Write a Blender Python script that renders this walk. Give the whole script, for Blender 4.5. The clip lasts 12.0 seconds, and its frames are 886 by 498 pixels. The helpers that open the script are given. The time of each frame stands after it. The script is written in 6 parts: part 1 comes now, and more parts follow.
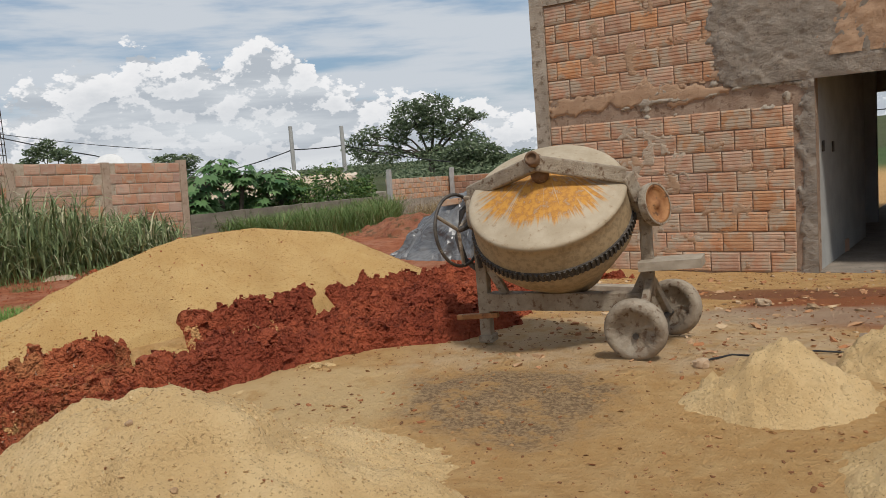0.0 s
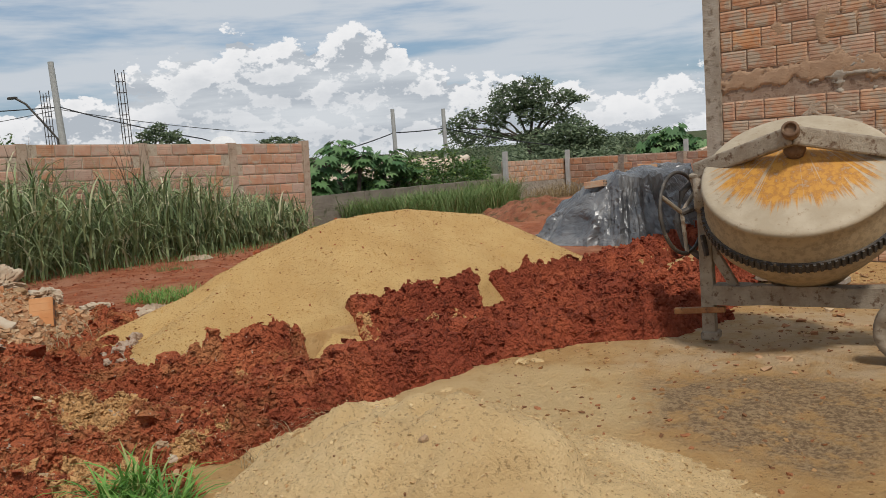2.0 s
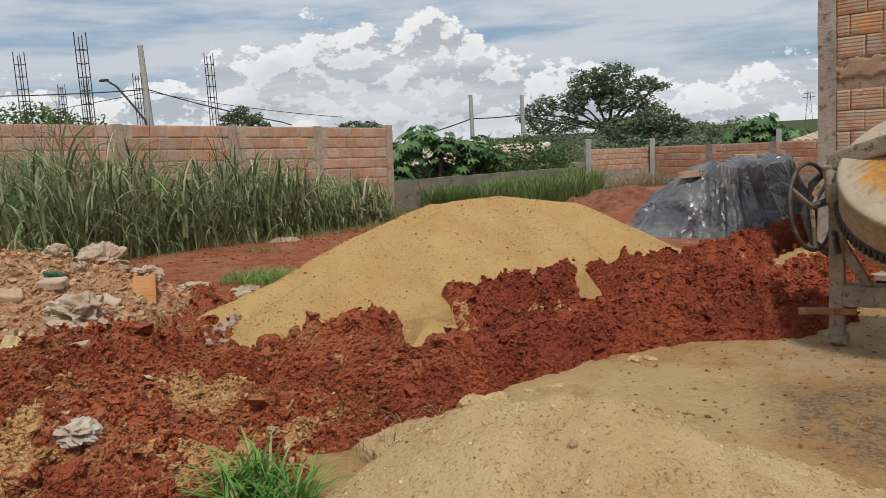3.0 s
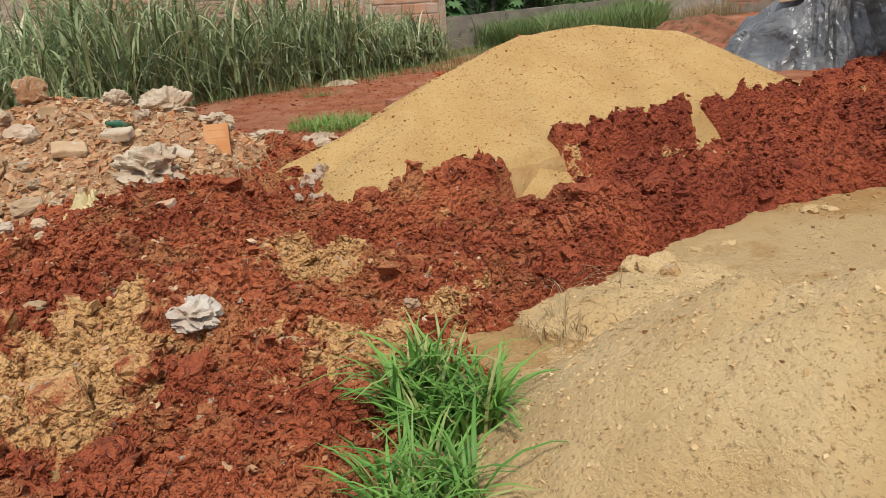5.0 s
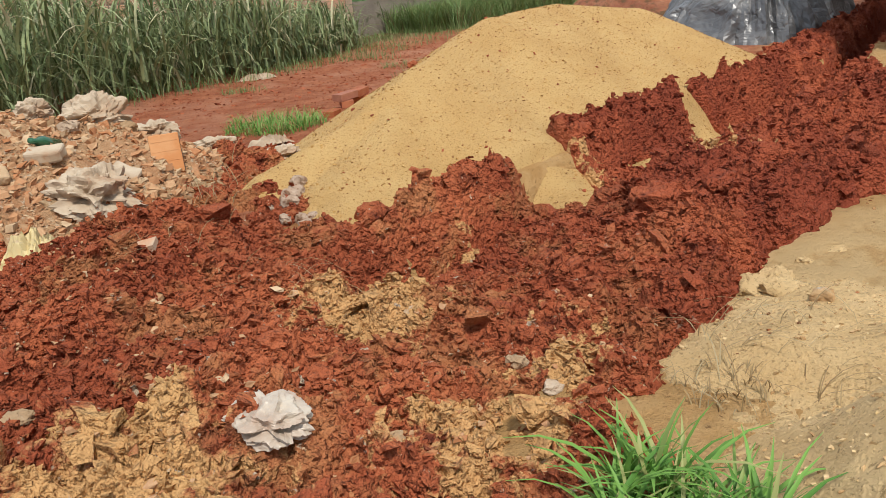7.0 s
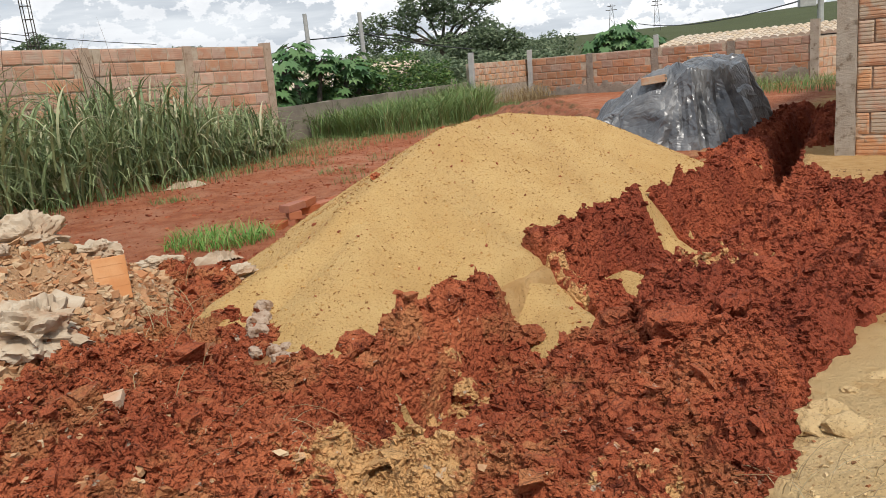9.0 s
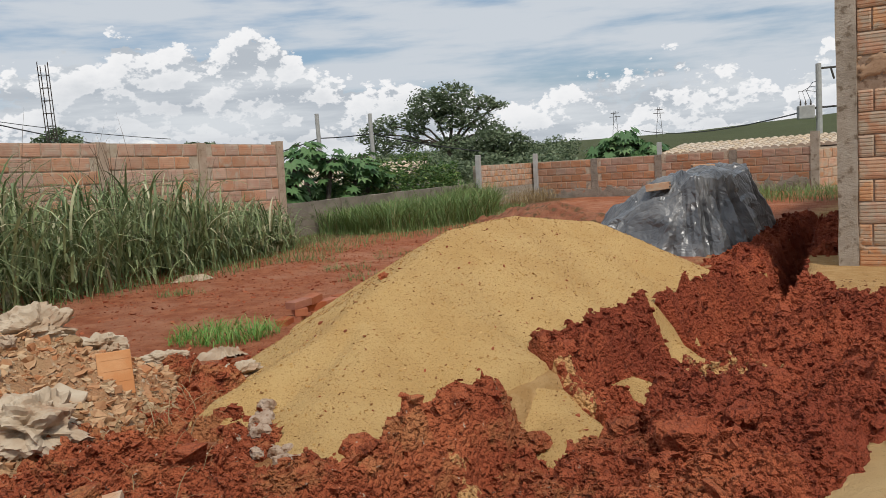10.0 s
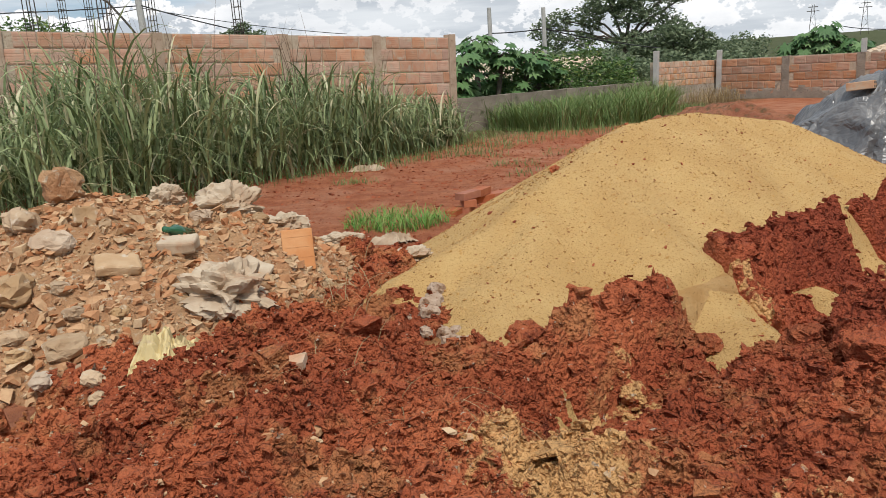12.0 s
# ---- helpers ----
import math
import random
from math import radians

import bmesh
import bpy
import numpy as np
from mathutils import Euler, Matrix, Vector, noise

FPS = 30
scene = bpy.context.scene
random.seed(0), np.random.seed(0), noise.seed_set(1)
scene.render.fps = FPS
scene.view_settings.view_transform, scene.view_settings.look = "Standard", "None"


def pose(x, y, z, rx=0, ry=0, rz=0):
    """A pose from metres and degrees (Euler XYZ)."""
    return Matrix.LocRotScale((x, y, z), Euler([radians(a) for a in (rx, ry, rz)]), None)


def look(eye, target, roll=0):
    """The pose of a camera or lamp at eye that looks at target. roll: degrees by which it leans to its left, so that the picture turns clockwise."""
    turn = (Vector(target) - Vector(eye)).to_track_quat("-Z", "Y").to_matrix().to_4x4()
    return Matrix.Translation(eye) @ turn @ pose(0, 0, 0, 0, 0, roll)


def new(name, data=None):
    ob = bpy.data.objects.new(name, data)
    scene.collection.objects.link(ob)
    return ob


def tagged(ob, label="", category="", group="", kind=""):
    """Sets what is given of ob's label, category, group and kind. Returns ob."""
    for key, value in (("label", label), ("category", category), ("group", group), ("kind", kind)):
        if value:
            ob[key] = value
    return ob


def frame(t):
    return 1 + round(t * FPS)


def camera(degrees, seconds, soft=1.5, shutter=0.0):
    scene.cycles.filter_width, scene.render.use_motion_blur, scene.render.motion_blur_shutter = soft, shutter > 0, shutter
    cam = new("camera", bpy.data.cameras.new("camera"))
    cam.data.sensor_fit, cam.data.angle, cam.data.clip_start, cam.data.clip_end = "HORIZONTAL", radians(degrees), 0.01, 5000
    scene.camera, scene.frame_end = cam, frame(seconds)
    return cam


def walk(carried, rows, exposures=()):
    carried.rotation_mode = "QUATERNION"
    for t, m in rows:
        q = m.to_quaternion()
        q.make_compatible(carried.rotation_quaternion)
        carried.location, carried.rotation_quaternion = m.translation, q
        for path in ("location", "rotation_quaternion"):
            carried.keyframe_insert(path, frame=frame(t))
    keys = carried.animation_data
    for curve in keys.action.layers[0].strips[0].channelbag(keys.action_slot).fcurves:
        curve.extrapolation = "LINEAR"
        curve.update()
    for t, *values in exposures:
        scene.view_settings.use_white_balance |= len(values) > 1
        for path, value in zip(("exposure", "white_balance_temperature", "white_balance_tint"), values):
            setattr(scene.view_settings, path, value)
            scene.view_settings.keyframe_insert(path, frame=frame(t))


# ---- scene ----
cam = camera(57.5, 12.0, soft=0.7)
PATH = [
    (0, (0.397, 1.046, 1.198), (-0.106, 2.969, 0.978), -4.4),
    (0.5, (0.145, 1.103, 1.2), (-0.383, 3.019, 0.976), -3.9),
    (1, (-0.068, 1.157, 1.191), (-0.688, 3.045, 0.96), -4.0),
    (1.5, (-0.273, 1.288, 1.199), (-0.945, 3.157, 0.967), -4.9),
    (2, (-0.452, 1.331, 1.19), (-1.165, 3.184, 0.948), -4.3),
    (2.5, (-0.647, 1.324, 1.213), (-1.498, 3.118, 0.973), -4.3),
    (3, (-0.703, 1.385, 1.195), (-1.577, 3.164, 0.932), -3.4),
    (3.5, (-0.785, 1.457, 1.137), (-1.721, 3.152, 0.635), -3.3),
    (3.7, (-0.864, 1.476, 1.119), (-1.819, 3.142, 0.559), -3.4),
    (5.3, (-1.557, 1.791, 1.099), (-2.48, 3.451, 0.471), -5.6),
    (5.5, (-1.651, 1.813, 1.096), (-2.538, 3.491, 0.465), -5.0),
    (6, (-1.89, 1.845, 1.115), (-2.687, 3.564, 0.474), -5.2),
    (6.5, (-2.092, 1.976, 1.089), (-2.817, 3.709, 0.404), -4.9),
    (6.7, (-2.174, 2.023, 1.098), (-2.897, 3.758, 0.414), -5.8),
    (8.3, (-2.661, 2.289, 1.139), (-3.141, 4.101, 0.442), -6.8),
    (8.5, (-2.689, 2.308, 1.142), (-3.175, 4.134, 0.486), -6.7),
    (9, (-2.716, 2.322, 1.171), (-3.192, 4.205, 0.694), -5.8),
    (9.5, (-2.739, 2.313, 1.193), (-3.213, 4.234, 0.898), -4.5),
    (10, (-2.733, 2.309, 1.198), (-3.207, 4.237, 0.958), -4.3),
    (10.5, (-2.753, 2.311, 1.176), (-3.241, 4.234, 0.92), -3.9),
    (11, (-2.775, 2.312, 1.155), (-3.464, 4.151, 0.78), -3.9),
    (11.5, (-2.784, 2.302, 1.147), (-3.613, 4.069, 0.711), -3.7),
    (12, (-2.772, 2.312, 1.149), (-3.628, 4.062, 0.695), -3.9),
]
walk(cam, [(t, look(eye, target, roll)) for t, eye, target, roll in PATH],
     exposures=[(0, -0.26), (3.0, -0.30), (3.6, -0.12), (5.3, 0.14), (8.5, 0.20), (9.0, 0.12), (9.5, -0.21), (10.5, -0.23), (11.2, -0.06), (12, 0.02)])

# ---- light and sky ----
SUN_EL, SUN_AZ = 57.0, 146.0        # azimuth clockwise from +y
world = bpy.data.worlds.new("sky")
scene.world = world
world.use_nodes = True


class Nodes:
    """Short hand for a node tree."""

    def __init__(self, tree):
        self.t = tree
        tree.nodes.clear()

    def add(self, kind, **settings):
        n = self.t.nodes.new(kind)
        for k, v in settings.items():
            if k == "inputs":
                for i, val in v.items():
                    self.put(n.inputs[i], val)
            else:
                setattr(n, k, v)
        return n

    def put(self, socket, val):
        if isinstance(val, bpy.types.NodeSocket):
            self.t.links.new(val, socket)
        else:
            socket.default_value = val

    def math(self, op, a, b=0.0, c=0.0, clamp=False):
        return self.add("ShaderNodeMath", operation=op, use_clamp=clamp, inputs={0: a, 1: b, 2: c}).outputs[0]

    def step(self, val, lo, hi, out0=0.0, out1=1.0):
        n = self.add("ShaderNodeMapRange", interpolation_type="SMOOTHSTEP",
                     inputs={0: val, 1: lo, 2: hi, 3: out0, 4: out1})
        return n.outputs[0]

    def mix(self, f, a, b):
        n = self.add("ShaderNodeMix", data_type="RGBA", inputs={0: f})
        self.put(n.inputs[6], (*a, 1) if isinstance(a, tuple) and len(a) == 3 else a)
        self.put(n.inputs[7], (*b, 1) if isinstance(b, tuple) and len(b) == 3 else b)
        return n.outputs[2]

    def noise(self, vec, scale, detail=4.0, rough=0.55, dist=0.0):
        n = self.add("ShaderNodeTexNoise", inputs={"Vector": vec, "Scale": scale, "Detail": detail, "Roughness": rough, "Distortion": dist})
        return n.outputs[0]

    def combine(self, x, y, z):
        return self.add("ShaderNodeCombineXYZ", inputs={0: x, 1: y, 2: z}).outputs[0]


def build_sky():
    k = Nodes(world.node_tree)
    out = k.add("ShaderNodeOutputWorld")
    bg = k.add("ShaderNodeBackground", inputs={"Strength": 0.1})
    k.t.links.new(bg.outputs[0], out.inputs[0])
    sky = k.add("ShaderNodeTexSky", sky_type="NISHITA", sun_disc=False, sun_elevation=radians(SUN_EL),
                sun_rotation=radians(SUN_AZ), air_density=1.0, dust_density=1.5, ozone_density=2.0)
    d = k.add("ShaderNodeTexCoord").outputs["Generated"]
    xyz = k.add("ShaderNodeSeparateXYZ", inputs={0: d})
    x, y, z = xyz.outputs
    az = k.math("ARCTAN2", x, y)
    el = k.math("ARCSINE", z)
    # a bank of cumulus round the horizon; its top edge rises and falls with the compass
    tops = k.add("ShaderNodeValToRGB", inputs={0: k.math("MULTIPLY_ADD", az, 1 / 6.2832, 0.5)})
    tops.color_ramp.interpolation = "B_SPLINE"
    skyline = ((-3.0, 0.13), (-1.3, 0.15), (-0.92, 0.12), (-0.75, 0.125), (-0.69, 0.165), (-0.65, 0.195), (-0.53, 0.182), (-0.50, 0.155), (-0.446, 0.21), (-0.39, 0.15), (-0.33, 0.11), (-0.25, 0.14), (-0.21, 0.10), (-0.12, 0.098), (0.04, 0.09), (0.10, 0.06), (0.14, 0.105), (0.19, 0.125), (0.5, 0.14), (1.2, 0.12), (3.0, 0.13))
    for i, (az_, el_) in enumerate(skyline):
        e = tops.color_ramp.elements[i] if i < 2 else tops.color_ramp.elements.new(0.5)
        e.position, e.color = 0.5 + az_ / 6.2832, (el_ * 4, el_ * 4, el_ * 4, 1)
    top = k.math("MULTIPLY", tops.outputs[0], 0.25)

    def heaps(shift):
        v = k.combine(k.math("ADD", az, 0.9 - 0.4 * shift), k.math("MULTIPLY", k.math("ADD", el, shift), 1.5), 0.37)
        big = k.noise(v, 7.0, 3.0, 0.5, 0.3)
        puff = k.add("ShaderNodeTexVoronoi", feature="SMOOTH_F1", inputs={"Vector": v, "Scale": 15.0, "Detail": 4.0, "Roughness": 0.6, "Lacunarity": 2.2, "Smoothness": 0.2}).outputs["Distance"]
        return k.math("SUBTRACT", k.math("MULTIPLY", big, 1.2), puff)
    f0, f1 = heaps(0.0), heaps(0.016)
    fray = k.math("MULTIPLY", f0, 0.055)
    cover = k.step(k.math("SUBTRACT", k.math("ADD", top, fray), el), 0.004, 0.012)
    lit = k.step(k.math("SUBTRACT", f0, f1), -0.10, 0.13)
    crown = k.step(k.math("SUBTRACT", k.math("ADD", top, fray), el), 0.11, 0.0, 0.42, 1.0)
    streak = k.noise(k.combine(k.math("MULTIPLY", az, 2.0), k.math("MULTIPLY", el, 13.0), 1.7), 2.2, 6.0, 0.55)
    veil = k.math("MULTIPLY", k.step(streak, 0.28, 0.56), 0.95)
    base = k.mix(veil, k.mix(0.4, sky.outputs[0], (3.6, 5.6, 8.0)), (7.1, 7.6, 8.2))
    grey = k.mix(k.step(streak, 0.38, 0.66), (5.5, 6.0, 6.6), (7.8, 8.2, 8.6))
    cloud = k.mix(k.math("MULTIPLY", lit, crown), grey, (10.6, 10.6, 10.7))
    col = k.mix(cover, base, cloud)
    k.put(bg.inputs[0], col)


build_sky()
sun_data = bpy.data.lights.new("sun", "SUN")
sun_data.energy, sun_data.angle, sun_data.color = 3.3, radians(7), (1.0, 0.95, 0.87)
sun = new("sun", sun_data)
_a, _e = radians(SUN_AZ), radians(SUN_EL)
sun.matrix_world = look((0, 0, 30), (-math.sin(_a) * math.cos(_e), -math.cos(_a) * math.cos(_e), 30 - math.sin(_e)))

# ---- the plan: site axes along the house front (a) and away from it (b) ----
SITE = pose(-0.8, 10.69, 0, 0, 0, -21.5)
SITE_INV = SITE.inverted()


def ground_z(x, y):
    """The lie of the land, for numbers or arrays."""
    b = -0.3665 * -(x + 0.8) * 1.0 + 0.9304 * (y - 10.69)
    z = np.interp(b, [-9, -6, -4.2, 0, 12, 40, 200], [0.0, -0.04, -0.03, -0.2, -0.36, -0.6, -2.5])
    r = np.hypot(x + 1, y)
    az = np.degrees(np.arctan2(x, y))
    far = np.interp(r, [120, 350, 700, 1100, 2500], [0, 1.2, 6.0, 9.0, 12.0])
    return z + far * np.interp(az, [-30, -9, 3, 13, 30], [0.35, 0.38, 0.5, 1.7, 2.5])


# ---- noise on arrays ----
def _hash(i, j, seed):
    n = (i.astype(np.int64) * 374761393 + j.astype(np.int64) * 668265263 + seed * 974634777) & 0x7FFFFFFF
    n = ((n ^ (n >> 13)) * 1274126177) & 0x7FFFFFFF
    return ((n ^ (n >> 16)) & 0xFFFF) / 65535.0


def vnoise(x, y, seed=0):
    i, j = np.floor(x), np.floor(y)
    u, v = x - i, y - j
    u, v = u * u * (3 - 2 * u), v * v * (3 - 2 * v)
    a, b, c, d = _hash(i, j, seed), _hash(i + 1, j, seed), _hash(i, j + 1, seed), _hash(i + 1, j + 1, seed)
    return (a + (b - a) * u) * (1 - v) + (c + (d - c) * u) * v


def fbm(x, y, scale, octaves=4, seed=0, gain=0.5):
    total, amp, norm = 0.0, 1.0, 0.0
    for o in range(octaves):
        total = total + amp * vnoise(x * scale + 17.3 * o, y * scale - 9.1 * o, seed + o)
        norm, amp, scale = norm + amp, amp * gain, scale * 2.03
    return total / norm - 0.5


def clods(x, y, size, seed=0):
    """Rounded lumps: 1 at a lump's middle, 0 between lumps; lumps have random heights."""
    x, y = x / size, y / size
    i, j = np.floor(x), np.floor(y)
    best, tall = np.full(x.shape, 9.0), np.zeros(x.shape)
    for di in (-1, 0, 1):
        for dj in (-1, 0, 1):
            px = i + di + _hash(i + di, j + dj, seed + 3)
            py = j + dj + _hash(i + di, j + dj, seed + 7)
            d = (x - px) ** 2 + (y - py) ** 2
            near = d < best
            best = np.where(near, d, best)
            tall = np.where(near, _hash(i + di, j + dj, seed + 11), tall)
    return np.clip(1 - best * 1.5, 0, 1) * tall ** 1.5


def ridge(x, y, pts, slope, round_=0.12):
    """The surface of a bank whose crest runs through pts (x, y, z), with sides of that slope."""
    best = np.full(np.shape(x), -9.0)
    for (x0, y0, z0), (x1, y1, z1) in zip(pts, pts[1:]):
        dx, dy = x1 - x0, y1 - y0
        s = np.clip(((x - x0) * dx + (y - y0) * dy) / (dx * dx + dy * dy), 0, 1)
        d = np.hypot(x - x0 - s * dx, y - y0 - s * dy)
        best = np.maximum(best, z0 + s * (z1 - z0) - slope * (np.sqrt(d * d + round_ * round_) - round_))
    return best


TRENCH = [(-3.62, 4.75, 0), (-3.05, 6.1, 0), (-2.5, 7.35, 0), (-1.95, 8.75, 0), (-1.42, 10.3, 0), (-1.15, 11.6, 0), (-0.6, 13.8, 0), (0.3, 16.2, 0)]


def trench(x, y):
    wob = 0.09 * fbm(x, y, 2.2, 2, 5)
    d = -ridge(x + wob, y - wob, TRENCH, 1.0, 0.0)
    return np.clip((np.interp(y, [8.6, 10.0], [0.34, 0.19]) - d) / 0.14, 0, 1)


def ground_h(x, y):
    near = np.clip(1 - (np.hypot(x + 2, y - 6) - 9) / 12, 0, 1)
    z = ground_z(x, y) + near * (0.035 * fbm(x, y, 0.9, 3, 21) + 0.034 * fbm(x, y, 4.0, 3, 22))
    z = z - np.interp(y, [4.2, 5.0, 8.0, 9.0], [0, 0.34, 0.40, 0.52]) * trench(x, y)
    # low spots where the sand has been dug away behind the front heap
    z = z - 0.05 * np.exp(-(((x + 0.1) / 0.9) ** 2 + ((y - 4.4) / 0.5) ** 2))
    # wheel ruts in the red track by the grass
    s = site_a(x, y)
    z = z - near * 0.035 * np.exp(-((s + 7.2 + 0.2 * fbm(x, y, 0.5, 2, 4)) / 0.25) ** 2) - near * 0.03 * np.exp(-((s + 5.9) / 0.2) ** 2)
    return z


def site_a(x, y):
    return 0.9304 * (x + 0.8) - 0.3665 * (y - 10.69)


TONGUES = (([(-2.55, 7.97, -0.22), (-2.45, 7.88, -0.29), (-2.36, 7.8, -0.34)], 0.6, 0.185),
           ([(-3.42, 6.5, 0.03), (-3.17, 6.25, -0.14), (-2.97, 5.85, -0.21)], 0.5, 0.235),
           ([(-2.80, 7.04, -0.20), (-2.72, 6.94, -0.23), (-2.64, 6.84, -0.24)], 0.6, 0.145))
SAND_EDGE_Y = [5.2, 5.3, 5.52, 5.77, 6.0, 6.12, 6.3, 6.9, 7.08, 7.33, 7.7, 8.3, 9.05, 9.45, 9.8]
SAND_EDGE_X = [-4.0, -3.88, -3.79, -3.71, -3.68, -3.55, -3.44, -3.30, -3.18, -2.98, -2.87, -2.55, -2.2, -2.04, -1.88]
SOIL_END_Y = [2.2, 3.4, 4.2, 4.44, 4.81, 5.16, 5.51, 6.03, 6.25, 6.77, 7.72, 8.6, 9.6]
SOIL_END_X = [-2.25, -2.32, -2.4, -2.26, -2.25, -2.1, -1.9, -1.47, -0.95, -0.57, -0.6, -0.45, -0.2]


def sand_ridge(x, y, pts, east, west, round_=0.06):
    """A bank like ridge(), but with a slope of its own on either side of the crest."""
    best = np.full(np.shape(x), -9.0)
    for (x0, y0, z0), (x1, y1, z1) in zip(pts, pts[1:]):
        dx, dy = x1 - x0, y1 - y0
        s = np.clip(((x - x0) * dx + (y - y0) * dy) / (dx * dx + dy * dy), 0, 1)
        ox, oy = x - x0 - s * dx, y - y0 - s * dy
        d = np.hypot(ox, oy)
        f = (ox * dy - oy * dx) / (d * np.hypot(dx, dy) + 1e-9)
        slope = west + (east - west) * np.clip(0.5 + 0.65 * f, 0, 1)
        best = np.maximum(best, z0 + s * (z1 - z0) - slope * (np.sqrt(d * d + round_ * round_) - round_))
    return best


def sand_h(x, y):
    crest = [(-4.71, 5.76, 0.09), (-4.38, 6.31, 0.28), (-4.18, 6.9, 0.49), (-4.03, 8.0, 0.64), (-3.73, 8.91, 0.63), (-3.16, 9.49, 0.49), (-2.38, 9.74, 0.06)]
    z = sand_ridge(x, y, crest, 0.51, 0.55)
    # a fan of sand that slid out to the front
    z = np.maximum(z, ridge(x, y, [(-4.2, 6.7, 0.37), (-4.16, 5.75, 0.11), (-4.03, 5.3, 0.0)], 0.46, 0.10))
    # fans run down from the crest, with hollows between them
    for (ax, ay), (bx, by), deep, wide in (((-3.8, 7.5), (-3.3, 6.72), 0.045, 0.16), ((-3.28, 8.6), (-2.88, 7.75), 0.030, 0.13), ((-2.95, 9.1), (-2.5, 8.5), 0.02, 0.12), ((-4.3, 6.5), (-3.85, 5.75), -0.02, 0.10), ((-3.55, 8.3), (-3.1, 7.45), -0.018, 0.10)):
        d = -ridge(x, y, [(ax, ay, 0.0), (bx, by, 0.0)], 1.0, 0.0)
        z = z - deep * np.exp(-(d / wide) ** 2)
    d = -ridge(x, y, TRENCH, 1.0, 0.0)
    z = z - 1.3 * np.clip(0.40 + 0.10 * fbm(x, y, 2.4, 3, 33) - d, 0, 1)
    # tongues of sand that ran down into the trench
    for pts, slope, _w in TONGUES:
        z = np.maximum(z, ridge(x, y, pts, slope, 0.05))
    rill = 0.022 * fbm(0.4 * x + 0.91 * y, 0.25 * (-0.91 * x + 0.4 * y), 2.6, 3, 34)
    gully = 0.016 * np.abs(fbm(1.1 * (0.4 * x + 0.91 * y), 0.3 * (-0.91 * x + 0.4 * y), 3.4, 2, 35))
    return z + rill - gully + 0.016 * fbm(x, y, 1.6, 3, 31) + 0.012 * fbm(x, y, 9, 3, 32)


def soil_h(x, y):
    n = fbm(x, y, 1.4, 4, 41)
    z = ridge(x, y, [(-0.55, 8.2, 0.10), (-0.95, 7.1, 0.12), (-1.15, 6.45, 0.10), (-1.8, 5.75, 0.09), (-2.4, 4.95, 0.09), (-2.85, 4.25, 0.06)], 0.42, 0.22)
    z = np.maximum(z, ridge(x, y, [(-1.5, 7.6, 0.12), (-1.9, 6.7, 0.08), (-2.5, 5.7, 0.05)], 0.40, 0.25))
    z = np.maximum(z, ridge(x, y, [(-0.2, 8.9, 0.02), (-0.75, 8.0, 0.12), (-1.2, 7.2, 0.12)], 0.45, 0.2))
    # the mound towards the rubble
    z = np.maximum(z, ridge(x, y, [(-2.9, 3.1, -0.02), (-3.5, 3.35, 0.17), (-4.2, 3.95, 0.2), (-4.7, 4.45, 0.2), (-5.05, 4.95, 0.10)], 0.38, 0.3))
    z = np.maximum(z, ridge(x, y, [(-3.2, 4.2, 0.0), (-3.9, 4.75, -0.03), (-4.65, 5.45, -0.01), (-4.95, 5.85, 0.07), (-5.15, 6.2, 0.09)], 0.42, 0.25))
    z = np.maximum(z, ridge(x, y, [(-3.4, 2.6, 0.03), (-2.75, 2.85, 0.05), (-2.6, 3.45, 0.05)], 0.4, 0.2))
    # lumps thrown against the foot of the sand
    z = np.maximum(z, ridge(x, y, [(-3.95, 5.2, -0.06), (-3.74, 5.5, 0.04), (-3.62, 5.85, 0.09), (-3.45, 6.05, 0.06)], 0.62, 0.12))
    z = np.maximum(z, ridge(x, y, [(-3.28, 6.8, 0.12), (-3.02, 7.2, 0.10), (-2.88, 7.6, 0.12), (-2.6, 8.1, 0.08), (-2.3, 8.65, 0.05), (-2.15, 9.2, 0.0)], 0.7, 0.12))
    # loose soil over the whole width of the diggings
    z = np.maximum(z, ridge(x, y, [(-3.8, 4.4, 0.0), (-3.2, 5.2, -0.12), (-3.0, 6.1, -0.22), (-2.45, 7.35, -0.2), (-1.95, 8.7, -0.14), (-1.6, 9.8, -0.15)], 0.20, 0.3))
    # both banks of the far trench
    z = np.maximum(z, ridge(x, y, [(-2.05, 9.5, -0.01), (-1.85, 10.5, -0.03), (-1.55, 11.8, -0.06), (-1.05, 13.4, -0.08), (-0.2, 15.6, -0.1)], 0.5, 0.12))
    z = np.maximum(z, ridge(x, y, [(-0.75, 11.6, -0.12), (-0.35, 13.2, 0.0), (0.4, 15.4, 0.02)], 0.55, 0.15))
    z = z - np.interp(y, [8.0, 9.0], [0.32, 0.42]) * trench(x, y)
    z = z - 0.07 * np.clip((y - 9.3) / 0.9, 0, 1)
    heave = clods(x + 0.05 * fbm(x, y, 9, 2, 56), y, 0.26, 51)
    rough = 0.08 * n + 0.10 * heave + 0.075 * clods(x + 3, y, 0.12, 52) + 0.06 * clods(x, y + 5, 0.065, 53) + 0.034 * clods(x + 1, y + 5, 0.04, 54) - 0.05 * clods(x + 7, y + 2, 0.09, 55) + 0.03 * fbm(x, y, 22, 2, 57)
    z = z + rough - 0.05
    # bare sandy ground left at the house corner
    z = z - 0.5 * np.exp(-((((x + 1.0) / 0.42) ** 2 + ((y - 9.65) / 0.42) ** 2) ** 2)) * np.clip((x + 1.75) / 0.3, 0, 1)
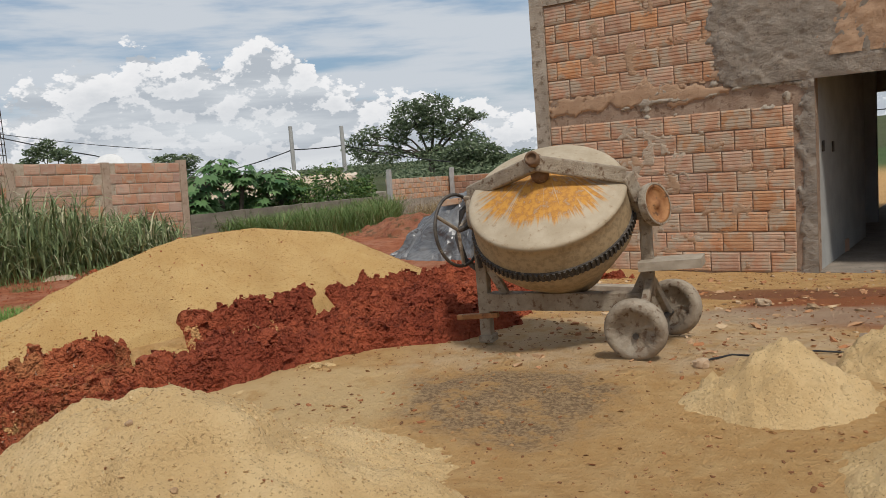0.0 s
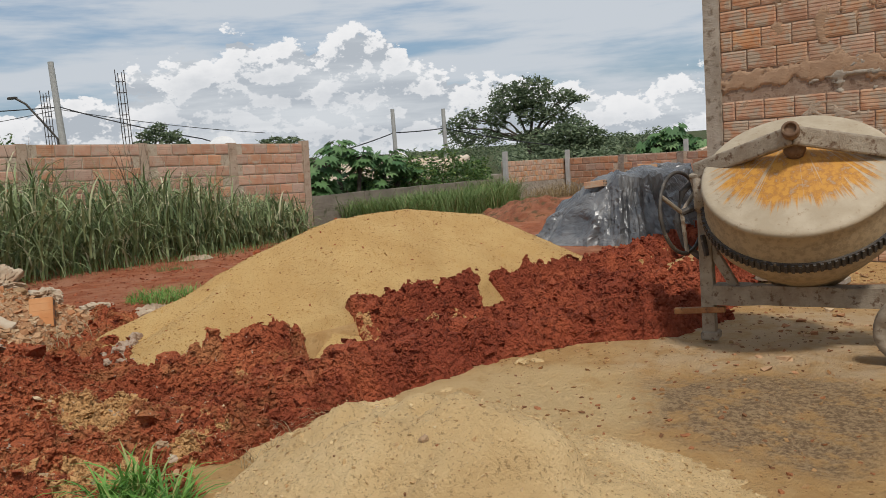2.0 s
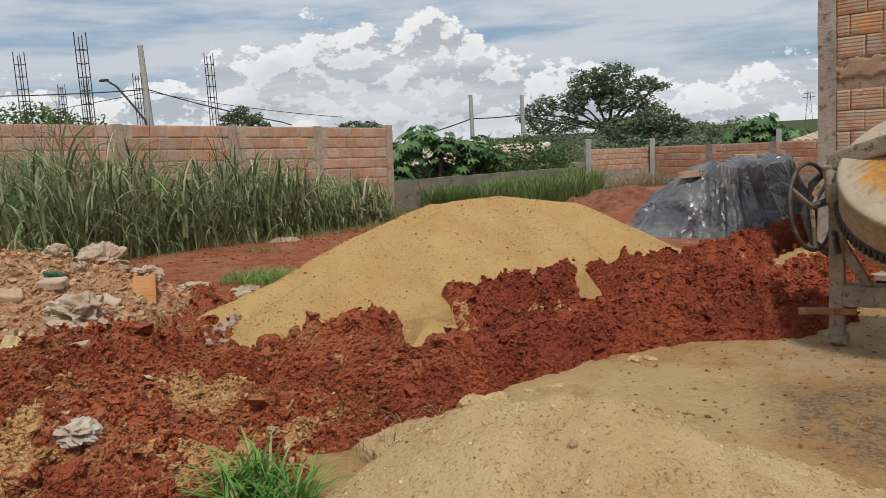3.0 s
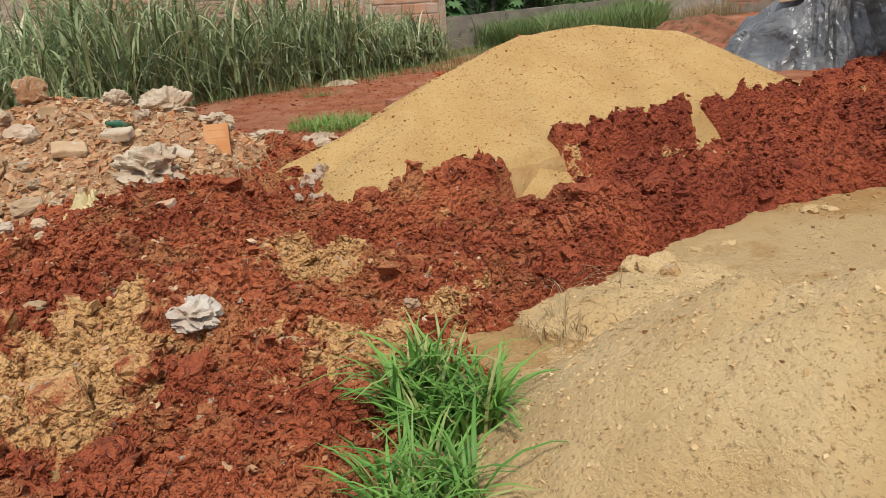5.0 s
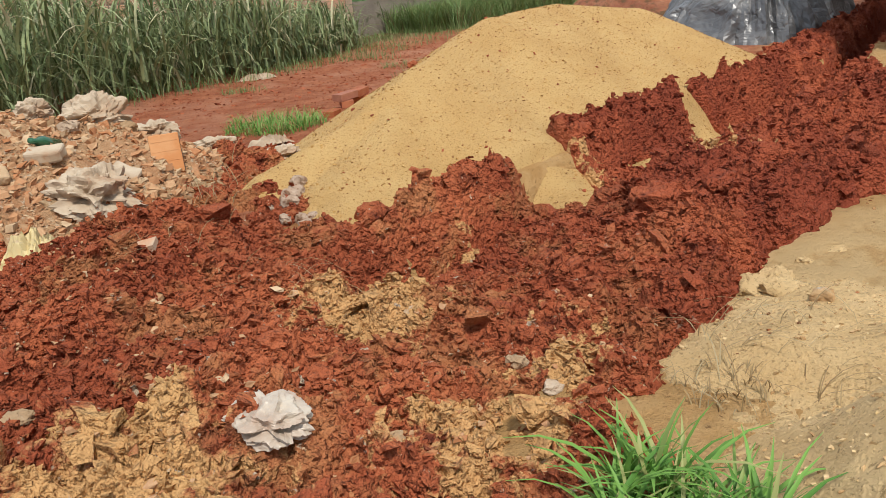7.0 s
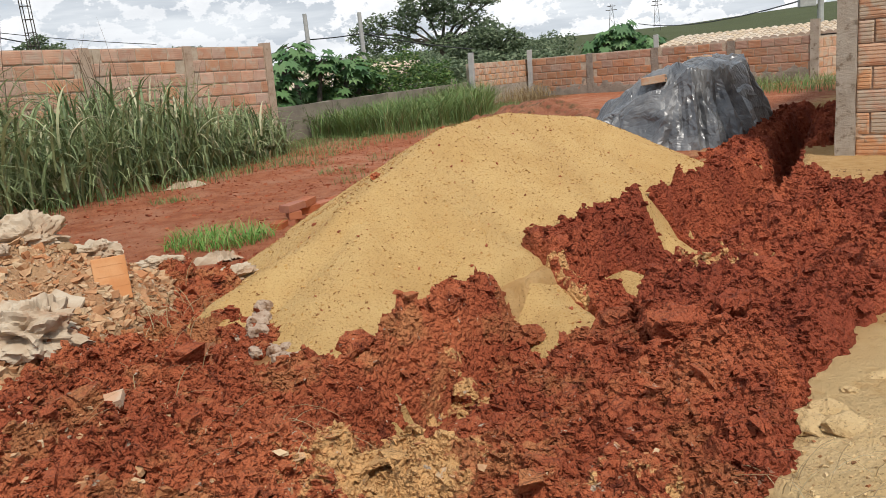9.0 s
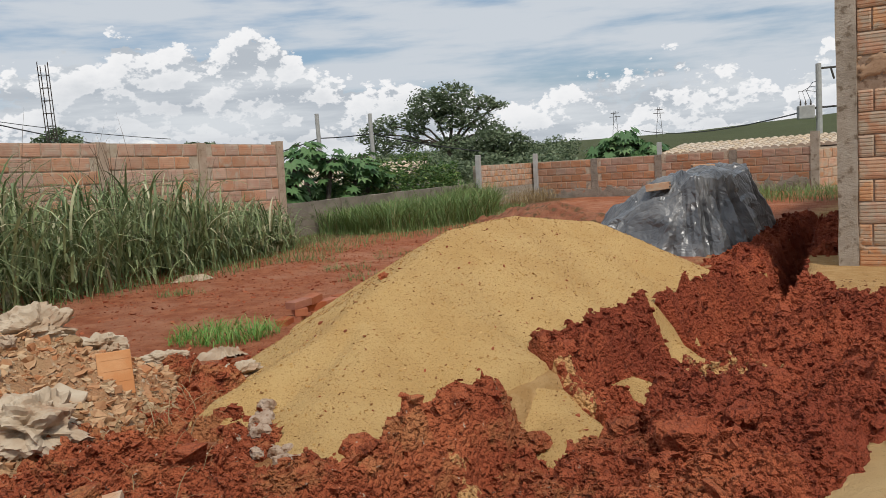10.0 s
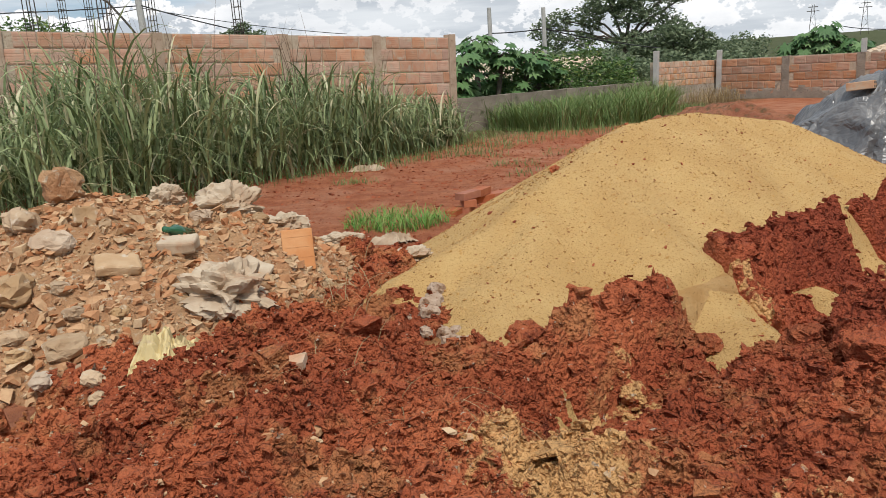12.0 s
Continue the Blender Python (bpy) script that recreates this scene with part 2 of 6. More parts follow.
    # past the foot of the sand the diggings are covered with loose soil
    past = x - np.interp(y, SAND_EDGE_Y, SAND_EDGE_X) + 0.07 * fbm(x, y, 4.0, 3, 43) + 0.08 * fbm(x, y, 13.0, 2, 44)
    past = np.where(y < 5.2, 0.2 * np.ones_like(x), past)
    over = past * np.clip((-1.75 - x + 0.12 * (y - 5)) / 0.3, 0, 1)
    over = over * np.clip((y - 3.9) / 0.3, 0, 1) * np.clip((9.7 - y) / 0.2, 0, 1) * np.clip((x + 4.5) / 0.3, 0, 1)
    base = np.maximum(sand_h(x, y), ground_h(x, y))
    cover = np.clip(over / 0.10, 0, 1)
    z = np.where(cover > 0, np.maximum(z, base - 0.03 + cover * (0.04 + 0.6 * rough)), z)
    bare = np.clip((-past - 0.0) / 0.11, 0, 1) * ((y > 5.2) & (y < 9.6) & (x > -4.3))
    z = z - 0.28 * bare
    # the bank ends where the pale ground begins
    beyond = x - np.interp(y, SOIL_END_Y, SOIL_END_X) + 0.12 * fbm(x, y, 4.5, 3, 46)
    z = z - 0.4 * np.clip((beyond + 0.12) / 0.3, 0, 1) * (y < 9.4)
    # the tongues of sand lie bare
    wob = 0.07 * fbm(x, y, 7.0, 3, 45)
    for pts, _s, w in TONGUES:
        d = -ridge(x, y, [(p[0], p[1], 0.0) for p in pts], 1.0, 0.0)
        z = z - 0.4 * np.clip((w + wob - d) / 0.09, 0, 1)
    # red soil lines the open trench
    cutting = (trench(x, y) > 0.02) & (y > 8.4)
    return np.where(cutting, np.maximum(z, ground_h(x, y) + 0.012 + 0.3 * np.maximum(rough, 0)), z)


def pale_h(x, y):
    z = ridge(x, y, [(-2.05, 3.1, 0.06), (-1.75, 3.38, 0.27), (-1.52, 3.5, 0.45), (-1.40, 3.5, 0.50), (-1.1, 3.4, 0.41), (-0.8, 3.25, 0.27), (-0.5, 3.1, 0.08)], 0.62, 0.04)
    z = np.maximum(z, ridge(x, y, [(-1.42, 3.48, 0.46), (-1.40, 2.85, 0.20), (-1.38, 2.3, 0.0)], 0.58, 0.08))
    z = np.maximum(z, ridge(x, y, [(-2.0, 4.55, 0.02), (-2.1, 4.15, 0.07), (-1.7, 3.95, 0.14), (-1.2, 3.9, 0.16)], 0.35, 0.1))
    z = np.maximum(z, ridge(x, y, [(-1.2, 3.3, 0.38), (-0.95, 2.7, 0.16), (-0.9, 2.3, 0.0)], 0.55, 0.08))
    # terraces where the heap was cut away with the shovel
    z = np.maximum(z, ridge(x, y, [(-1.2, 3.45, 0.36), (-0.8, 3.45, 0.28), (-0.55, 3.55, 0.17), (-0.42, 3.5, 0.08)], 0.9, 0.12))
    # a hollow behind the front heap
    z = z - 0.10 * np.exp(-(((x + 2.05) / 0.26) ** 2 + ((y - 4.0) / 0.14) ** 2))
    slip = fbm(x, y, 1.5, 3, 61)
    crack = np.clip(1 - np.abs(slip) * 22, 0, 1) * np.clip((z - 0.12) / 0.1, 0, 1)
    step = 0.075 * np.clip(slip * 20, -0.5, 0.5) * np.clip((z - 0.08) / 0.1, 0, 1)
    return z + 0.035 * fbm(x, y, 2.6, 4, 62) + step + 0.016 * fbm(x, y, 11, 3, 63) + 0.010 * clods(x, y, 0.06, 65) + 0.012 * clods(x, y, 0.03, 66) - 0.05 * crack * (0.5 + fbm(x, y, 30, 2, 67))


def rubble_h(x, y):
    z = ridge(x, y, [(-7.0, 4.9, 0.25), (-6.45, 5.0, 0.46), (-6.2, 5.1, 0.60), (-6.05, 5.2, 0.60), (-5.78, 5.6, 0.46), (-5.65, 6.0, 0.24), (-5.35, 6.4, 0.05), (-5.0, 6.6, 0.0)], 0.55, 0.10)
    z = np.maximum(z, ridge(x, y, [(-6.4, 5.0, 0.5), (-6.3, 4.5, 0.16), (-6.2, 4.1, 0.0)], 0.5, 0.2))
    z = np.maximum(z, ridge(x, y, [(-5.8, 5.3, 0.4), (-5.4, 4.9, 0.17), (-5.15, 4.5, 0.06), (-5.0, 4.1, -0.02)], 0.45, 0.2))
    return z + 0.07 * fbm(x, y, 2.2, 4, 71) + 0.05 * clods(x, y, 0.16, 72) + 0.035 * clods(x, y, 0.07, 73) + 0.02 * clods(x, y, 0.035, 74) - 0.04


def far_mound_h(x, y):
    z = ridge(x, y, [(-5.6, 18.0, -0.2), (-4.9, 17.4, 0.04), (-4.2, 16.9, 0.10), (-3.5, 16.4, -0.1)], 0.5, 0.15)
    return z + 0.16 * fbm(x, y, 1.5, 4, 81) + 0.10 * clods(x, y, 0.2, 82)


# ---- materials ----
def surface(name, c1, c2, scale=6.0, rough=0.9, bump=0.3, bump_scale=60.0, c3=None, c3_scale=25.0, c3_at=(0.6, 0.75), depth=0.01, metal=0.0, random_=0.0, coat=0.0, spec=0.3, space="Object", back=0.0):
    """Two tones by large noise, a third in specks, fine relief; random_ varies the tone from piece to piece."""
    m = bpy.data.materials.new(name)
    m.use_nodes = True
    k = Nodes(m.node_tree)
    out = k.add("ShaderNodeOutputMaterial")
    p = k.add("ShaderNodeBsdfPrincipled", inputs={"Roughness": rough, "Metallic": metal, "Specular IOR Level": spec, "Coat Weight": coat})
    k.t.links.new(p.outputs[0], out.inputs[0])
    vec = k.add("ShaderNodeTexCoord").outputs[space]
    rnd = None
    if random_:
        rnd = k.add("ShaderNodeObjectInfo").outputs["Random"]
        vec = k.add("ShaderNodeVectorMath", operation="ADD", inputs={0: vec, 1: k.combine(k.math("MULTIPLY", rnd, 40.0), k.math("MULTIPLY", rnd, 23.0), 0.0)}).outputs[0]
    big = k.noise(vec, scale, 5.0, 0.6)
    col = k.mix(k.step(big, 0.34, 0.66), c1, c2)
    if rnd is not None:
        col = k.mix(k.math("MULTIPLY", k.math("SUBTRACT", rnd, 0.5, clamp=True), 2.0 * random_), col, c2)
        hsv = k.add("ShaderNodeHueSaturation", inputs={"Saturation": k.math("ADD", 1.0 - 0.5 * random_, k.math("MULTIPLY", rnd, random_)), "Value": k.math("ADD", 1.0 - 0.35 * random_, k.math("MULTIPLY", k.math("FRACT", k.math("MULTIPLY", rnd, 7.31)), 0.7 * random_)), "Color": col})
        col = hsv.outputs[0]
    if c3:
        col = k.mix(k.step(k.noise(vec, c3_scale, 4.0, 0.6), *c3_at), col, c3)
    k.put(p.inputs["Base Color"], col)
    grain = k.noise(vec, bump_scale, 6.0, 0.7)
    k.put(p.inputs["Roughness"], k.step(grain, 0.3, 0.7, max(rough - 0.1, 0.05), min(rough + 0.08, 1.0)))
    b = k.add("ShaderNodeBump", inputs={"Strength": bump, "Distance": depth, "Height": grain})
    k.t.links.new(b.outputs[0], p.inputs["Normal"])
    if back:
        k.put(p.inputs["Subsurface Weight"], 0.0)
    return m


M_SAND = surface("yellow sand", (0.49, 0.305, 0.115), (0.54, 0.355, 0.145), 2.5, 0.95, 1.0, 75.0, (0.30, 0.16, 0.055), 95.0, (0.55, 0.68), 0.016)
M_PALE = surface("pale sand", (0.71, 0.505, 0.26), (0.62, 0.42, 0.20), 3.0, 0.95, 1.0, 60.0, (0.38, 0.25, 0.115), 75.0, (0.56, 0.68), 0.022)
M_MOUND = surface("weathered red earth", (0.24, 0.085, 0.045), (0.33, 0.14, 0.075), 3.0, 0.95, 1.0, 30.0, (0.13, 0.075, 0.035), 7.0, (0.5, 0.64), 0.04)


def soil_material():
    """Red soil, crumbly; paler and mixed with sand and plaster dust towards the rubble."""
    m = bpy.data.materials.new("dug red soil")
    m.use_nodes = True
    k = Nodes(m.node_tree)
    out = k.add("ShaderNodeOutputMaterial")
    p = k.add("ShaderNodeBsdfPrincipled", inputs={"Roughness": 0.96, "Specular IOR Level": 0.15})
    k.t.links.new(p.outputs[0], out.inputs[0])
    pos = k.add("ShaderNodeNewGeometry").outputs["Position"]
    x, y, z = k.add("ShaderNodeSeparateXYZ", inputs={0: pos}).outputs
    n1, n2, n3 = k.noise(pos, 1.7, 5.0, 0.6), k.noise(pos, 9.0, 5.0, 0.65), k.noise(pos, 40.0, 5.0, 0.7)
    west_ = k.step(k.math("ADD", x, k.math("MULTIPLY", k.math("SUBTRACT", y, 4.0), 0.45)), -1.7, -3.0)
    damp = k.mix(k.step(n1, 0.36, 0.64), (0.28, 0.062, 0.032), (0.42, 0.103, 0.048))
    dry = k.mix(k.step(n1, 0.36, 0.64), (0.36, 0.088, 0.039), (0.50, 0.145, 0.063))
    col = k.mix(k.math("MULTIPLY_ADD", west_, 0.8, k.math("MULTIPLY", k.step(n1, 0.5, 0.7), 0.2)), damp, dry)
    col = k.mix(k.step(n2, 0.56, 0.72), col, (0.15, 0.036, 0.020))
    col = k.mix(k.math("MULTIPLY", k.step(n3, 0.56, 0.72), 0.7), col, (0.42, 0.14, 0.07))
    dust = k.math("MULTIPLY", west_, k.step(k.noise(pos, 2.6, 5.0, 0.65), 0.49, 0.62))
    col = k.mix(k.math("MULTIPLY", dust, 0.45), col, (0.52, 0.27, 0.11))
    # sandy dirt mixed in where the heap was dug off
    for cx, cy, r0 in ((-3.42, 4.27, 0.26), (-3.42, 5.42, 0.14), (-3.47, 3.09, 0.34), (-2.85, 3.62, 0.24), (-2.75, 4.05, 0.14), (-2.35, 6.2, 0.16), (-3.1, 6.5, 0.12)):
        d = k.math("SQRT", k.math("ADD", k.math("POWER", k.math("SUBTRACT", x, cx), 2.0), k.math("POWER", k.math("SUBTRACT", y, cy), 2.0)))
        d = k.math("ADD", d, k.math("MULTIPLY", k.math("SUBTRACT", n2, 0.5), 0.9))
        col = k.mix(k.math("MULTIPLY", k.step(d, r0, r0 * 0.6), 0.8), col, (0.74, 0.45, 0.19))
    chips = k.math("MULTIPLY", west_, k.step(k.noise(pos, 26.0, 3.0, 0.6), 0.66, 0.72))
    col = k.mix(chips, col, (0.52, 0.40, 0.29))
    k.put(p.inputs["Base Color"], col)
    vor = k.add("ShaderNodeTexVoronoi", feature="F1", inputs={"Vector": pos, "Scale": 38.0, "Detail": 2.0, "Randomness": 1.0}).outputs["Distance"]
    h = k.math("SUBTRACT", k.math("MULTIPLY", n3, 1.0), k.math("MULTIPLY", vor, 0.9))
    b = k.add("ShaderNodeBump", inputs={"Strength": 1.0, "Distance": 0.03, "Height": h})
    k.t.links.new(b.outputs[0], p.inputs["Normal"])
    return m


M_SOIL = soil_material()
M_RUBBLE = surface("rubble fines", (0.50, 0.31, 0.165), (0.43, 0.215, 0.105), 2.4, 0.95, 1.0, 50.0, (0.56, 0.44, 0.31), 26.0, (0.54, 0.68), 0.03)
M_STONE = surface("broken concrete", (0.46, 0.34, 0.225), (0.38, 0.25, 0.145), 5.0, 0.92, 0.8, 45.0, (0.52, 0.43, 0.33), 18.0, (0.58, 0.72), 0.015, random_=0.5)
M_BRICK = surface("orange hollow block", (0.46, 0.235, 0.135), (0.54, 0.34, 0.22), 7.0, 0.9, 0.6, 70.0, (0.45, 0.355, 0.265), 6.0, (0.46, 0.62), 0.006, random_=0.36)
M_BRICK_NEW = surface("clean orange brick", (0.47, 0.20, 0.075), (0.52, 0.26, 0.115), 9.0, 0.9, 0.4, 60.0, (0.38, 0.16, 0.07), 14.0, (0.62, 0.74), 0.004)
M_PILLAR = surface("stained concrete pillar", (0.36, 0.26, 0.19), (0.43, 0.325, 0.245), 5.0, 0.95, 0.7, 40.0, (0.28, 0.19, 0.13), 12.0, (0.54, 0.7), 0.01)
M_BRICK_PINK = surface("weathered pink block", (0.45, 0.235, 0.155), (0.49, 0.30, 0.21), 5.0, 0.92, 0.5, 60.0, (0.44, 0.345, 0.265), 6.0, (0.50, 0.72), 0.004, random_=0.4)
M_BRICK_DULL = surface("dull brown block", (0.38, 0.195, 0.12), (0.42, 0.25, 0.17), 5.0, 0.92, 0.45, 60.0, (0.30, 0.23, 0.17), 7.0, (0.5, 0.75), 0.004, random_=0.4)
M_JOINT = surface("recessed brown mortar", (0.25, 0.165, 0.115), (0.36, 0.265, 0.195), 7.0, 0.95, 0.8, 45.0, (0.17, 0.105, 0.07), 14.0, (0.52, 0.68), 0.012)
M_MORTAR = surface("grey mortar", (0.40, 0.31, 0.23), (0.47, 0.385, 0.295), 9.0, 0.95, 0.8, 45.0, (0.30, 0.21, 0.145), 20.0, (0.55, 0.7), 0.012)
M_CEMENT = surface("cement render", (0.22, 0.185, 0.15), (0.31, 0.26, 0.21), 4.0, 0.95, 0.9, 38.0, (0.17, 0.14, 0.115), 16.0, (0.55, 0.7), 0.02)
M_CEMENT_LIGHT = surface("pale concrete", (0.31, 0.26, 0.205), (0.41, 0.355, 0.29), 4.0, 0.93, 0.8, 40.0, (0.19, 0.145, 0.105), 12.0, (0.52, 0.68), 0.015)
M_LOWWALL = surface("mossy cement wall", (0.17, 0.14, 0.115), (0.25, 0.21, 0.165), 2.5, 0.95, 0.6, 40.0, (0.10, 0.095, 0.06), 5.0, (0.52, 0.7), 0.01)
M_PLASTER = surface("grey plaster", (0.33, 0.33, 0.32), (0.40, 0.40, 0.385), 3.0, 0.9, 0.3, 60.0)
M_CRUST = surface("cement crusted steel", (0.35, 0.295, 0.225), (0.255, 0.20, 0.145), 11.0, 0.88, 0.9, 50.0, (0.15, 0.095, 0.06), 26.0, (0.54, 0.68), 0.012)
M_STEEL = surface("dark worn steel", (0.055, 0.05, 0.047), (0.10, 0.085, 0.07), 14.0, 0.6, 0.4, 70.0, (0.26, 0.22, 0.17), 30.0, (0.6, 0.72), 0.004, metal=0.4)
M_RUST = surface("rusty steel", (0.26, 0.11, 0.045), (0.38, 0.19, 0.08), 12.0, 0.75, 0.4, 60.0, (0.14, 0.07, 0.04), 25.0, (0.55, 0.7), 0.004, metal=0.3)
M_RUBBER = surface("dusty rubber", (0.045, 0.042, 0.04), (0.12, 0.10, 0.085), 10.0, 0.85, 0.3, 60.0)
M_WOOD = surface("weathered board", (0.38, 0.32, 0.25), (0.28, 0.23, 0.17), 8.0, 0.85, 0.5, 50.0)
M_POST = surface("concrete post", (0.34, 0.33, 0.315), (0.42, 0.41, 0.39), 5.0, 0.9, 0.4, 40.0)
M_CLOTH = surface("dirty paper sack", (0.47, 0.385, 0.285), (0.37, 0.27, 0.18), 6.0, 0.75, 0.4, 30.0, (0.33, 0.19, 0.11), 9.0, (0.55, 0.72), 0.006, spec=0.3)
M_ROOF = surface("clay roof tile", (0.46, 0.36, 0.26), (0.52, 0.43, 0.33), 4.0, 0.9, 0.3, 30.0, (0.3, 0.22, 0.15), 6.0, (0.58, 0.75), random_=0.4)
M_BARK = surface("bark", (0.07, 0.055, 0.042), (0.12, 0.10, 0.08), 10.0, 0.95, 0.6, 40.0)
M_CABLE = surface("black cable", (0.02, 0.02, 0.021), (0.03, 0.03, 0.03), 5.0, 0.6, 0.1)
M_DISH = surface("painted dish", (0.62, 0.62, 0.61), (0.68, 0.68, 0.67), 3.0, 0.5, 0.1)


def leaf_material(name, c1, c2, c3, rough=0.55):
    """Leaves vary from blade to blade; light comes through them."""
    m = bpy.data.materials.new(name)
    m.use_nodes = True
    k = Nodes(m.node_tree)
    out = k.add("ShaderNodeOutputMaterial")
    isl = k.add("ShaderNodeNewGeometry").outputs["Random Per Island"]
    col = k.mix(k.step(isl, 0.0, 0.8), c1, c2)
    col = k.mix(k.step(k.math("FRACT", k.math("MULTIPLY", isl, 13.7)), 0.82, 0.9), col, c3)
    p = k.add("ShaderNodeBsdfPrincipled", inputs={"Base Color": col, "Roughness": rough, "Specular IOR Level": 0.35})
    t = k.add("ShaderNodeBsdfTranslucent", inputs={"Color": col})
    mix = k.add("ShaderNodeMixShader", inputs={0: 0.25})
    k.t.links.new(p.outputs[0], mix.inputs[1])
    k.t.links.new(t.outputs[0], mix.inputs[2])
    k.t.links.new(mix.outputs[0], out.inputs[0])
    return m


M_GRASS_TALL = leaf_material("tall grass blade", (0.10, 0.145, 0.055), (0.31, 0.37, 0.18), (0.56, 0.53, 0.34))
M_GRASS_DRY = leaf_material("seed head", (0.11, 0.075, 0.055), (0.18, 0.13, 0.085), (0.25, 0.2, 0.13), 0.8)
M_GRASS_LOW = leaf_material("low grass blade", (0.10, 0.165, 0.05), (0.18, 0.26, 0.08), (0.30, 0.28, 0.13))
M_GRASS_NEAR = leaf_material("fresh grass blade", (0.085, 0.21, 0.035), (0.18, 0.35, 0.07), (0.34, 0.36, 0.13))
M_LEAF_TREE = leaf_material("tree leaf", (0.085, 0.12, 0.065), (0.165, 0.21, 0.115), (0.22, 0.26, 0.15))
M_LEAF_PAPAYA = leaf_material("papaya leaf", (0.06, 0.14, 0.05), (0.12, 0.22, 0.08), (0.18, 0.29, 0.12))
M_LEAF_CITRUS = leaf_material("citrus leaf", (0.05, 0.105, 0.03), (0.11, 0.19, 0.05), (0.24, 0.30, 0.09))
M_STRAW = leaf_material("dry straw", (0.36, 0.27, 0.14), (0.26, 0.18, 0.09), (0.42, 0.34, 0.2), 0.85)


def ground_material():
    m = bpy.data.materials.new("trodden earth")
    m.use_nodes = True
    k = Nodes(m.node_tree)
    out = k.add("ShaderNodeOutputMaterial")
    p = k.add("ShaderNodeBsdfPrincipled", inputs={"Roughness": 0.95, "Specular IOR Level": 0.2})
    k.t.links.new(p.outputs[0], out.inputs[0])
    pos = k.add("ShaderNodeNewGeometry").outputs["Position"]
    x, y, z = k.add("ShaderNodeSeparateXYZ", inputs={0: pos}).outputs
    n1, n2, n3 = k.noise(pos, 1.3, 5.0, 0.6), k.noise(pos, 7.0, 5.0, 0.65), k.noise(pos, 45.0, 5.0, 0.7)
    wob = k.math("MULTIPLY", k.math("SUBTRACT", n1, 0.5), 1.6)

    def spot(cx, cy, rx, ry, soft=0.5):
        dx = k.math("DIVIDE", k.math("SUBTRACT", x, cx), rx)
        dy = k.math("DIVIDE", k.math("SUBTRACT", y, cy), ry)
        d = k.math("SQRT", k.math("ADD", k.math("MULTIPLY", dx, dx), k.math("MULTIPLY", dy, dy)))
        return k.step(k.math("ADD", d, wob), 1.0 + soft / 2, 1.0 - soft / 2)
    sand = k.mix(k.step(n2, 0.35, 0.65), (0.52, 0.30, 0.115), (0.60, 0.375, 0.165))
    sand = k.mix(k.step(n3, 0.58, 0.7), sand, (0.27, 0.15, 0.06))
    red = k.mix(k.step(n2, 0.35, 0.65), (0.30, 0.09, 0.04), (0.43, 0.16, 0.078))
    red = k.mix(k.step(n3, 0.56, 0.68), red, (0.17, 0.05, 0.024))
    red = k.mix(k.step(n1, 0.45, 0.7), red, (0.44, 0.205, 0.12))
    a = k.math("SUBTRACT", k.math("MULTIPLY", k.math("ADD", x, 0.8), 0.9304), k.math("MULTIPLY", k.math("SUBTRACT", y, 10.69), 0.3665))
    isred = k.step(k.math("ADD", a, wob), -0.9, -1.7)
    col = k.mix(isred, sand, red)
    # reddish trodden soil before the door and by the wall
    col = k.mix(k.math("MULTIPLY", spot(2.1, 7.45, 1.15, 1.1), 0.95), col, (0.30, 0.10, 0.042))
    col = k.mix(k.math("MULTIPLY", spot(1.1, 8.2, 1.5, 0.3), 0.85), col, (0.24, 0.10, 0.05))
    # cement spilt where mortar was mixed
    grey = k.mix(k.step(n3, 0.4, 0.6), (0.42, 0.28, 0.15), (0.21, 0.13, 0.068))
    col = k.mix(k.math("MULTIPLY", spot(-0.38, 5.05, 0.62, 0.50), k.step(n2, 0.36, 0.52, 0.25, 1.0)), col, grey)
    col = k.mix(k.math("MULTIPLY", spot(0.2, 6.4, 1.5, 0.95), k.step(n2, 0.3, 0.6, 0.15, 0.75)), col, (0.60, 0.44, 0.275))
    col = k.mix(k.math("MULTIPLY", spot(1.5, 7.1, 1.1, 0.4), 0.6), col, (0.45, 0.34, 0.235))
    col = k.mix(k.math("MULTIPLY", spot(-1.7, 4.85, 0.75, 0.65), k.step(n2, 0.3, 0.5, 0.25, 0.9)), col, (0.66, 0.46, 0.23))
    # grass land further off
    r = k.math("SQRT", k.math("ADD", k.math("MULTIPLY", x, x), k.math("MULTIPLY", y, y)))
    green = k.mix(k.step(k.noise(pos, 0.03, 4.0), 0.35, 0.65), (0.045, 0.08, 0.022), (0.085, 0.125, 0.04))
    col = k.mix(k.step(r, 30.0, 45.0), col, green)
    # darker olive ground beneath the tall grass and past the west wall
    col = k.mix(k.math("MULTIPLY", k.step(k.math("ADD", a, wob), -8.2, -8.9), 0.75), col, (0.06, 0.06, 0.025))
    k.put(p.inputs["Base Color"], col)
    h = k.math("ADD", k.math("ADD", k.math("MULTIPLY", n3, 0.6), k.math("MULTIPLY", n2, 1.6)), k.math("MULTIPLY", k.noise(pos, 160.0, 4.0, 0.7), 0.4))
    b = k.add("ShaderNodeBump", inputs={"Strength": 1.0, "Distance": 0.04, "Height": h})
    k.t.links.new(b.outputs[0], p.inputs["Normal"])
    return m


M_GROUND = ground_material()


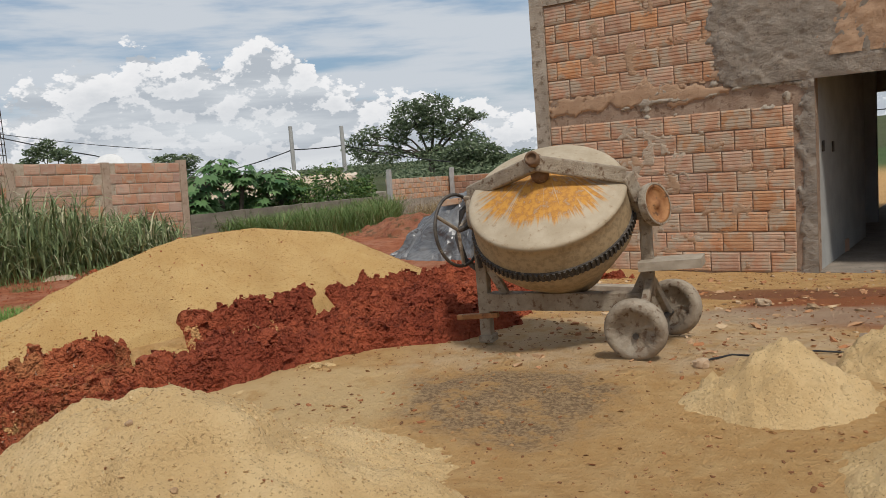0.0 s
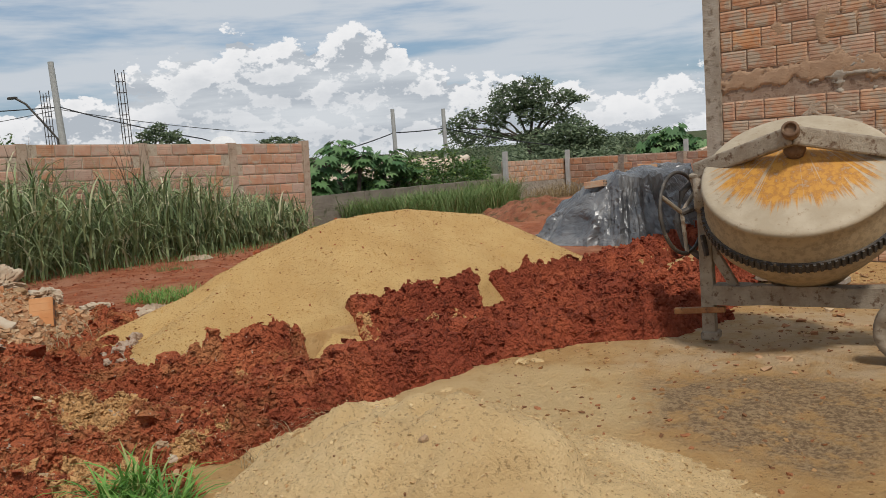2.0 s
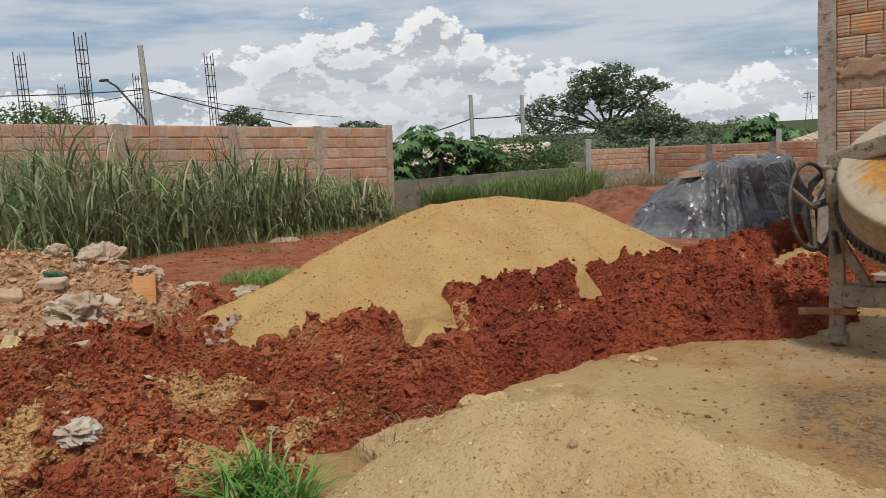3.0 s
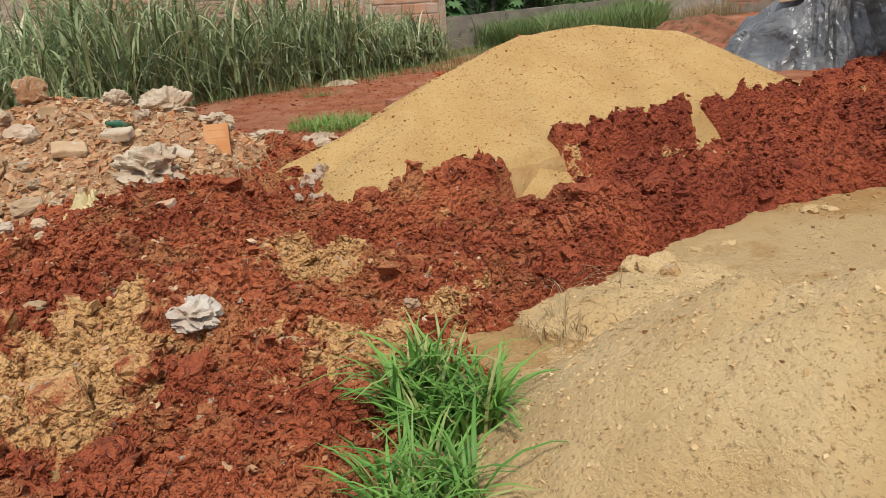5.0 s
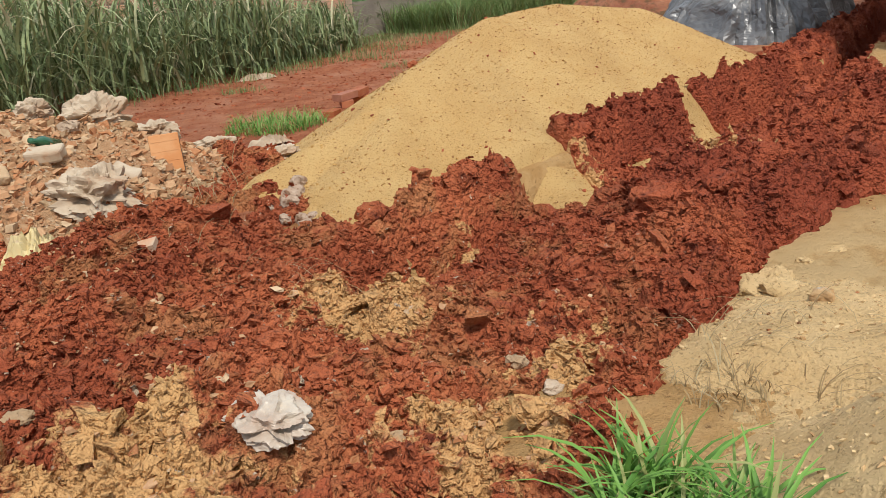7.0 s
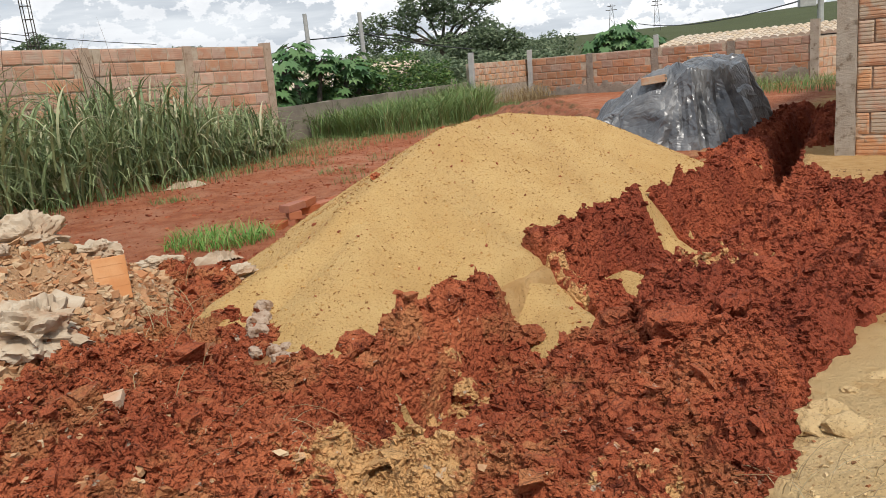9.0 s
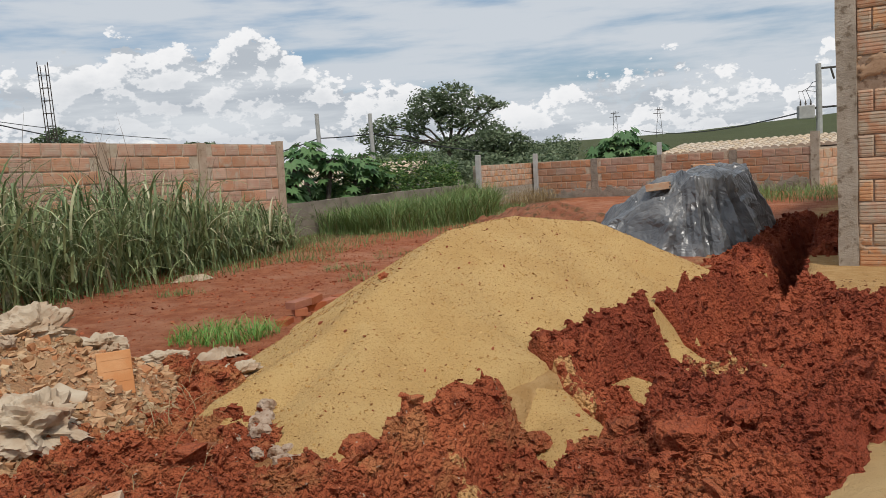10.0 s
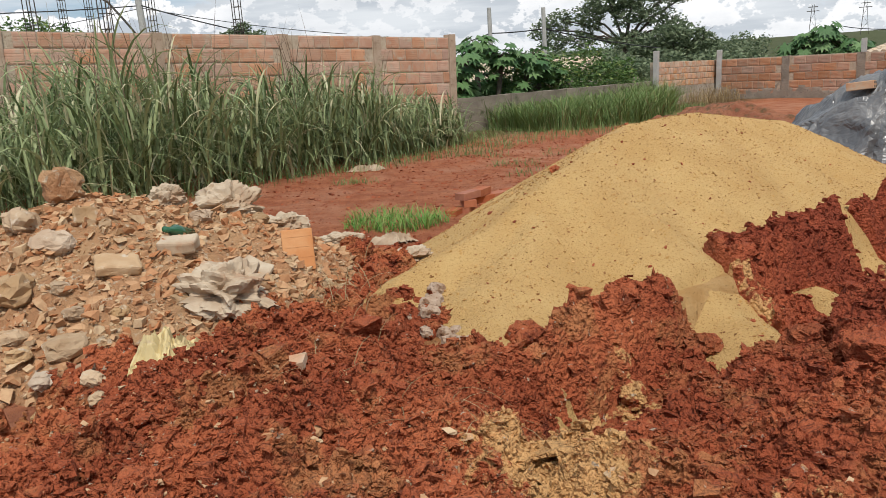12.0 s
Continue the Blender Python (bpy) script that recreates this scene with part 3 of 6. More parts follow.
def tarp_material():
    m = bpy.data.materials.new("black plastic sheet")
    m.use_nodes = True
    k = Nodes(m.node_tree)
    out = k.add("ShaderNodeOutputMaterial")
    vec = k.add("ShaderNodeTexCoord").outputs["Object"]
    dust = k.step(k.noise(vec, 3.0, 5.0, 0.6), 0.42, 0.7)
    col = k.mix(dust, (0.085, 0.087, 0.092), (0.17, 0.17, 0.17))
    p = k.add("ShaderNodeBsdfPrincipled", inputs={"Base Color": col, "Roughness": k.step(dust, 0.0, 1.0, 0.30, 0.46), "Specular IOR Level": 0.7})
    k.t.links.new(p.outputs[0], out.inputs[0])
    b = k.add("ShaderNodeBump", inputs={"Strength": 0.8, "Distance": 0.05, "Height": k.math("ADD", k.math("ABSOLUTE", k.math("SUBTRACT", k.noise(vec, 3.2, 2.0, 0.5, 1.5), 0.5)), k.math("MULTIPLY", k.math("ABSOLUTE", k.math("SUBTRACT", k.noise(vec, 8.0, 2.0, 0.5, 1.0), 0.5)), 0.4))})
    k.t.links.new(b.outputs[0], p.inputs["Normal"])
    return m


M_TARP = tarp_material()


# ---- building helpers ----
def thing(name, label, category, m=None, group="", kind=""):
    ob = new(name)
    ob.empty_display_size = 0.1
    ob.matrix_world = m if m is not None else Matrix()
    return tagged(ob, label, category, group, kind)


def mesh_of(name, bm, material, smooth=False):
    me = bpy.data.meshes.new(name)
    bm.normal_update()
    bm.to_mesh(me)
    bm.free()
    if material:
        me.materials.append(material)
    if smooth:
        me.polygons.foreach_set("use_smooth", [True] * len(me.polygons))
    return me


def part(name, bm, material, parent, label="", smooth=False, m=None):
    """One mesh object under a thing or a part."""
    ob = new(name, mesh_of(name, bm, material, smooth))
    ob.parent = parent
    if m is not None:
        ob.matrix_basis = m
    if label:
        ob["label"] = label
    return ob


def solid(name, bm, material, label, category, m=None, group="", kind="", smooth=False):
    ob = new(name, mesh_of(name, bm, material, smooth))
    ob.matrix_world = m if m is not None else Matrix()
    return tagged(ob, label, category, group, kind)


def add_box(bm, x0, x1, y0, y1, z0, z1, bevel=0.0, m=None):
    vs = [bm.verts.new(v) for v in ((x0, y0, z0), (x1, y0, z0), (x1, y1, z0), (x0, y1, z0), (x0, y0, z1), (x1, y0, z1), (x1, y1, z1), (x0, y1, z1))]
    fs = [bm.faces.new([vs[i] for i in q]) for q in ((0, 3, 2, 1), (4, 5, 6, 7), (0, 1, 5, 4), (1, 2, 6, 5), (2, 3, 7, 6), (3, 0, 4, 7))]
    if bevel:
        edges = list({e for f in fs for e in f.edges})
        got = bmesh.ops.bevel(bm, geom=edges, offset=bevel, segments=2, affect="EDGES", profile=0.5)
        vs = list({v for f in got["faces"] for v in f.verts} | {v for v in vs if v.is_valid})
    if m is not None:
        bmesh.ops.transform(bm, matrix=m, verts=vs)
    return vs


def box(x0, x1, y0, y1, z0, z1, bevel=0.0, m=None):
    bm = bmesh.new()
    add_box(bm, x0, x1, y0, y1, z0, z1, bevel, m)
    return bm


def add_tube(bm, pts, radii, sides=8, cap=True):
    """A tube through points, with a radius for each."""
    pts = [Vector(p) for p in pts]
    if not hasattr(radii, "__len__"):
        radii = [radii] * len(pts)
    rings, up = [], Vector((0.13, 0.21, 0.97))
    for i, p in enumerate(pts):
        d = (pts[min(i + 1, len(pts) - 1)] - pts[max(i - 1, 0)]).normalized()
        s = d.cross(up)
        if s.length < 0.05:
            s = d.cross(Vector((1, 0, 0)))
        s.normalize()
        u = s.cross(d)
        rings.append([bm.verts.new(p + radii[i] * (math.cos(2 * math.pi * j / sides) * s + math.sin(2 * math.pi * j / sides) * u)) for j in range(sides)])
    for r0, r1 in zip(rings, rings[1:]):
        for j in range(sides):
            bm.faces.new((r0[j], r0[(j + 1) % sides], r1[(j + 1) % sides], r1[j]))
    if cap:
        bm.faces.new(rings[0][::-1])
        bm.faces.new(rings[-1])


def tube(pts, radii, sides=8):
    bm = bmesh.new()
    add_tube(bm, pts, radii, sides)
    return bm


def add_lathe(bm, profile, sides=40, m=None, close=True):
    """A turned shape about z from (radius, height) pairs."""
    rings, made = [], []
    for r, z in profile:
        if r < 1e-4:
            rings.append([bm.verts.new((0, 0, z))] * sides)
            made.append(rings[-1][0])
        else:
            rings.append([bm.verts.new((r * math.cos(2 * math.pi * j / sides), r * math.sin(2 * math.pi * j / sides), z)) for j in range(sides)])
            made += rings[-1]
    for r0, r1 in zip(rings, rings[1:]):
        for j in range(sides):
            q = [r0[j], r0[(j + 1) % sides], r1[(j + 1) % sides], r1[j]]
            u = []
            for v in q:
                if v not in u:
                    u.append(v)
            if len(u) > 2:
                bm.faces.new(u)
    if m is not None:
        bmesh.ops.transform(bm, matrix=m, verts=made)


def lathe(profile, sides=40, m=None):
    bm = bmesh.new()
    add_lathe(bm, profile, sides, m)
    return bm


def sheet(name, xs, ys, height, material, keep=None, smooth=True):
    """A mesh over the grid xs by ys with z = height(x, y); keep says which vertices to hold on to."""
    gx, gy = np.meshgrid(xs, ys)
    gz = height(gx, gy)
    nx, ny = len(xs), len(ys)
    idx = np.arange(nx * ny).reshape(ny, nx)
    q = np.stack([idx[:-1, :-1], idx[:-1, 1:], idx[1:, 1:], idx[1:, :-1]], -1).reshape(-1, 4)
    co = np.stack([gx, gy, gz], -1).reshape(-1, 3)
    if keep is not None:
        ok = keep(gx, gy, gz).reshape(-1)
        q = q[ok[q].any(1)]
        used = np.unique(q)
        remap = np.full(nx * ny, -1)
        remap[used] = np.arange(len(used))
        q, co = remap[q], co[used]
    me = bpy.data.meshes.new(name)
    me.from_pydata(co.tolist(), [], q.tolist())
    me.materials.append(material)
    me.polygons.foreach_set("use_smooth", [smooth] * len(me.polygons))
    me.update()
    return new(name, me)


def heap(name, height, x0, x1, y0, y1, cell, material, label, category, kind="", smooth=True):
    ob = sheet(name, np.arange(x0, x1, cell), np.arange(y0, y1, cell), height, material,
               lambda x, y, z: z > ground_h(x, y) - 0.03, smooth)
    return tagged(ob, label, category, "", kind)


# ---- the ground, one sheet to the horizon ----
def spread(lo, hi, cell, far):
    inner = list(np.arange(lo, hi + cell / 2, cell))
    step, up, down = cell, [], []
    v = hi
    while v < far:
        step *= 1.22
        v += step
        up.append(v)
    v, step = lo, cell
    while v > -far:
        step *= 1.22
        v -= step
        down.append(v)
    return np.array(down[::-1] + inner + up)


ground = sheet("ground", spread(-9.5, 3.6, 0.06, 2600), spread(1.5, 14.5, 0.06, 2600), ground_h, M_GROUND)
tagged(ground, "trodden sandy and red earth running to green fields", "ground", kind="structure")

heap("sand_heap", sand_h, -6.6, -1.4, 4.4, 11.6, 0.025, M_SAND, "long smooth heap of yellow building sand", "sand heap")
heap("soil_bank", soil_h, -6.2, 0.6, 2.3, 10.0, 0.0165, M_SOIL, "cloddy bank of dark red soil dug from the trench", "soil bank", smooth=False)
heap("trench_spoil", soil_h, -3.0, 1.6, 9.98, 17.0, 0.03, M_SOIL, "dark red spoil thrown up beside the far trench", "soil bank", smooth=False)
heap("pale_sand_heap", pale_h, -2.9, 0.1, 1.9, 5.2, 0.0165, M_PALE, "crusted heap of pale sand with cracked edges", "sand heap")
heap("rubble_heap", rubble_h, -8.2, -4.6, 3.4, 7.2, 0.03, M_RUBBLE, "heap of building rubble, broken brick and dirt", "rubble heap", smooth=False)
heap("red_mound", far_mound_h, -6.8, -2.4, 15.4, 19.2, 0.05, M_MOUND, "low mound of red earth by the far wall", "soil mound", smooth=False)
for _cx, _cy, _h, _w in ((0.95, 4.98, 0.26, 0.80), (1.68, 5.5, 0.27, 0.8), (1.42, 4.05, 0.26, 0.75)):
    def _small(x, y, cx=_cx, cy=_cy, h=_h, w=_w):
        d = np.hypot(x - cx, y - cy)
        return ground_z(x, y) + h - w * (np.sqrt(d * d + 0.003) - 0.05) + 0.17 * fbm(x, y, 3.4, 5, int(cx * 100), 0.6) + 0.05 * clods(x, y, 0.07, 91) + 0.03 * clods(x, y, 0.04, 92)
    heap("sand_mound", _small, _cx - 0.8, _cx + 0.8, _cy - 0.8, _cy + 0.8, 0.025, M_PALE, "small crumbling mound of pale sand", "sand mound")


# ---- walls of hollow blocks ----
def block_mesh(name, length, height, depth, material, rng, grooves=5, relief=0.002):
    """A hollow clay block lying on its side: grooved face, worn corners."""
    prof = []
    g = height / (grooves * 2 + 1)
    for i in range(grooves * 2 + 1):
        y = 0.0 if i % 2 == 0 else relief
        w_ = g * (0.30 if i % 2 else -0.30) * 0.5
        prof += [(y, i * g + 0.001 + w_), (y, (i + 1) * g - 0.001 - w_)]
    prof[0] = (0.006, 0.0)
    prof[-1] = (0.006, height)
    prof += [(depth, height), (depth, 0.0)]
    bm = bmesh.new()
    rows = [[bm.verts.new((x, y + w, z + rng.uniform(-0.001, 0.001))) for y, z in prof] for x, w in ((0.0, 0.005), (0.012, 0.0), (length - 0.012, 0.0), (length, 0.005))]
    n = len(prof)
    for r0, r1 in zip(rows, rows[1:]):
        for j in range(n):
            bm.faces.new((r0[j], r0[(j + 1) % n], r1[(j + 1) % n], r1[j]))
    bm.faces.new(rows[0][::-1])
    bm.faces.new(rows[-1])
    bmesh.ops.recalc_face_normals(bm, faces=bm.faces)
    return mesh_of(name, bm, material)


def lay_blocks(parent, x0, x1, z0, rows, course, length, material, seed, keep=None, joint=0.016, front=0.0, depth=0.09, grooves=5, relief=0.002):
    """Courses of blocks in running bond, each a piece of its own on shared meshes."""
    rng = random.Random(seed)
    full = [block_mesh("brick", length - joint, course - joint, depth, material, rng, grooves, relief) for _ in range(3)]
    short = {}
    made = 0
    for r in range(rows):
        x = x0 - (length * 0.5 if r % 2 else 0.0) - rng.uniform(0, 0.03)
        z = z0 + r * course + 0.004
        while x < x1 - 0.02:
            a, b = max(x, x0), min(x + length, x1)
            x += length
            if b - a < 0.06 or (keep and not keep((a + b) / 2, z + course / 2)):
                continue
            w = round(b - a, 2)
            if abs(w - length) < 0.015:
                me = full[made % 3]
            else:
                me = short.setdefault(w, None) or block_mesh("brick", w - joint, course - joint, depth, material, rng, grooves, relief)
                short[w] = me
            ob = new("brick", me)
            ob.parent = parent
            ob.matrix_basis = pose(a + joint / 2, front + rng.uniform(-0.003, 0.004), z + rng.uniform(-0.003, 0.003), rng.uniform(-0.6, 0.6), rng.uniform(-0.5, 0.5), rng.uniform(-0.5, 0.5))
            made += 1


def wall_crust(name, x0, x1, z0, z1, cell, inside, thick, seed, material, parent, label=""):
    """Rough mortar thrown on a wall: a lumpy skin whose edge frays; inside(x, z) is above 0 where it sticks."""
    gx, gz = np.meshgrid(np.arange(x0, x1, cell), np.arange(z0, z1, cell))
    f = inside(gx, gz) + 0.62 * fbm(gx, gz, 7.0, 5, seed, 0.6)
    dep = thick * (np.clip(f * 3, 0, 1) * (0.55 + 0.9 * fbm(gx, gz, 9.0, 4, seed + 9))) + thick * 0.35 * clods(gx, gz, 0.05, seed)
    dep = np.where(f > 0, dep, -0.02)
    ny, nx = gx.shape
    idx = np.arange(nx * ny).reshape(ny, nx)
    q = np.stack([idx[:-1, :-1], idx[:-1, 1:], idx[1:, 1:], idx[1:, :-1]], -1).reshape(-1, 4)
    q = q[(f > 0).reshape(-1)[q].any(1)]
    used = np.unique(q)
    remap = np.full(nx * ny, -1)
    remap[used] = np.arange(len(used))
    co = np.stack([gx, -dep, gz], -1).reshape(-1, 3)[used]
    me = bpy.data.meshes.new(name)
    me.from_pydata(co.tolist(), [], remap[q].tolist())
    me.materials.append(material)
    me.polygons.foreach_set("use_smooth", [True] * len(me.polygons))
    ob = new(name, me)
    ob.parent = parent
    if label:
        ob["label"] = label
    return ob


def rough_slab(x0, x1, y0, y1, z0, z1, cells, amp, seed):
    """A box cast by hand: subdivided, with uneven faces."""
    bm = box(x0, x1, y0, y1, z0, z1)
    bmesh.ops.subdivide_edges(bm, edges=[e for e in bm.edges if e.calc_length() > 0.5], cuts=cells, use_grid_fill=True)
    for v in bm.verts:
        n = noise.noise_vector(v.co * 6.0 + Vector((seed, 0, 0)))
        v.co += amp * n
    return bm


# house
FLOOR = -0.22
house_front = tagged(new("wall_house_front", mesh_of("wall_house_front", box(0.0, 2.98, 0.016, 0.15, -0.6, 3.3), M_JOINT)),
                     "unplastered house wall of orange hollow clay blocks", "wall", kind="structure")
house_front.matrix_world = SITE
part("corner_column", rough_slab(-0.07, 0.10, -0.022, 0.16, -0.6, 3.3, 12, 0.012, 1), M_CEMENT_LIGHT, house_front, "rough cast concrete column")
part("ring_beam", rough_slab(0.10, 2.98, -0.012, 0.014, 2.86, 3.3, 9, 0.012, 2), M_CEMENT_LIGHT, house_front, "rough concrete ring beam")
part("lintel_wall", box(2.98, 5.4, 0.0, 0.15, 1.92, 3.3), M_CEMENT, house_front, "wall above the door, roughly rendered")
part("side_pier", box(5.4, 8.0, 0.0, 0.15, -0.6, 3.3), M_MORTAR, house_front)
M_SMEAR = surface("brown mortar smear", (0.42, 0.275, 0.175), (0.36, 0.23, 0.145), 6.0, 0.95, 0.8, 45.0, (0.30, 0.18, 0.11), 18.0, (0.55, 0.7), 0.010)
wall_crust("mortar_band", 1.0, 2.98, 1.45, 1.95, 0.016, lambda x, z: -0.10 + 0.20 * np.exp(-((z - 1.60 - 0.055 * (x - 1.0) - 0.02 * np.sin(6 * x)) / 0.022) ** 2) - 0.5 * np.clip(1.2 - x, 0, 1), 0.026, 101, M_CEMENT_LIGHT, house_front, "ragged line of squeezed out mortar")
wall_crust("mortar_band", 0.09, 2.4, 1.45, 1.90, 0.02, lambda x, z: 0.17 - np.abs(z - 1.70 + 0.02 * np.sin(4 * x)) * 2.2 - 0.25 * np.clip(x - 1.6, 0, 1), 0.008, 108, M_SMEAR, house_front, "flat band of brown mortar")
wall_crust("mortar_smear", 1.1, 2.2, 1.78, 2.9, 0.02, lambda x, z: -0.28 + 0.36 * (x - 1.1) - 0.1 * (z - 1.8), 0.006, 109, M_SMEAR, house_front, "thin brown mortar smears")
wall_crust("mortar_smear", 0.8, 1.9, 0.1, 1.4, 0.018, lambda x, z: -0.06 - 0.10 * np.abs(x - 1.2), 0.005, 110, M_MORTAR, house_front, "thin mortar smears")
wall_crust("cement_patch", 1.6, 5.4, 1.7, 3.3, 0.022, lambda x, z: np.clip((x - 2.02 - 0.08 * np.sin(5 * z)) * 1.5, -1, 0.4) + np.clip((z - 1.8) * 1.5, -1, 0.0), 0.04, 102, M_CEMENT, house_front, "dark rough cement rendering")
wall_crust("brown_render", 2.75, 5.4, 1.9, 3.3, 0.03, lambda x, z: np.clip((x - 2.95) * 1.5, -1, 0.5), 0.05, 112, M_SMEAR, house_front, "rough brown rendering above the door")
wall_crust("jamb_render", 2.5, 2.99, -0.3, 1.95, 0.022, lambda x, z: (x - 2.84) * 3, 0.03, 103, M_CEMENT, house_front, "cement smeared door jamb")
wall_crust("mortar_smear", 0.1, 2.0, 1.75, 2.9, 0.02, lambda x, z: -0.05 - 0.08 * (x < 0.5) + 0.0 * z, 0.005, 104, M_SMEAR, house_front, "thin mortar smears")
wall_crust("mortar_smear", 0.1, 2.75, -0.2, 1.5, 0.02, lambda x, z: -0.07 - 0.05 * np.abs(z - 0.5), 0.005, 105, M_SMEAR, house_front, "thin mortar smears")
lay_blocks(house_front, 0.10, 2.78, FLOOR + 0.02, 8, 0.21, 0.305, M_BRICK, 11, joint=0.013, relief=0.005)
lay_blocks(house_front, 0.10, 2.14, 1.79, 5, 0.21, 0.305, M_BRICK, 12, joint=0.013, relief=0.005)
bm = bmesh.new()
for _x0, _x1, _y0, _y1, _z0, _z1 in ((-0.02, 0.13, 0.16, 8.0, -0.6, 3.3), (7.9, 8.05, 0.15, 8.0, -0.6, 3.3), (0.13, 2.30, 7.9, 8.05, -0.6, 3.3), (3.3, 7.9, 7.9, 8.05, -0.6, 3.3), (2.30, 3.3, 7.9, 8.05, 1.8, 3.3)):
    add_box(bm, _x0, _x1, _y0, _y1, _z0, _z1)
tagged(solid("wall_house_shell", bm, M_MORTAR, "plain outer walls of the unfinished house", "wall", SITE, kind="structure"))
solid("ceiling", box(0.13, 7.9, 0.15, 7.9, 2.42, 2.6), M_CEMENT, "bare concrete ceiling slab", "ceiling", SITE, kind="structure")
solid("roof_slab", box(-0.06, 8.04, 0.0, 8.04, 3.3, 3.45), M_CEMENT, "bare concrete roof slab", "roof", SITE, kind="structure")
solid("floor", box(2.6, 7.9, 0.0, 7.9, -0.6, -0.19), M_CEMENT, "raw concrete floor strewn with red dirt", "floor", SITE, kind="structure")
solid("wall_hall", box(2.86, 2.975, 0.15, 2.9, -0.2, 2.42), M_PLASTER, "grey plastered inner wall of the hall", "wall", SITE, kind="structure")
solid("wall_partition", box(3.6, 7.9, 4.6, 4.72, -0.2, 2.42), M_PLASTER, "plastered inner partition wall", "wall", SITE, kind="structure")
bm = bmesh.new()
add_box(bm, 2.85, 2.885, 4.6, 4.72, -0.2, 2.42)
add_box(bm, 0.13, 2.85, 4.6, 4.72, -0.2, 2.42)
solid("wall_partition_2", bm, M_PLASTER, "plastered inner partition wall", "wall", SITE, kind="structure")
for _i, (_z) in enumerate((0.98, 0.96)):
    socket = part("switch_box", box(-0.04, 0.04, -0.004, 0.01, -0.055, 0.055, 0.004), M_STEEL, house_front, "empty electric switch box", m=pose(2.984, 0.35 + 0.5 * _i, _z + 0.06, 0, 0, 90))

# boundary walls; the west wall's top climbs towards the street
west = tagged(new("wall_west", mesh_of("wall_west", box(-0.3, 10.2, 0.014, 0.13, -0.7, 1.74), M_MORTAR)), "boundary wall of weathered pinkish hollow blocks", "wall", kind="structure")
west.matrix_world = SITE @ pose(-9.95, -7.9, 0.22, 0, 0, 90) @ pose(0, 0, 0, 0, 2.3, 0)
PILLARS = (2.35, 4.42, 6.48, 8.34, 10.13)
for _i, _x in enumerate(PILLARS):
    part("pillar", rough_slab(_x - 0.08, _x + 0.08, -0.012, 0.135, -0.6, 1.755 if _i < 4 else 1.80, 8, 0.008, 20 + _i), M_PILLAR, west, "cast concrete pillar")
lay_blocks(west, -0.3, 10.05, 0.09, 8, 0.207, 0.30, M_BRICK_PINK, 21, keep=lambda x, z: min(abs(x - p) for p in PILLARS) > 0.12, joint=0.02, relief=0.001)
wall_crust("mortar_smear", 0.0, 10.0, 0.2, 1.74, 0.05, lambda x, z: -0.12 - 0.05 * z, 0.012, 106, M_MORTAR, west, "thin mortar smears")

low = tagged(new("wall_low", mesh_of("wall_low", rough_slab(0.0, 6.7, 0.0, 0.14, -0.7, 0.42, 14, 0.012, 31), M_LOWWALL)), "low cement wall, stained and mossy", "wall", kind="structure")
low.matrix_world = SITE @ pose(-9.95, 2.34, 0, 0, 0, 90) @ pose(0, 0, 0, 0, 0.9, 0)
for _x in (1.5, 3.3, 5.1):
    part("pillar", rough_slab(_x, _x + 0.12, -0.02, 0.15, -0.6, 0.43, 4, 0.01, _x), M_LOWWALL, low)
orange = tagged(new("wall_orange", mesh_of("wall_orange", box(0.0, 3.0, 0.014, 0.13, -0.8, 0.76), M_MORTAR)), "short boundary wall of bright orange blocks on a cement footing", "wall", kind="structure")
orange.matrix_world = SITE @ pose(-9.95, 9.1, 0, 0, 0, 90) @ pose(0, 0, 0, 0, 1.6, 0)
lay_blocks(orange, 0.0, 3.0, 0.15, 4, 0.155, 0.21, M_BRICK, 22)
part("footing", rough_slab(0.0, 3.0, -0.012, 0.01, -0.7, 0.15, 6, 0.008, 40), M_CEMENT_LIGHT, orange, "cement footing")
north = tagged(new("wall_north", mesh_of("wall_north", box(0.0, 7.5, 0.014, 0.13, -0.8, 0.68), M_MORTAR)), "far boundary wall of dull brown blocks", "wall", kind="structure")
north.matrix_world = SITE @ pose(-9.93, 12.05, 0)
lay_blocks(north, 0.0, 7.5, -0.30, 5, 0.195, 0.30, M_BRICK_DULL, 23, keep=lambda x, z: min(abs(x - p) for p in (1.9, 3.7, 5.6, 7.47)) > 0.12)
for _x in (1.9, 3.7, 5.6):
    part("pillar", rough_slab(_x - 0.09, _x + 0.09, -0.015, 0.14, -0.7, 0.69, 4, 0.012, 50 + _x), M_CEMENT, north, "cast concrete pillar")
part("end_pillar", rough_slab(7.38, 7.56, -0.02, 0.2, -0.7, 1.02, 5, 0.008, 60), M_CEMENT_LIGHT, north, "taller concrete end pillar")
wall_crust("mortar_smear", 0.0, 7.4, -0.7, 0.68, 0.05, lambda x, z: -0.08 + np.clip(-z * 1.2, -0.3, 0.4), 0.012, 107, M_CEMENT, north, "cement and dirt at the wall's foot")
ne = tagged(new("wall_north_east", mesh_of("wall_north_east", box(0.0, 5.0, 0.014, 0.13, -0.8, 0.62), M_MORTAR)), "boundary wall of dull brown blocks turning away", "wall", kind="structure")
ne.matrix_world = SITE @ pose(-2.37, 12.1, 0, 0, 0, 60)
lay_blocks(ne, 0.0, 5.0, -0.30, 4, 0.225, 0.30, M_BRICK, 24)
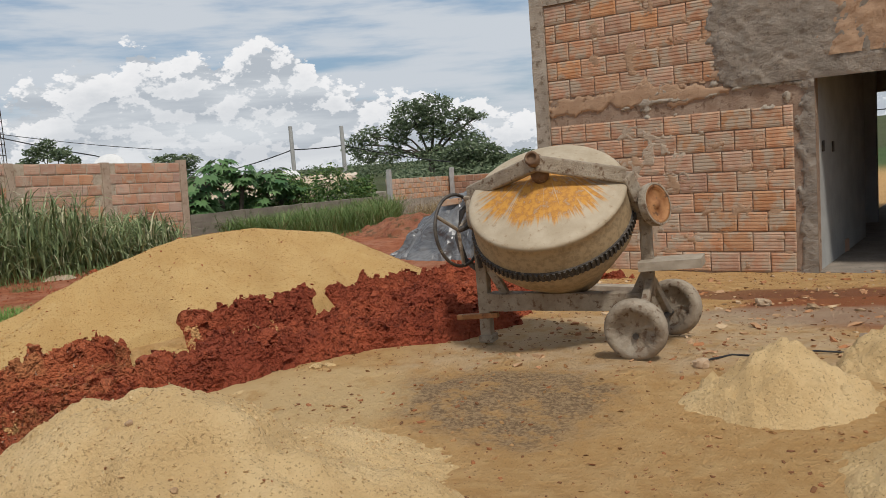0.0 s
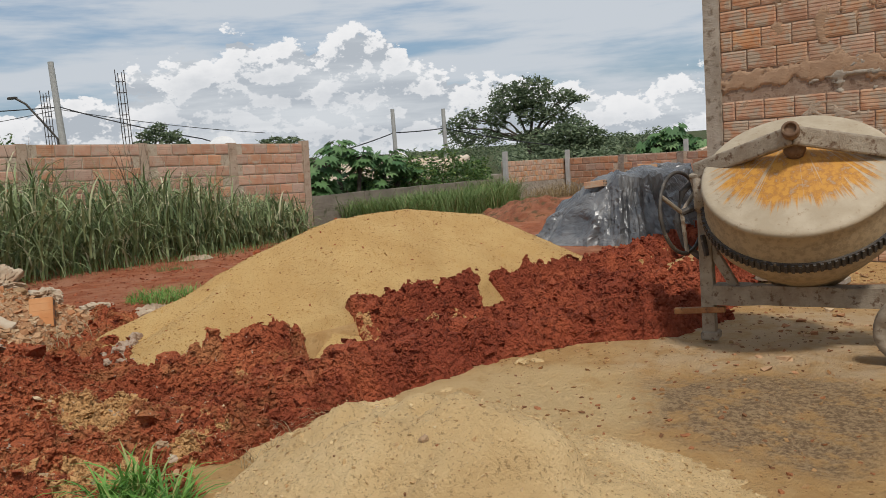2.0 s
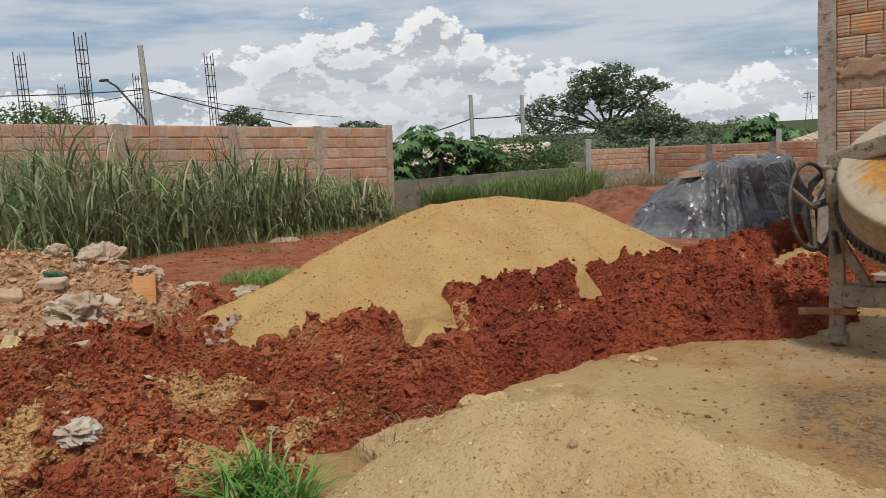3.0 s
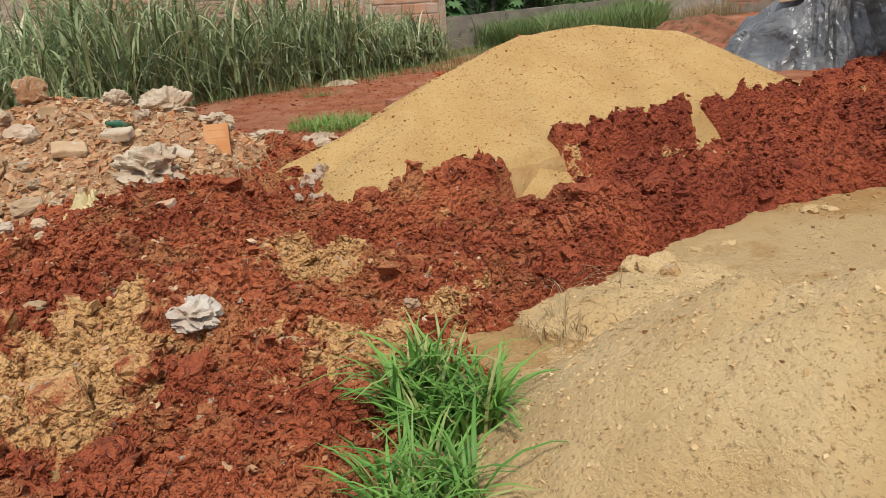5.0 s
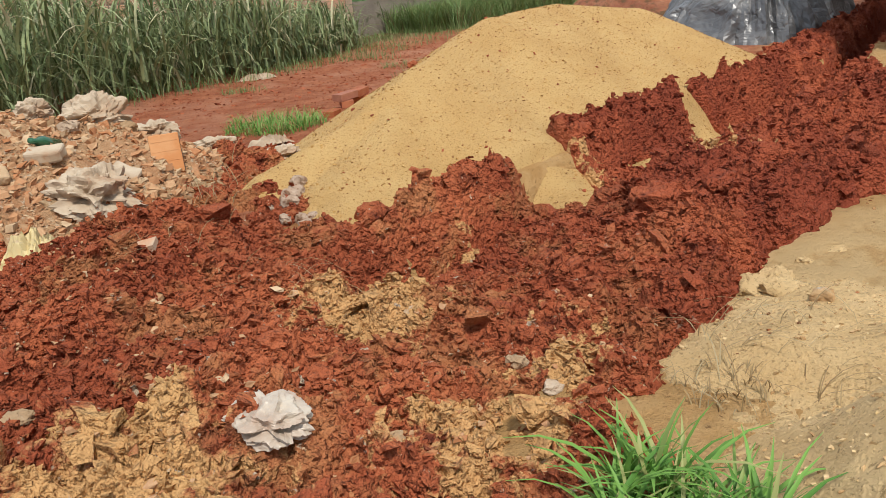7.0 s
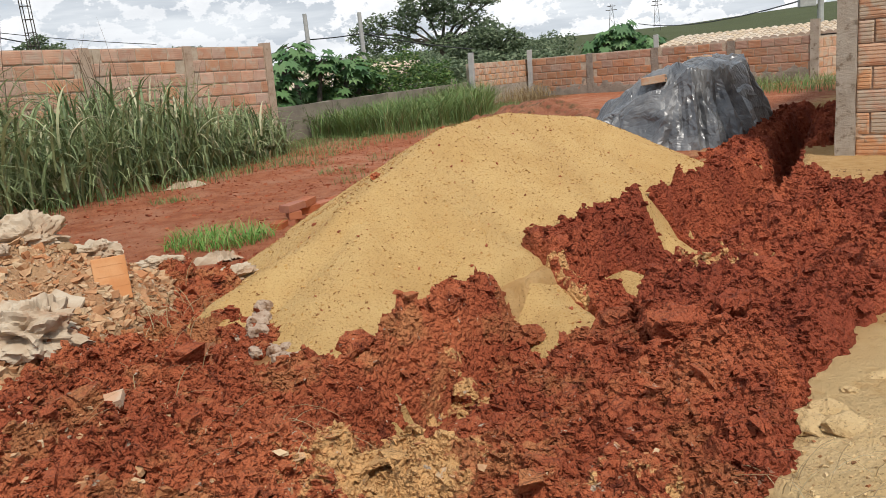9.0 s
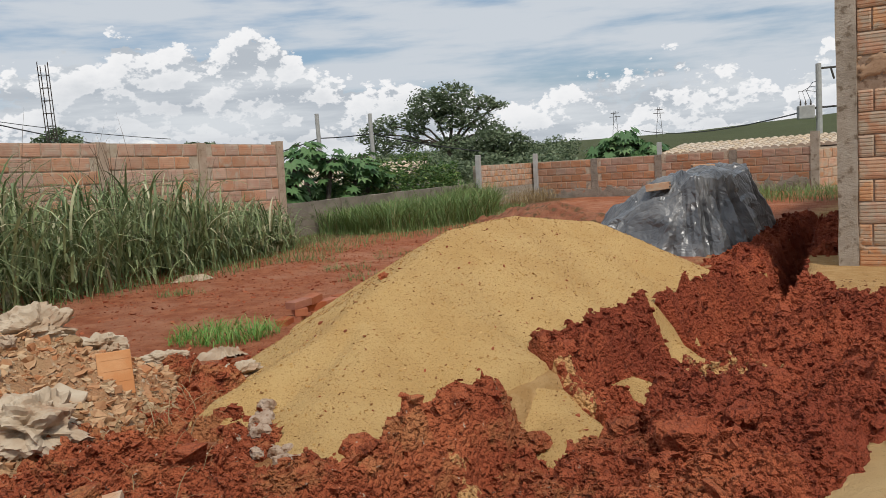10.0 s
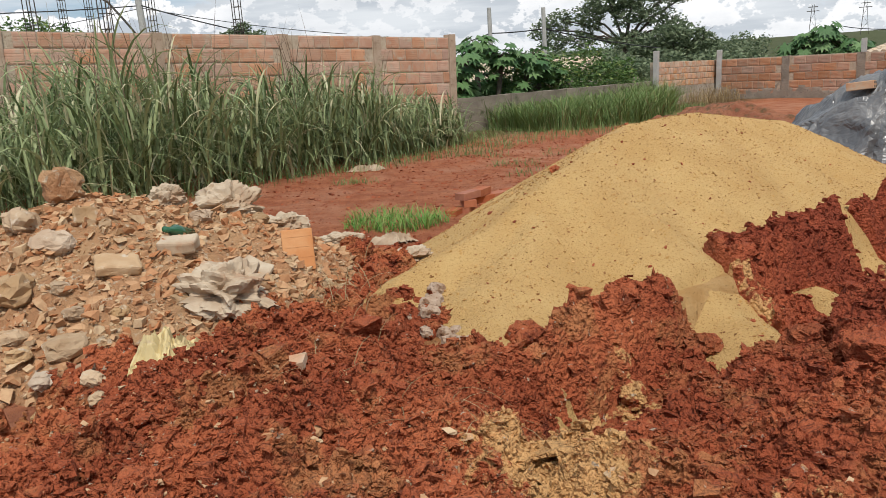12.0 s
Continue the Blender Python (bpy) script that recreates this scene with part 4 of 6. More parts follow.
for _b, _z in ((8.95, 1.03), (12.0, 0.93)):
    solid("fence_post", box(-0.06, 0.06, -0.06, 0.06, -0.9, _z, 0.01), M_POST, "square concrete fence post by the orange wall", "post", SITE @ pose(-9.82, _b, 0, 0, 1.2, 10), "fence posts")
solid("fence_post", box(-0.06, 0.06, -0.06, 0.06, -0.9, 1.0, 0.01), M_POST, "square concrete fence post behind the far wall", "post", SITE @ pose(-6.6, 13.2, 0, 0, 0, 10), "fence posts")


# ---- concrete mixer ----
def bar(p, q, w, h, roll=0.0, bevel=0.006):
    """A square bar from p to q."""
    p, q = Vector(p), Vector(q)
    d = q - p
    rot = d.to_track_quat("X", "Z").to_matrix().to_4x4()
    return box(0, d.length, -w / 2, w / 2, -h / 2, h / 2, bevel, Matrix.Translation(p) @ rot @ pose(0, 0, 0, roll))


def drum_material():
    """Cream paint under dried cement, with the old orange paint worn bare in a fan below the hub."""
    m = bpy.data.materials.new("cement splashed drum")
    m.use_nodes = True
    k = Nodes(m.node_tree)
    out = k.add("ShaderNodeOutputMaterial")
    p = k.add("ShaderNodeBsdfPrincipled", inputs={"Roughness": 0.7, "Specular IOR Level": 0.35})
    k.t.links.new(p.outputs[0], out.inputs[0])
    vec = k.add("ShaderNodeTexCoord").outputs["Object"]
    x, y, z = k.add("ShaderNodeSeparateXYZ", inputs={0: vec}).outputs
    n = k.noise(vec, 5.0, 5.0, 0.6)
    fine = k.noise(vec, 28.0, 5.0, 0.65)
    cream = k.mix(k.step(n, 0.35, 0.65), (0.35, 0.28, 0.19), (0.43, 0.355, 0.255))
    cream = k.mix(k.step(fine, 0.56, 0.72), cream, (0.28, 0.20, 0.12))
    ang = k.math("ARCTAN2", k.math("SUBTRACT", y, 0.20), k.math("ADD", x, 0.02))
    rays = k.noise(k.combine(k.math("MULTIPLY", ang, 4.0), k.math("MULTIPLY", x, 0.8), 0.0), 5.0, 4.0, 0.6)
    r = k.math("SQRT", k.math("ADD", k.math("MULTIPLY", k.math("ADD", x, 0.02), k.math("ADD", x, 0.02)), k.math("MULTIPLY", k.math("MULTIPLY", k.math("ADD", y, 0.07), k.math("ADD", y, 0.07)), 2.4)))
    worn = k.step(k.math("ADD", r, k.math("MULTIPLY", k.math("SUBTRACT", rays, 0.5), 0.5)), 0.40, 0.30)
    worn = k.math("MULTIPLY", worn, k.step(rays, 0.64, 0.56, 0.25, 1.0))
    worn = k.math("MULTIPLY", worn, k.step(fine, 0.66, 0.56, 0.3, 1.0))
    worn = k.math("MULTIPLY", worn, k.step(z, -0.02, 0.0))
    orange_ = k.mix(k.step(fine, 0.4, 0.6), (0.50, 0.24, 0.04), (0.36, 0.155, 0.03))
    col = k.mix(worn, cream, orange_)
    # the side behind the rim is a darker brown than the closed end
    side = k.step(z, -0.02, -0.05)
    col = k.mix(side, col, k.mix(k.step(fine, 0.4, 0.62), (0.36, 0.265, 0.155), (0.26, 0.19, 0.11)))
    k.put(p.inputs["Base Color"], col)
    b = k.add("ShaderNodeBump", inputs={"Strength": 0.5, "Distance": 0.006, "Height": fine})
    k.t.links.new(b.outputs[0], p.inputs["Normal"])
    return m


M_DRUM = drum_material()
M_RUST_DARK = surface("dark rusty iron", (0.13, 0.075, 0.045), (0.20, 0.12, 0.07), 14.0, 0.75, 0.6, 60.0, (0.30, 0.24, 0.17), 26.0, (0.56, 0.7), 0.006, metal=0.2)
mixer = thing("concrete_mixer", "cement-crusted concrete mixer with a cream drum, tipped over", "concrete mixer", pose(-0.14, 6.115, -0.02, 0, 0, -8.63))
# drum: axis from its closed end, which looks up at the path, down to its mouth
DRUM = Matrix.Translation((-0.05, -0.195, 0.972)) @ pose(0, 0, 0, 36.5)
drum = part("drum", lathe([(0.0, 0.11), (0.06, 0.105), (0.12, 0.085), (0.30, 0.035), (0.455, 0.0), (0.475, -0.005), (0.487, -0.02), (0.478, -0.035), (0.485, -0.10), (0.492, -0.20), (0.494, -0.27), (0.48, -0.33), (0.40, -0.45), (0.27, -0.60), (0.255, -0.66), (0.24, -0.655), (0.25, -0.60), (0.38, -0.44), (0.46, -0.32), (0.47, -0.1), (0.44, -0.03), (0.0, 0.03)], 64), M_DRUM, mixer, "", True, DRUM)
gear = part("gear_ring", lathe([(0.485, -0.245), (0.503, -0.245), (0.503, -0.250), (0.503, -0.195), (0.485, -0.195)], 64), M_STEEL, mixer, "dark toothed gear ring", False, DRUM)
tooth_me = None
for i in range(96):
    if tooth_me is None:
        tooth_me = mesh_of("tooth", box(0.498, 0.514, -0.008, 0.008, -0.247, -0.197, 0.002), M_STEEL)
    t_ob = new("tooth", tooth_me)
    t_ob.parent = gear
    t_ob.matrix_basis = pose(0, 0, 0, 0, 0, i * 3.75)
part("hub", lathe([(0.0, 0.27), (0.035, 0.27), (0.045, 0.25), (0.045, 0.18), (0.055, 0.17), (0.055, 0.13), (0.045, 0.12), (0.045, 0.03), (0.0, 0.03)], 24), M_RUST_DARK, mixer, "rusty bearing hub", True, DRUM)
YOKE = [(-0.555, 0.0, 0.80), (-0.585, -0.06, 0.985), (-0.05, -0.36, 1.155), (0.42, -0.13, 1.045), (0.50, 0.0, 0.79)]
for i, (p_, q_) in enumerate(zip(YOKE, YOKE[1:])):
    part("yoke_arm", bar(p_, q_, 0.065, 0.095, 0, 0.012), M_CRUST, mixer, "cement-crusted yoke beam")
part("yoke_boss", lathe([(0, -0.05), (0.038, -0.05), (0.043, -0.035), (0.043, 0.05), (0.03, 0.06), (0.03, 0.04), (0.0, 0.04)], 20), M_RUST_DARK, mixer, "rusty pivot boss", True, Matrix.Translation((-0.055, -0.37, 1.17)) @ pose(0, 0, 0, 70))
leg = part("front_leg", bar((-0.555, 0, 0.02), (-0.565, 0, 0.90), 0.08, 0.075, 0, 0.008), M_CRUST, mixer, "cement-crusted upright")
part("foot", box(-0.60, -0.50, -0.06, 0.06, 0.0, 0.05, 0.012), M_CRUST, mixer)
part("cross_bar", bar((-0.75, -0.03, 0.165), (-0.46, -0.03, 0.185), 0.04, 0.035), M_RUST, mixer)
part("strut", bar((-0.54, 0.0, 0.55), (-0.40, 0.0, 0.30), 0.05, 0.05), M_CRUST, mixer)
part("bearing_plate", lathe([(0, -0.05), (0.10, -0.05), (0.115, -0.03), (0.115, 0.03), (0.10, 0.05), (0, 0.05)], 28), M_CRUST, mixer, "", True, Matrix.Translation((-0.565, -0.03, 0.86)) @ pose(0, 0, 0, 0, 90, 12))
part("base_beam", rough_slab(-0.52, 0.46, -0.06, 0.06, 0.215, 0.325, 6, 0.01, 71), M_CRUST, mixer, "cement-caked base beam")
part("base_rail", bar((-0.45, 0.05, 0.21), (0.46, 0.05, 0.27), 0.04, 0.04), M_CRUST, mixer)
part("rear_post", bar((0.51, 0, 0.30), (0.505, 0, 0.86), 0.055, 0.07, 0, 0.008), M_CRUST, mixer, "cement-crusted upright")
bm = bmesh.new()
for y_ in (-0.02, 0.02):
    bm.faces.new([bm.verts.new(v) for v in ((0.36, y_, 0.24), (0.52, y_, 0.24), (0.52, y_, 0.46), (0.47, y_, 0.46))])
bmesh.ops.bridge_loops(bm, edges=bm.edges[:])
part("gusset", bm, M_CRUST, mixer)
for sy in (-1, 1):
    part("wheel_strut", bar((0.52, 0.03 * sy, 0.40), (0.48 if sy < 0 else 0.58, 0.27 * sy, 0.14), 0.045, 0.045), M_CRUST, mixer)
part("axle", tube([(0.475, -0.36, 0.13), (0.60, 0.36, 0.14)], 0.018, 10), M_STEEL, mixer)
for (wx, wy, turn, lean) in ((0.475, -0.345, -6, 8), (0.60, 0.335, -20, -10)):
    wheel = part("wheel", lathe([(0.0, -0.03), (0.04, -0.045), (0.06, -0.02), (0.075, -0.016), (0.09, -0.018), (0.12, -0.015), (0.145, -0.014), (0.157, -0.02), (0.162, -0.05), (0.176, -0.05), (0.182, -0.03), (0.180, 0.02), (0.17, 0.045), (0.13, 0.045), (0.11, 0.015), (0.0, 0.015)], 72), M_CRUST, mixer, "wheel caked with dried cement", True, Matrix.Translation((wx, wy, 0.165)) @ pose(0, 0, 0, 90, 0, turn) @ pose(0, 0, 0, lean))
    for v in wheel.data.vertices:
        n_ = noise.noise_vector(v.co * 16 + Vector((wx * 9, 0, 0)))
        n2_ = noise.noise_vector(v.co * 45 + Vector((0, wx * 7, 0)))
        v.co += (0.010 * n_ + 0.010 * n2_) * (1.0 if v.co.xy.length < 0.15 else 0.25)
    part("hub_nut", box(-0.02, 0.02, -0.02, 0.02, -0.075, -0.02, 0.005), M_STEEL, wheel)
part("motor_cover", rough_slab(0.50, 0.86, -0.16, 0.08, 0.445, 0.50, 4, 0.006, 73), M_WOOD, mixer, "flat weathered cover board", m=pose(0, 0, 0, 0, -3, 0))
pulley = part("pulley", lathe([(0.0, 0.022), (0.02, 0.022), (0.025, 0.008), (0.095, 0.004), (0.10, 0.018), (0.118, 0.022), (0.122, 0.012), (0.112, 0.0), (0.122, -0.012), (0.118, -0.022), (0.0, -0.022)], 40), M_RUST, mixer, "rusty belt pulley", True, Matrix.Translation((0.575, -0.06, 0.86)) @ pose(0, 0, 0, 0, 78, -26))
part("tyre", lathe([(0.116, 0.024), (0.128, 0.024), (0.131, 0.0), (0.128, -0.024), (0.116, -0.024)], 40), M_CRUST, pulley)
hand_m = Matrix.Translation((-0.67, -0.10, 0.755)) @ pose(0, 0, 0, 0, 84, -16)
tilt = part("tilt_wheel", lathe([(0.232 + 0.011 * math.cos(c * math.pi / 4), 0.011 * math.sin(c * math.pi / 4)) for c in range(9)], 48), M_STEEL, mixer, "dark steel tilting wheel", True, hand_m)
for i in range(3):
    part("spoke", tube([(0, 0, 0), (0.23 * math.cos(i * 2.1), 0.23 * math.sin(i * 2.1), 0)], 0.012, 8), M_CRUST, tilt)
part("wheel_shaft", tube([(-0.67, -0.10, 0.755), (-0.55, -0.05, 0.80)], 0.02, 10), M_STEEL, mixer)
part("brake_pedal", bar((-0.57, -0.05, 0.62), (-0.545, -0.07, 0.50), 0.03, 0.02), M_STEEL, mixer)
part("loose_hose", tube([(-0.62, 0.1, 0.95), (-0.70, 0.06, 0.86), (-0.73, 0.02, 0.70), (-0.68, 0.0, 0.55), (-0.60, 0.02, 0.48)], 0.02, 8), M_RUBBER, mixer, "loose black hose")

# ---- brick stack under black plastic ----
def tarp_mesh():
    ca, cb, wa, wb = -2.34, 2.05, 0.98, 1.35
    nt, ns = 150, 34
    co = []
    th = np.linspace(0, 2 * np.pi, nt, endpoint=False)
    for s in np.linspace(0, 1, ns):
        cap = min(s / 0.55, 1.0)
        side = max((s - 0.55) / 0.45, 0.0)
        p = 0.55
        cx = np.sign(np.cos(th)) * np.abs(np.cos(th)) ** p
        sy = np.sign(np.sin(th)) * np.abs(np.sin(th)) ** p
        fold = np.array([noise.noise(Vector((math.cos(t) * 4.5 + s, math.sin(t) * 4.5, s * 2.6))) + 0.5 * noise.noise(Vector((math.cos(t) * 10, math.sin(t) * 10, s * 5 + 4))) for t in th])
        pleat = np.array([abs(noise.noise(Vector((math.cos(t) * 9, math.sin(t) * 9, s * 0.5 + 9)))) for t in th])
        r = (0.82 * cap + 0.26 * side ** 1.4 + 0.05 * side) + (side - 0.5 * side ** 3) * (0.15 * fold - 0.24 * pleat + 0.06) + 0.03 * fold * cap
        a, b = ca + wa * r * cx, cb + wb * r * sy
        top = 0.70 - 0.50 * np.clip((-2.05 - a) / 1.15, 0, 1.2) ** 1.3 - 0.12 * np.clip((a + 1.9) / 0.6, 0, 1) ** 2
        ledge = np.clip((1.55 - b) / 0.35, 0, 1) * np.clip((-1.75 - a) / 0.35, 0, 1)
        top = top - 0.22 * ledge * ledge * (3 - 2 * ledge)
        bump = 0.05 * fold + np.array([0.05 * noise.noise(Vector((u_ * 3.0, v_ * 3.0, 2))) - 0.05 * abs(noise.noise(Vector((u_ * 2.2, v_ * 2.2, 7)))) for u_, v_ in zip(a, b)])
        z = np.where(cap < 1, top + bump * cap - 0.04 * cap ** 6, top - 0.04 + bump)
        base = -0.245 - 0.012 * b
        z = z * (1 - side) ** 1.0 + base * side + 0.02 * fold * side * (1 - side) * 4
        crease = np.array([1 - 2.6 * abs(noise.noise(Vector((u_ * 2.1 + 0.5 * w_, v_ * 2.1, w_ * 1.3)) + 0.5 * noise.noise_vector(Vector((u_, v_, w_)) * 1.4))) for u_, v_, w_ in zip(a, b, z)])
        z = z + 0.06 * crease * (1 - side)
        hem = side * (1 - side) * 4
        a = a + 0.05 * crease * hem * cx
        b = b + 0.05 * crease * hem * sy
        co.append(np.stack([a, b, z], -1))
    co = np.concatenate(co).tolist()
    rng = random.Random(5)
    co = [(x + rng.uniform(-0.008, 0.008), y + rng.uniform(-0.008, 0.008), z + rng.uniform(-0.008, 0.008)) for x, y, z in co]
    faces = []
    for r in range(ns - 1):
        for j in range(nt):
            a, b, c, d = r * nt + j, r * nt + (j + 1) % nt, (r + 1) * nt + (j + 1) % nt, (r + 1) * nt + j
            faces += [(a, b, c), (a, c, d)] if rng.random() < 0.5 else [(a, b, d), (b, c, d)]
    me = bpy.data.meshes.new("tarpaulin")
    me.from_pydata(co, [], faces)
    me.materials.append(M_TARP)
    return me


tarp = tagged(new("tarpaulin", tarp_mesh()), "creased black plastic sheet draped over a stack of bricks", "tarpaulin")
tarp.matrix_world = SITE


def hollow_brick(name, m, label, material, group="", size=(0.29, 0.19, 0.09), cells=(3, 2)):
    """A loose hollow block: grooved body, its end holes only dark plates."""
    lx, ly, lz = size
    ob = thing(name, label, "brick", m, group)
    bm = bmesh.new()
    add_box(bm, 0, lx, 0, ly, 0, lz, 0.006)
    part("body", bm, material, ob)
    # no real openings: thin dark plates give the shade inside the holes
    for e in (0, 1):
        for i in range(cells[0]):
            for j in range(cells[1]):
                w, h = ly / cells[0], lz / cells[1]
                x = -0.001 if e == 0 else lx - 0.001
                part("hole_shade", box(x, x + 0.002, i * w + 0.012, (i + 1) * w - 0.012, j * h + 0.012, (j + 1) * h - 0.012), M_STEEL, ob)
    for i in range(4):
        part("rib", box(0.008, lx - 0.008, i * ly / 4 + 0.012, (i + 1) * ly / 4 - 0.012, lz - 0.001, lz + 0.0015), material, ob)
    return ob


hollow_brick("brick", SITE @ pose(-2.45, 1.22, 0.50, -4, -6, 8), "orange brick weighing down the plastic sheet", M_BRICK, "bricks on the sheet", (0.29, 0.14, 0.09))
hollow_brick("brick", SITE @ pose(-2.2, 2.3, 0.68, 0, 3, 30), "orange brick lying on top of the sheet", M_BRICK, "bricks on the sheet", (0.29, 0.14, 0.09))
hollow_brick("brick", SITE @ pose(2.95, 1.3, -0.19, 0, 0, 80), "loose hollow brick on the hall floor", M_BRICK, "", (0.29, 0.14, 0.14))


# ---- plants ----
def blades_mesh(name, roots, lengths, widths, leans, material, rng, droop=0.9, segs=4):
    """Grass blades as bent, folded, tapering strips. roots: (n, 3); leans: how far a blade bows over."""
    n = len(roots)
    turn = rng.uniform(0, 2 * np.pi, n)
    dirx, diry = np.cos(turn), np.sin(turn)
    sx, sy = -diry, dirx
    co = np.zeros((n, segs + 1, 3, 3))
    for s in range(segs + 1):
        t = s / segs
        out = leans * lengths * t ** 1.7
        up = lengths * (t - droop * leans * t ** 3 * 0.55)
        w = widths * (0.55 + 0.9 * t - 1.42 * t * t) * 0.9 + 0.0006
        cx, cy, cz = roots[:, 0] + dirx * out, roots[:, 1] + diry * out, roots[:, 2] + up
        for j, k in enumerate((-1, 0, 1)):
            co[:, s, j, 0] = cx + k * sx * w / 2
            co[:, s, j, 1] = cy + k * sy * w / 2
            co[:, s, j, 2] = cz - (0.22 * w if k == 0 else 0)
    co = co.reshape(-1, 3)
    base = (np.arange(n) * (segs + 1) * 3)[:, None]
    faces = []
    for s in range(segs):
        for j in (0, 1):
            faces.append(np.concatenate([base + s * 3 + j, base + s * 3 + j + 1, base + (s + 1) * 3 + j + 1, base + (s + 1) * 3 + j], 1))
    faces = np.stack(faces, 1).reshape(-1, 4)
    me = bpy.data.meshes.new(name)
    me.from_pydata(co.tolist(), [], faces.tolist())
    me.materials.append(material)
    me.polygons.foreach_set("use_smooth", [True] * len(faces))
    return me


def site_xy(a, b):
    return -0.8 + 0.9304 * a + 0.3665 * b, 10.69 - 0.3665 * a + 0.9304 * b


def grass_bed(name, count, a_of, b0, b1, length, width, material, label, seed, lean=(0.25, 0.8), tufts=0, sink=0.02):
    """Grass over a stretch of the plan; a_of(b) gives its two borders."""
    rng = np.random.default_rng(seed)
    b = rng.uniform(b0, b1, count)
    if tufts:
        mid = rng.uniform(b0, b1, tufts)
        b = np.clip(mid[rng.integers(0, tufts, count)] + rng.normal(0, 0.10, count), b0, b1)
    lo, hi = a_of(b)
    f = rng.uniform(0, 1, count)
    if tufts:
        f = np.clip((np.round(b * 2.3) * 0.618) % 1.0 + rng.normal(0, 0.07, count), 0, 1)
    a = lo + (hi - lo) * f
    x, y = site_xy(a, b)
    ln = rng.uniform(length[0], length[1], count) * (0.75 + 0.5 * vnoise(x * 1.1, y * 1.1, seed))
    roots = np.stack([x, y, ground_h(x, y) - sink], -1)
    me = blades_mesh(name, roots, ln, rng.uniform(*width, count), rng.uniform(*lean, count), material, rng)
    return tagged(new(name, me), label, "grass", kind="stuff")


def tall_edge(b):
    return np.full_like(b, -9.82), np.interp(b, [-8, -5, -3, 0, 1.2, 2.2], [-6.0, -6.15, -6.9, -7.9, -8.5, -9.0])


def stalk_grass(count, seed):
    """Tall cane grass: leaves spring from stalks at several heights."""
    rng = np.random.default_rng(seed)
    b = rng.uniform(-8, 1.0, count)
    lo, hi = tall_edge(b)
    a = lo + (hi - lo) * rng.uniform(0, 1, count) ** 0.85
    x, y = site_xy(a, b)
    tall = (1.5 - 0.21 * np.clip(b + 3, 0, 9)) * (0.40 + 0.70 * vnoise(x * 1.0, y * 1.0, 5) + 0.35 * vnoise(x * 4.0, y * 4.0, 6))
    roots, lens, leans = [], [], []
    for lift in (0.0, 0.14, 0.28, 0.42, 0.56):
        roots.append(np.stack([x + rng.normal(0, 0.03, count), y + rng.normal(0, 0.03, count), ground_h(x, y) - 0.02 + tall * lift], -1))
        lens.append(rng.uniform(0.35, 0.85, count) * (0.5 + 0.45 * tall))
        leans.append(rng.uniform(0.2, 1.15, count))
    roots = np.concatenate(roots)
    me = blades_mesh("tall_grass", roots, np.concatenate(lens), rng.uniform(0.022, 0.056, len(roots)), np.concatenate(leans), M_GRASS_TALL, rng, 1.3, 6)
    tagged(new("tall_grass", me), "dense tall cane grass with drooping blades along the wall", "grass", kind="stuff")
    pick = rng.choice(count, count // 5, replace=False)
    r2 = np.stack([x[pick], y[pick], ground_h(x[pick], y[pick]) + tall[pick] * 0.55], -1)
    me = blades_mesh("seed_stalks", r2, tall[pick] * rng.uniform(0.5, 0.8, len(pick)), rng.uniform(0.007, 0.014, len(pick)), rng.uniform(0.15, 0.6, len(pick)), M_GRASS_DRY, rng, 0.5, 4)
    tagged(new("seed_stalks", me), "dark seed heads rising out of the tall grass", "grass", kind="stuff")


stalk_grass(1700, 7)
grass_bed("grass_verge", 9000, lambda b: (np.full_like(b, -9.8), np.interp(b, [-8, -4, 0, 2.2, 3, 5, 9], [-5.7, -6.2, -6.9, -7.3, -6.9, -7.0, -8.5])), -8, 9.0, (0.08, 0.26), (0.006, 0.012), M_GRASS_LOW, "short green grass at the foot of the tall grass", 8, (0.3, 1.0))
grass_bed("grass_by_low_wall", 7000, lambda b: (np.full_like(b, -9.8), np.interp(b, [2.4, 3.4, 5, 6.5, 8.5], [-9.3, -7.9, -7.5, -7.9, -9.0])), 2.9, 8.2, (0.4, 0.95), (0.012, 0.026), M_GRASS_LOW, "lush knee-high grass before the low wall", 9, (0.35, 0.9))
grass_bed("grass_far_corner", 2600, lambda b: (np.full_like(b, -4.2), np.full_like(b, 1.2)), 8.5, 11.9, (0.15, 0.42), (0.010, 0.018), M_GRASS_LOW, "sparse yellow-green weeds before the far wall", 10, (0.3, 0.9))
grass_bed("weeds_by_orange_wall", 700, lambda b: (np.full_like(b, -9.75), np.full_like(b, -8.9)), 9.3, 11.8, (0.2, 0.55), (0.008, 0.014), M_STRAW, "dry pale weeds at the foot of the wall", 13, (0.2, 0.7))


def tuft(name, cx, cy, radius, count, length, width, material, label, seed, lean=(0.3, 0.95), droop=1.0):
    rng = np.random.default_rng(seed)
    r, t = radius * np.sqrt(rng.uniform(0, 1, count)), rng.uniform(0, 2 * np.pi, count)
    x, y = cx + r * np.cos(t), cy + 0.8 * r * np.sin(t)
    z = np.maximum(np.maximum(ground_h(x, y), soil_h(x, y)), np.maximum(sand_h(x, y), pale_h(x, y))) - 0.015
    me = blades_mesh(name, np.stack([x, y, z], -1), rng.uniform(*length, count), rng.uniform(*width, count), rng.uniform(*lean, count), material, rng, droop, 5)
    return tagged(new(name, me), label, "grass", kind="stuff")


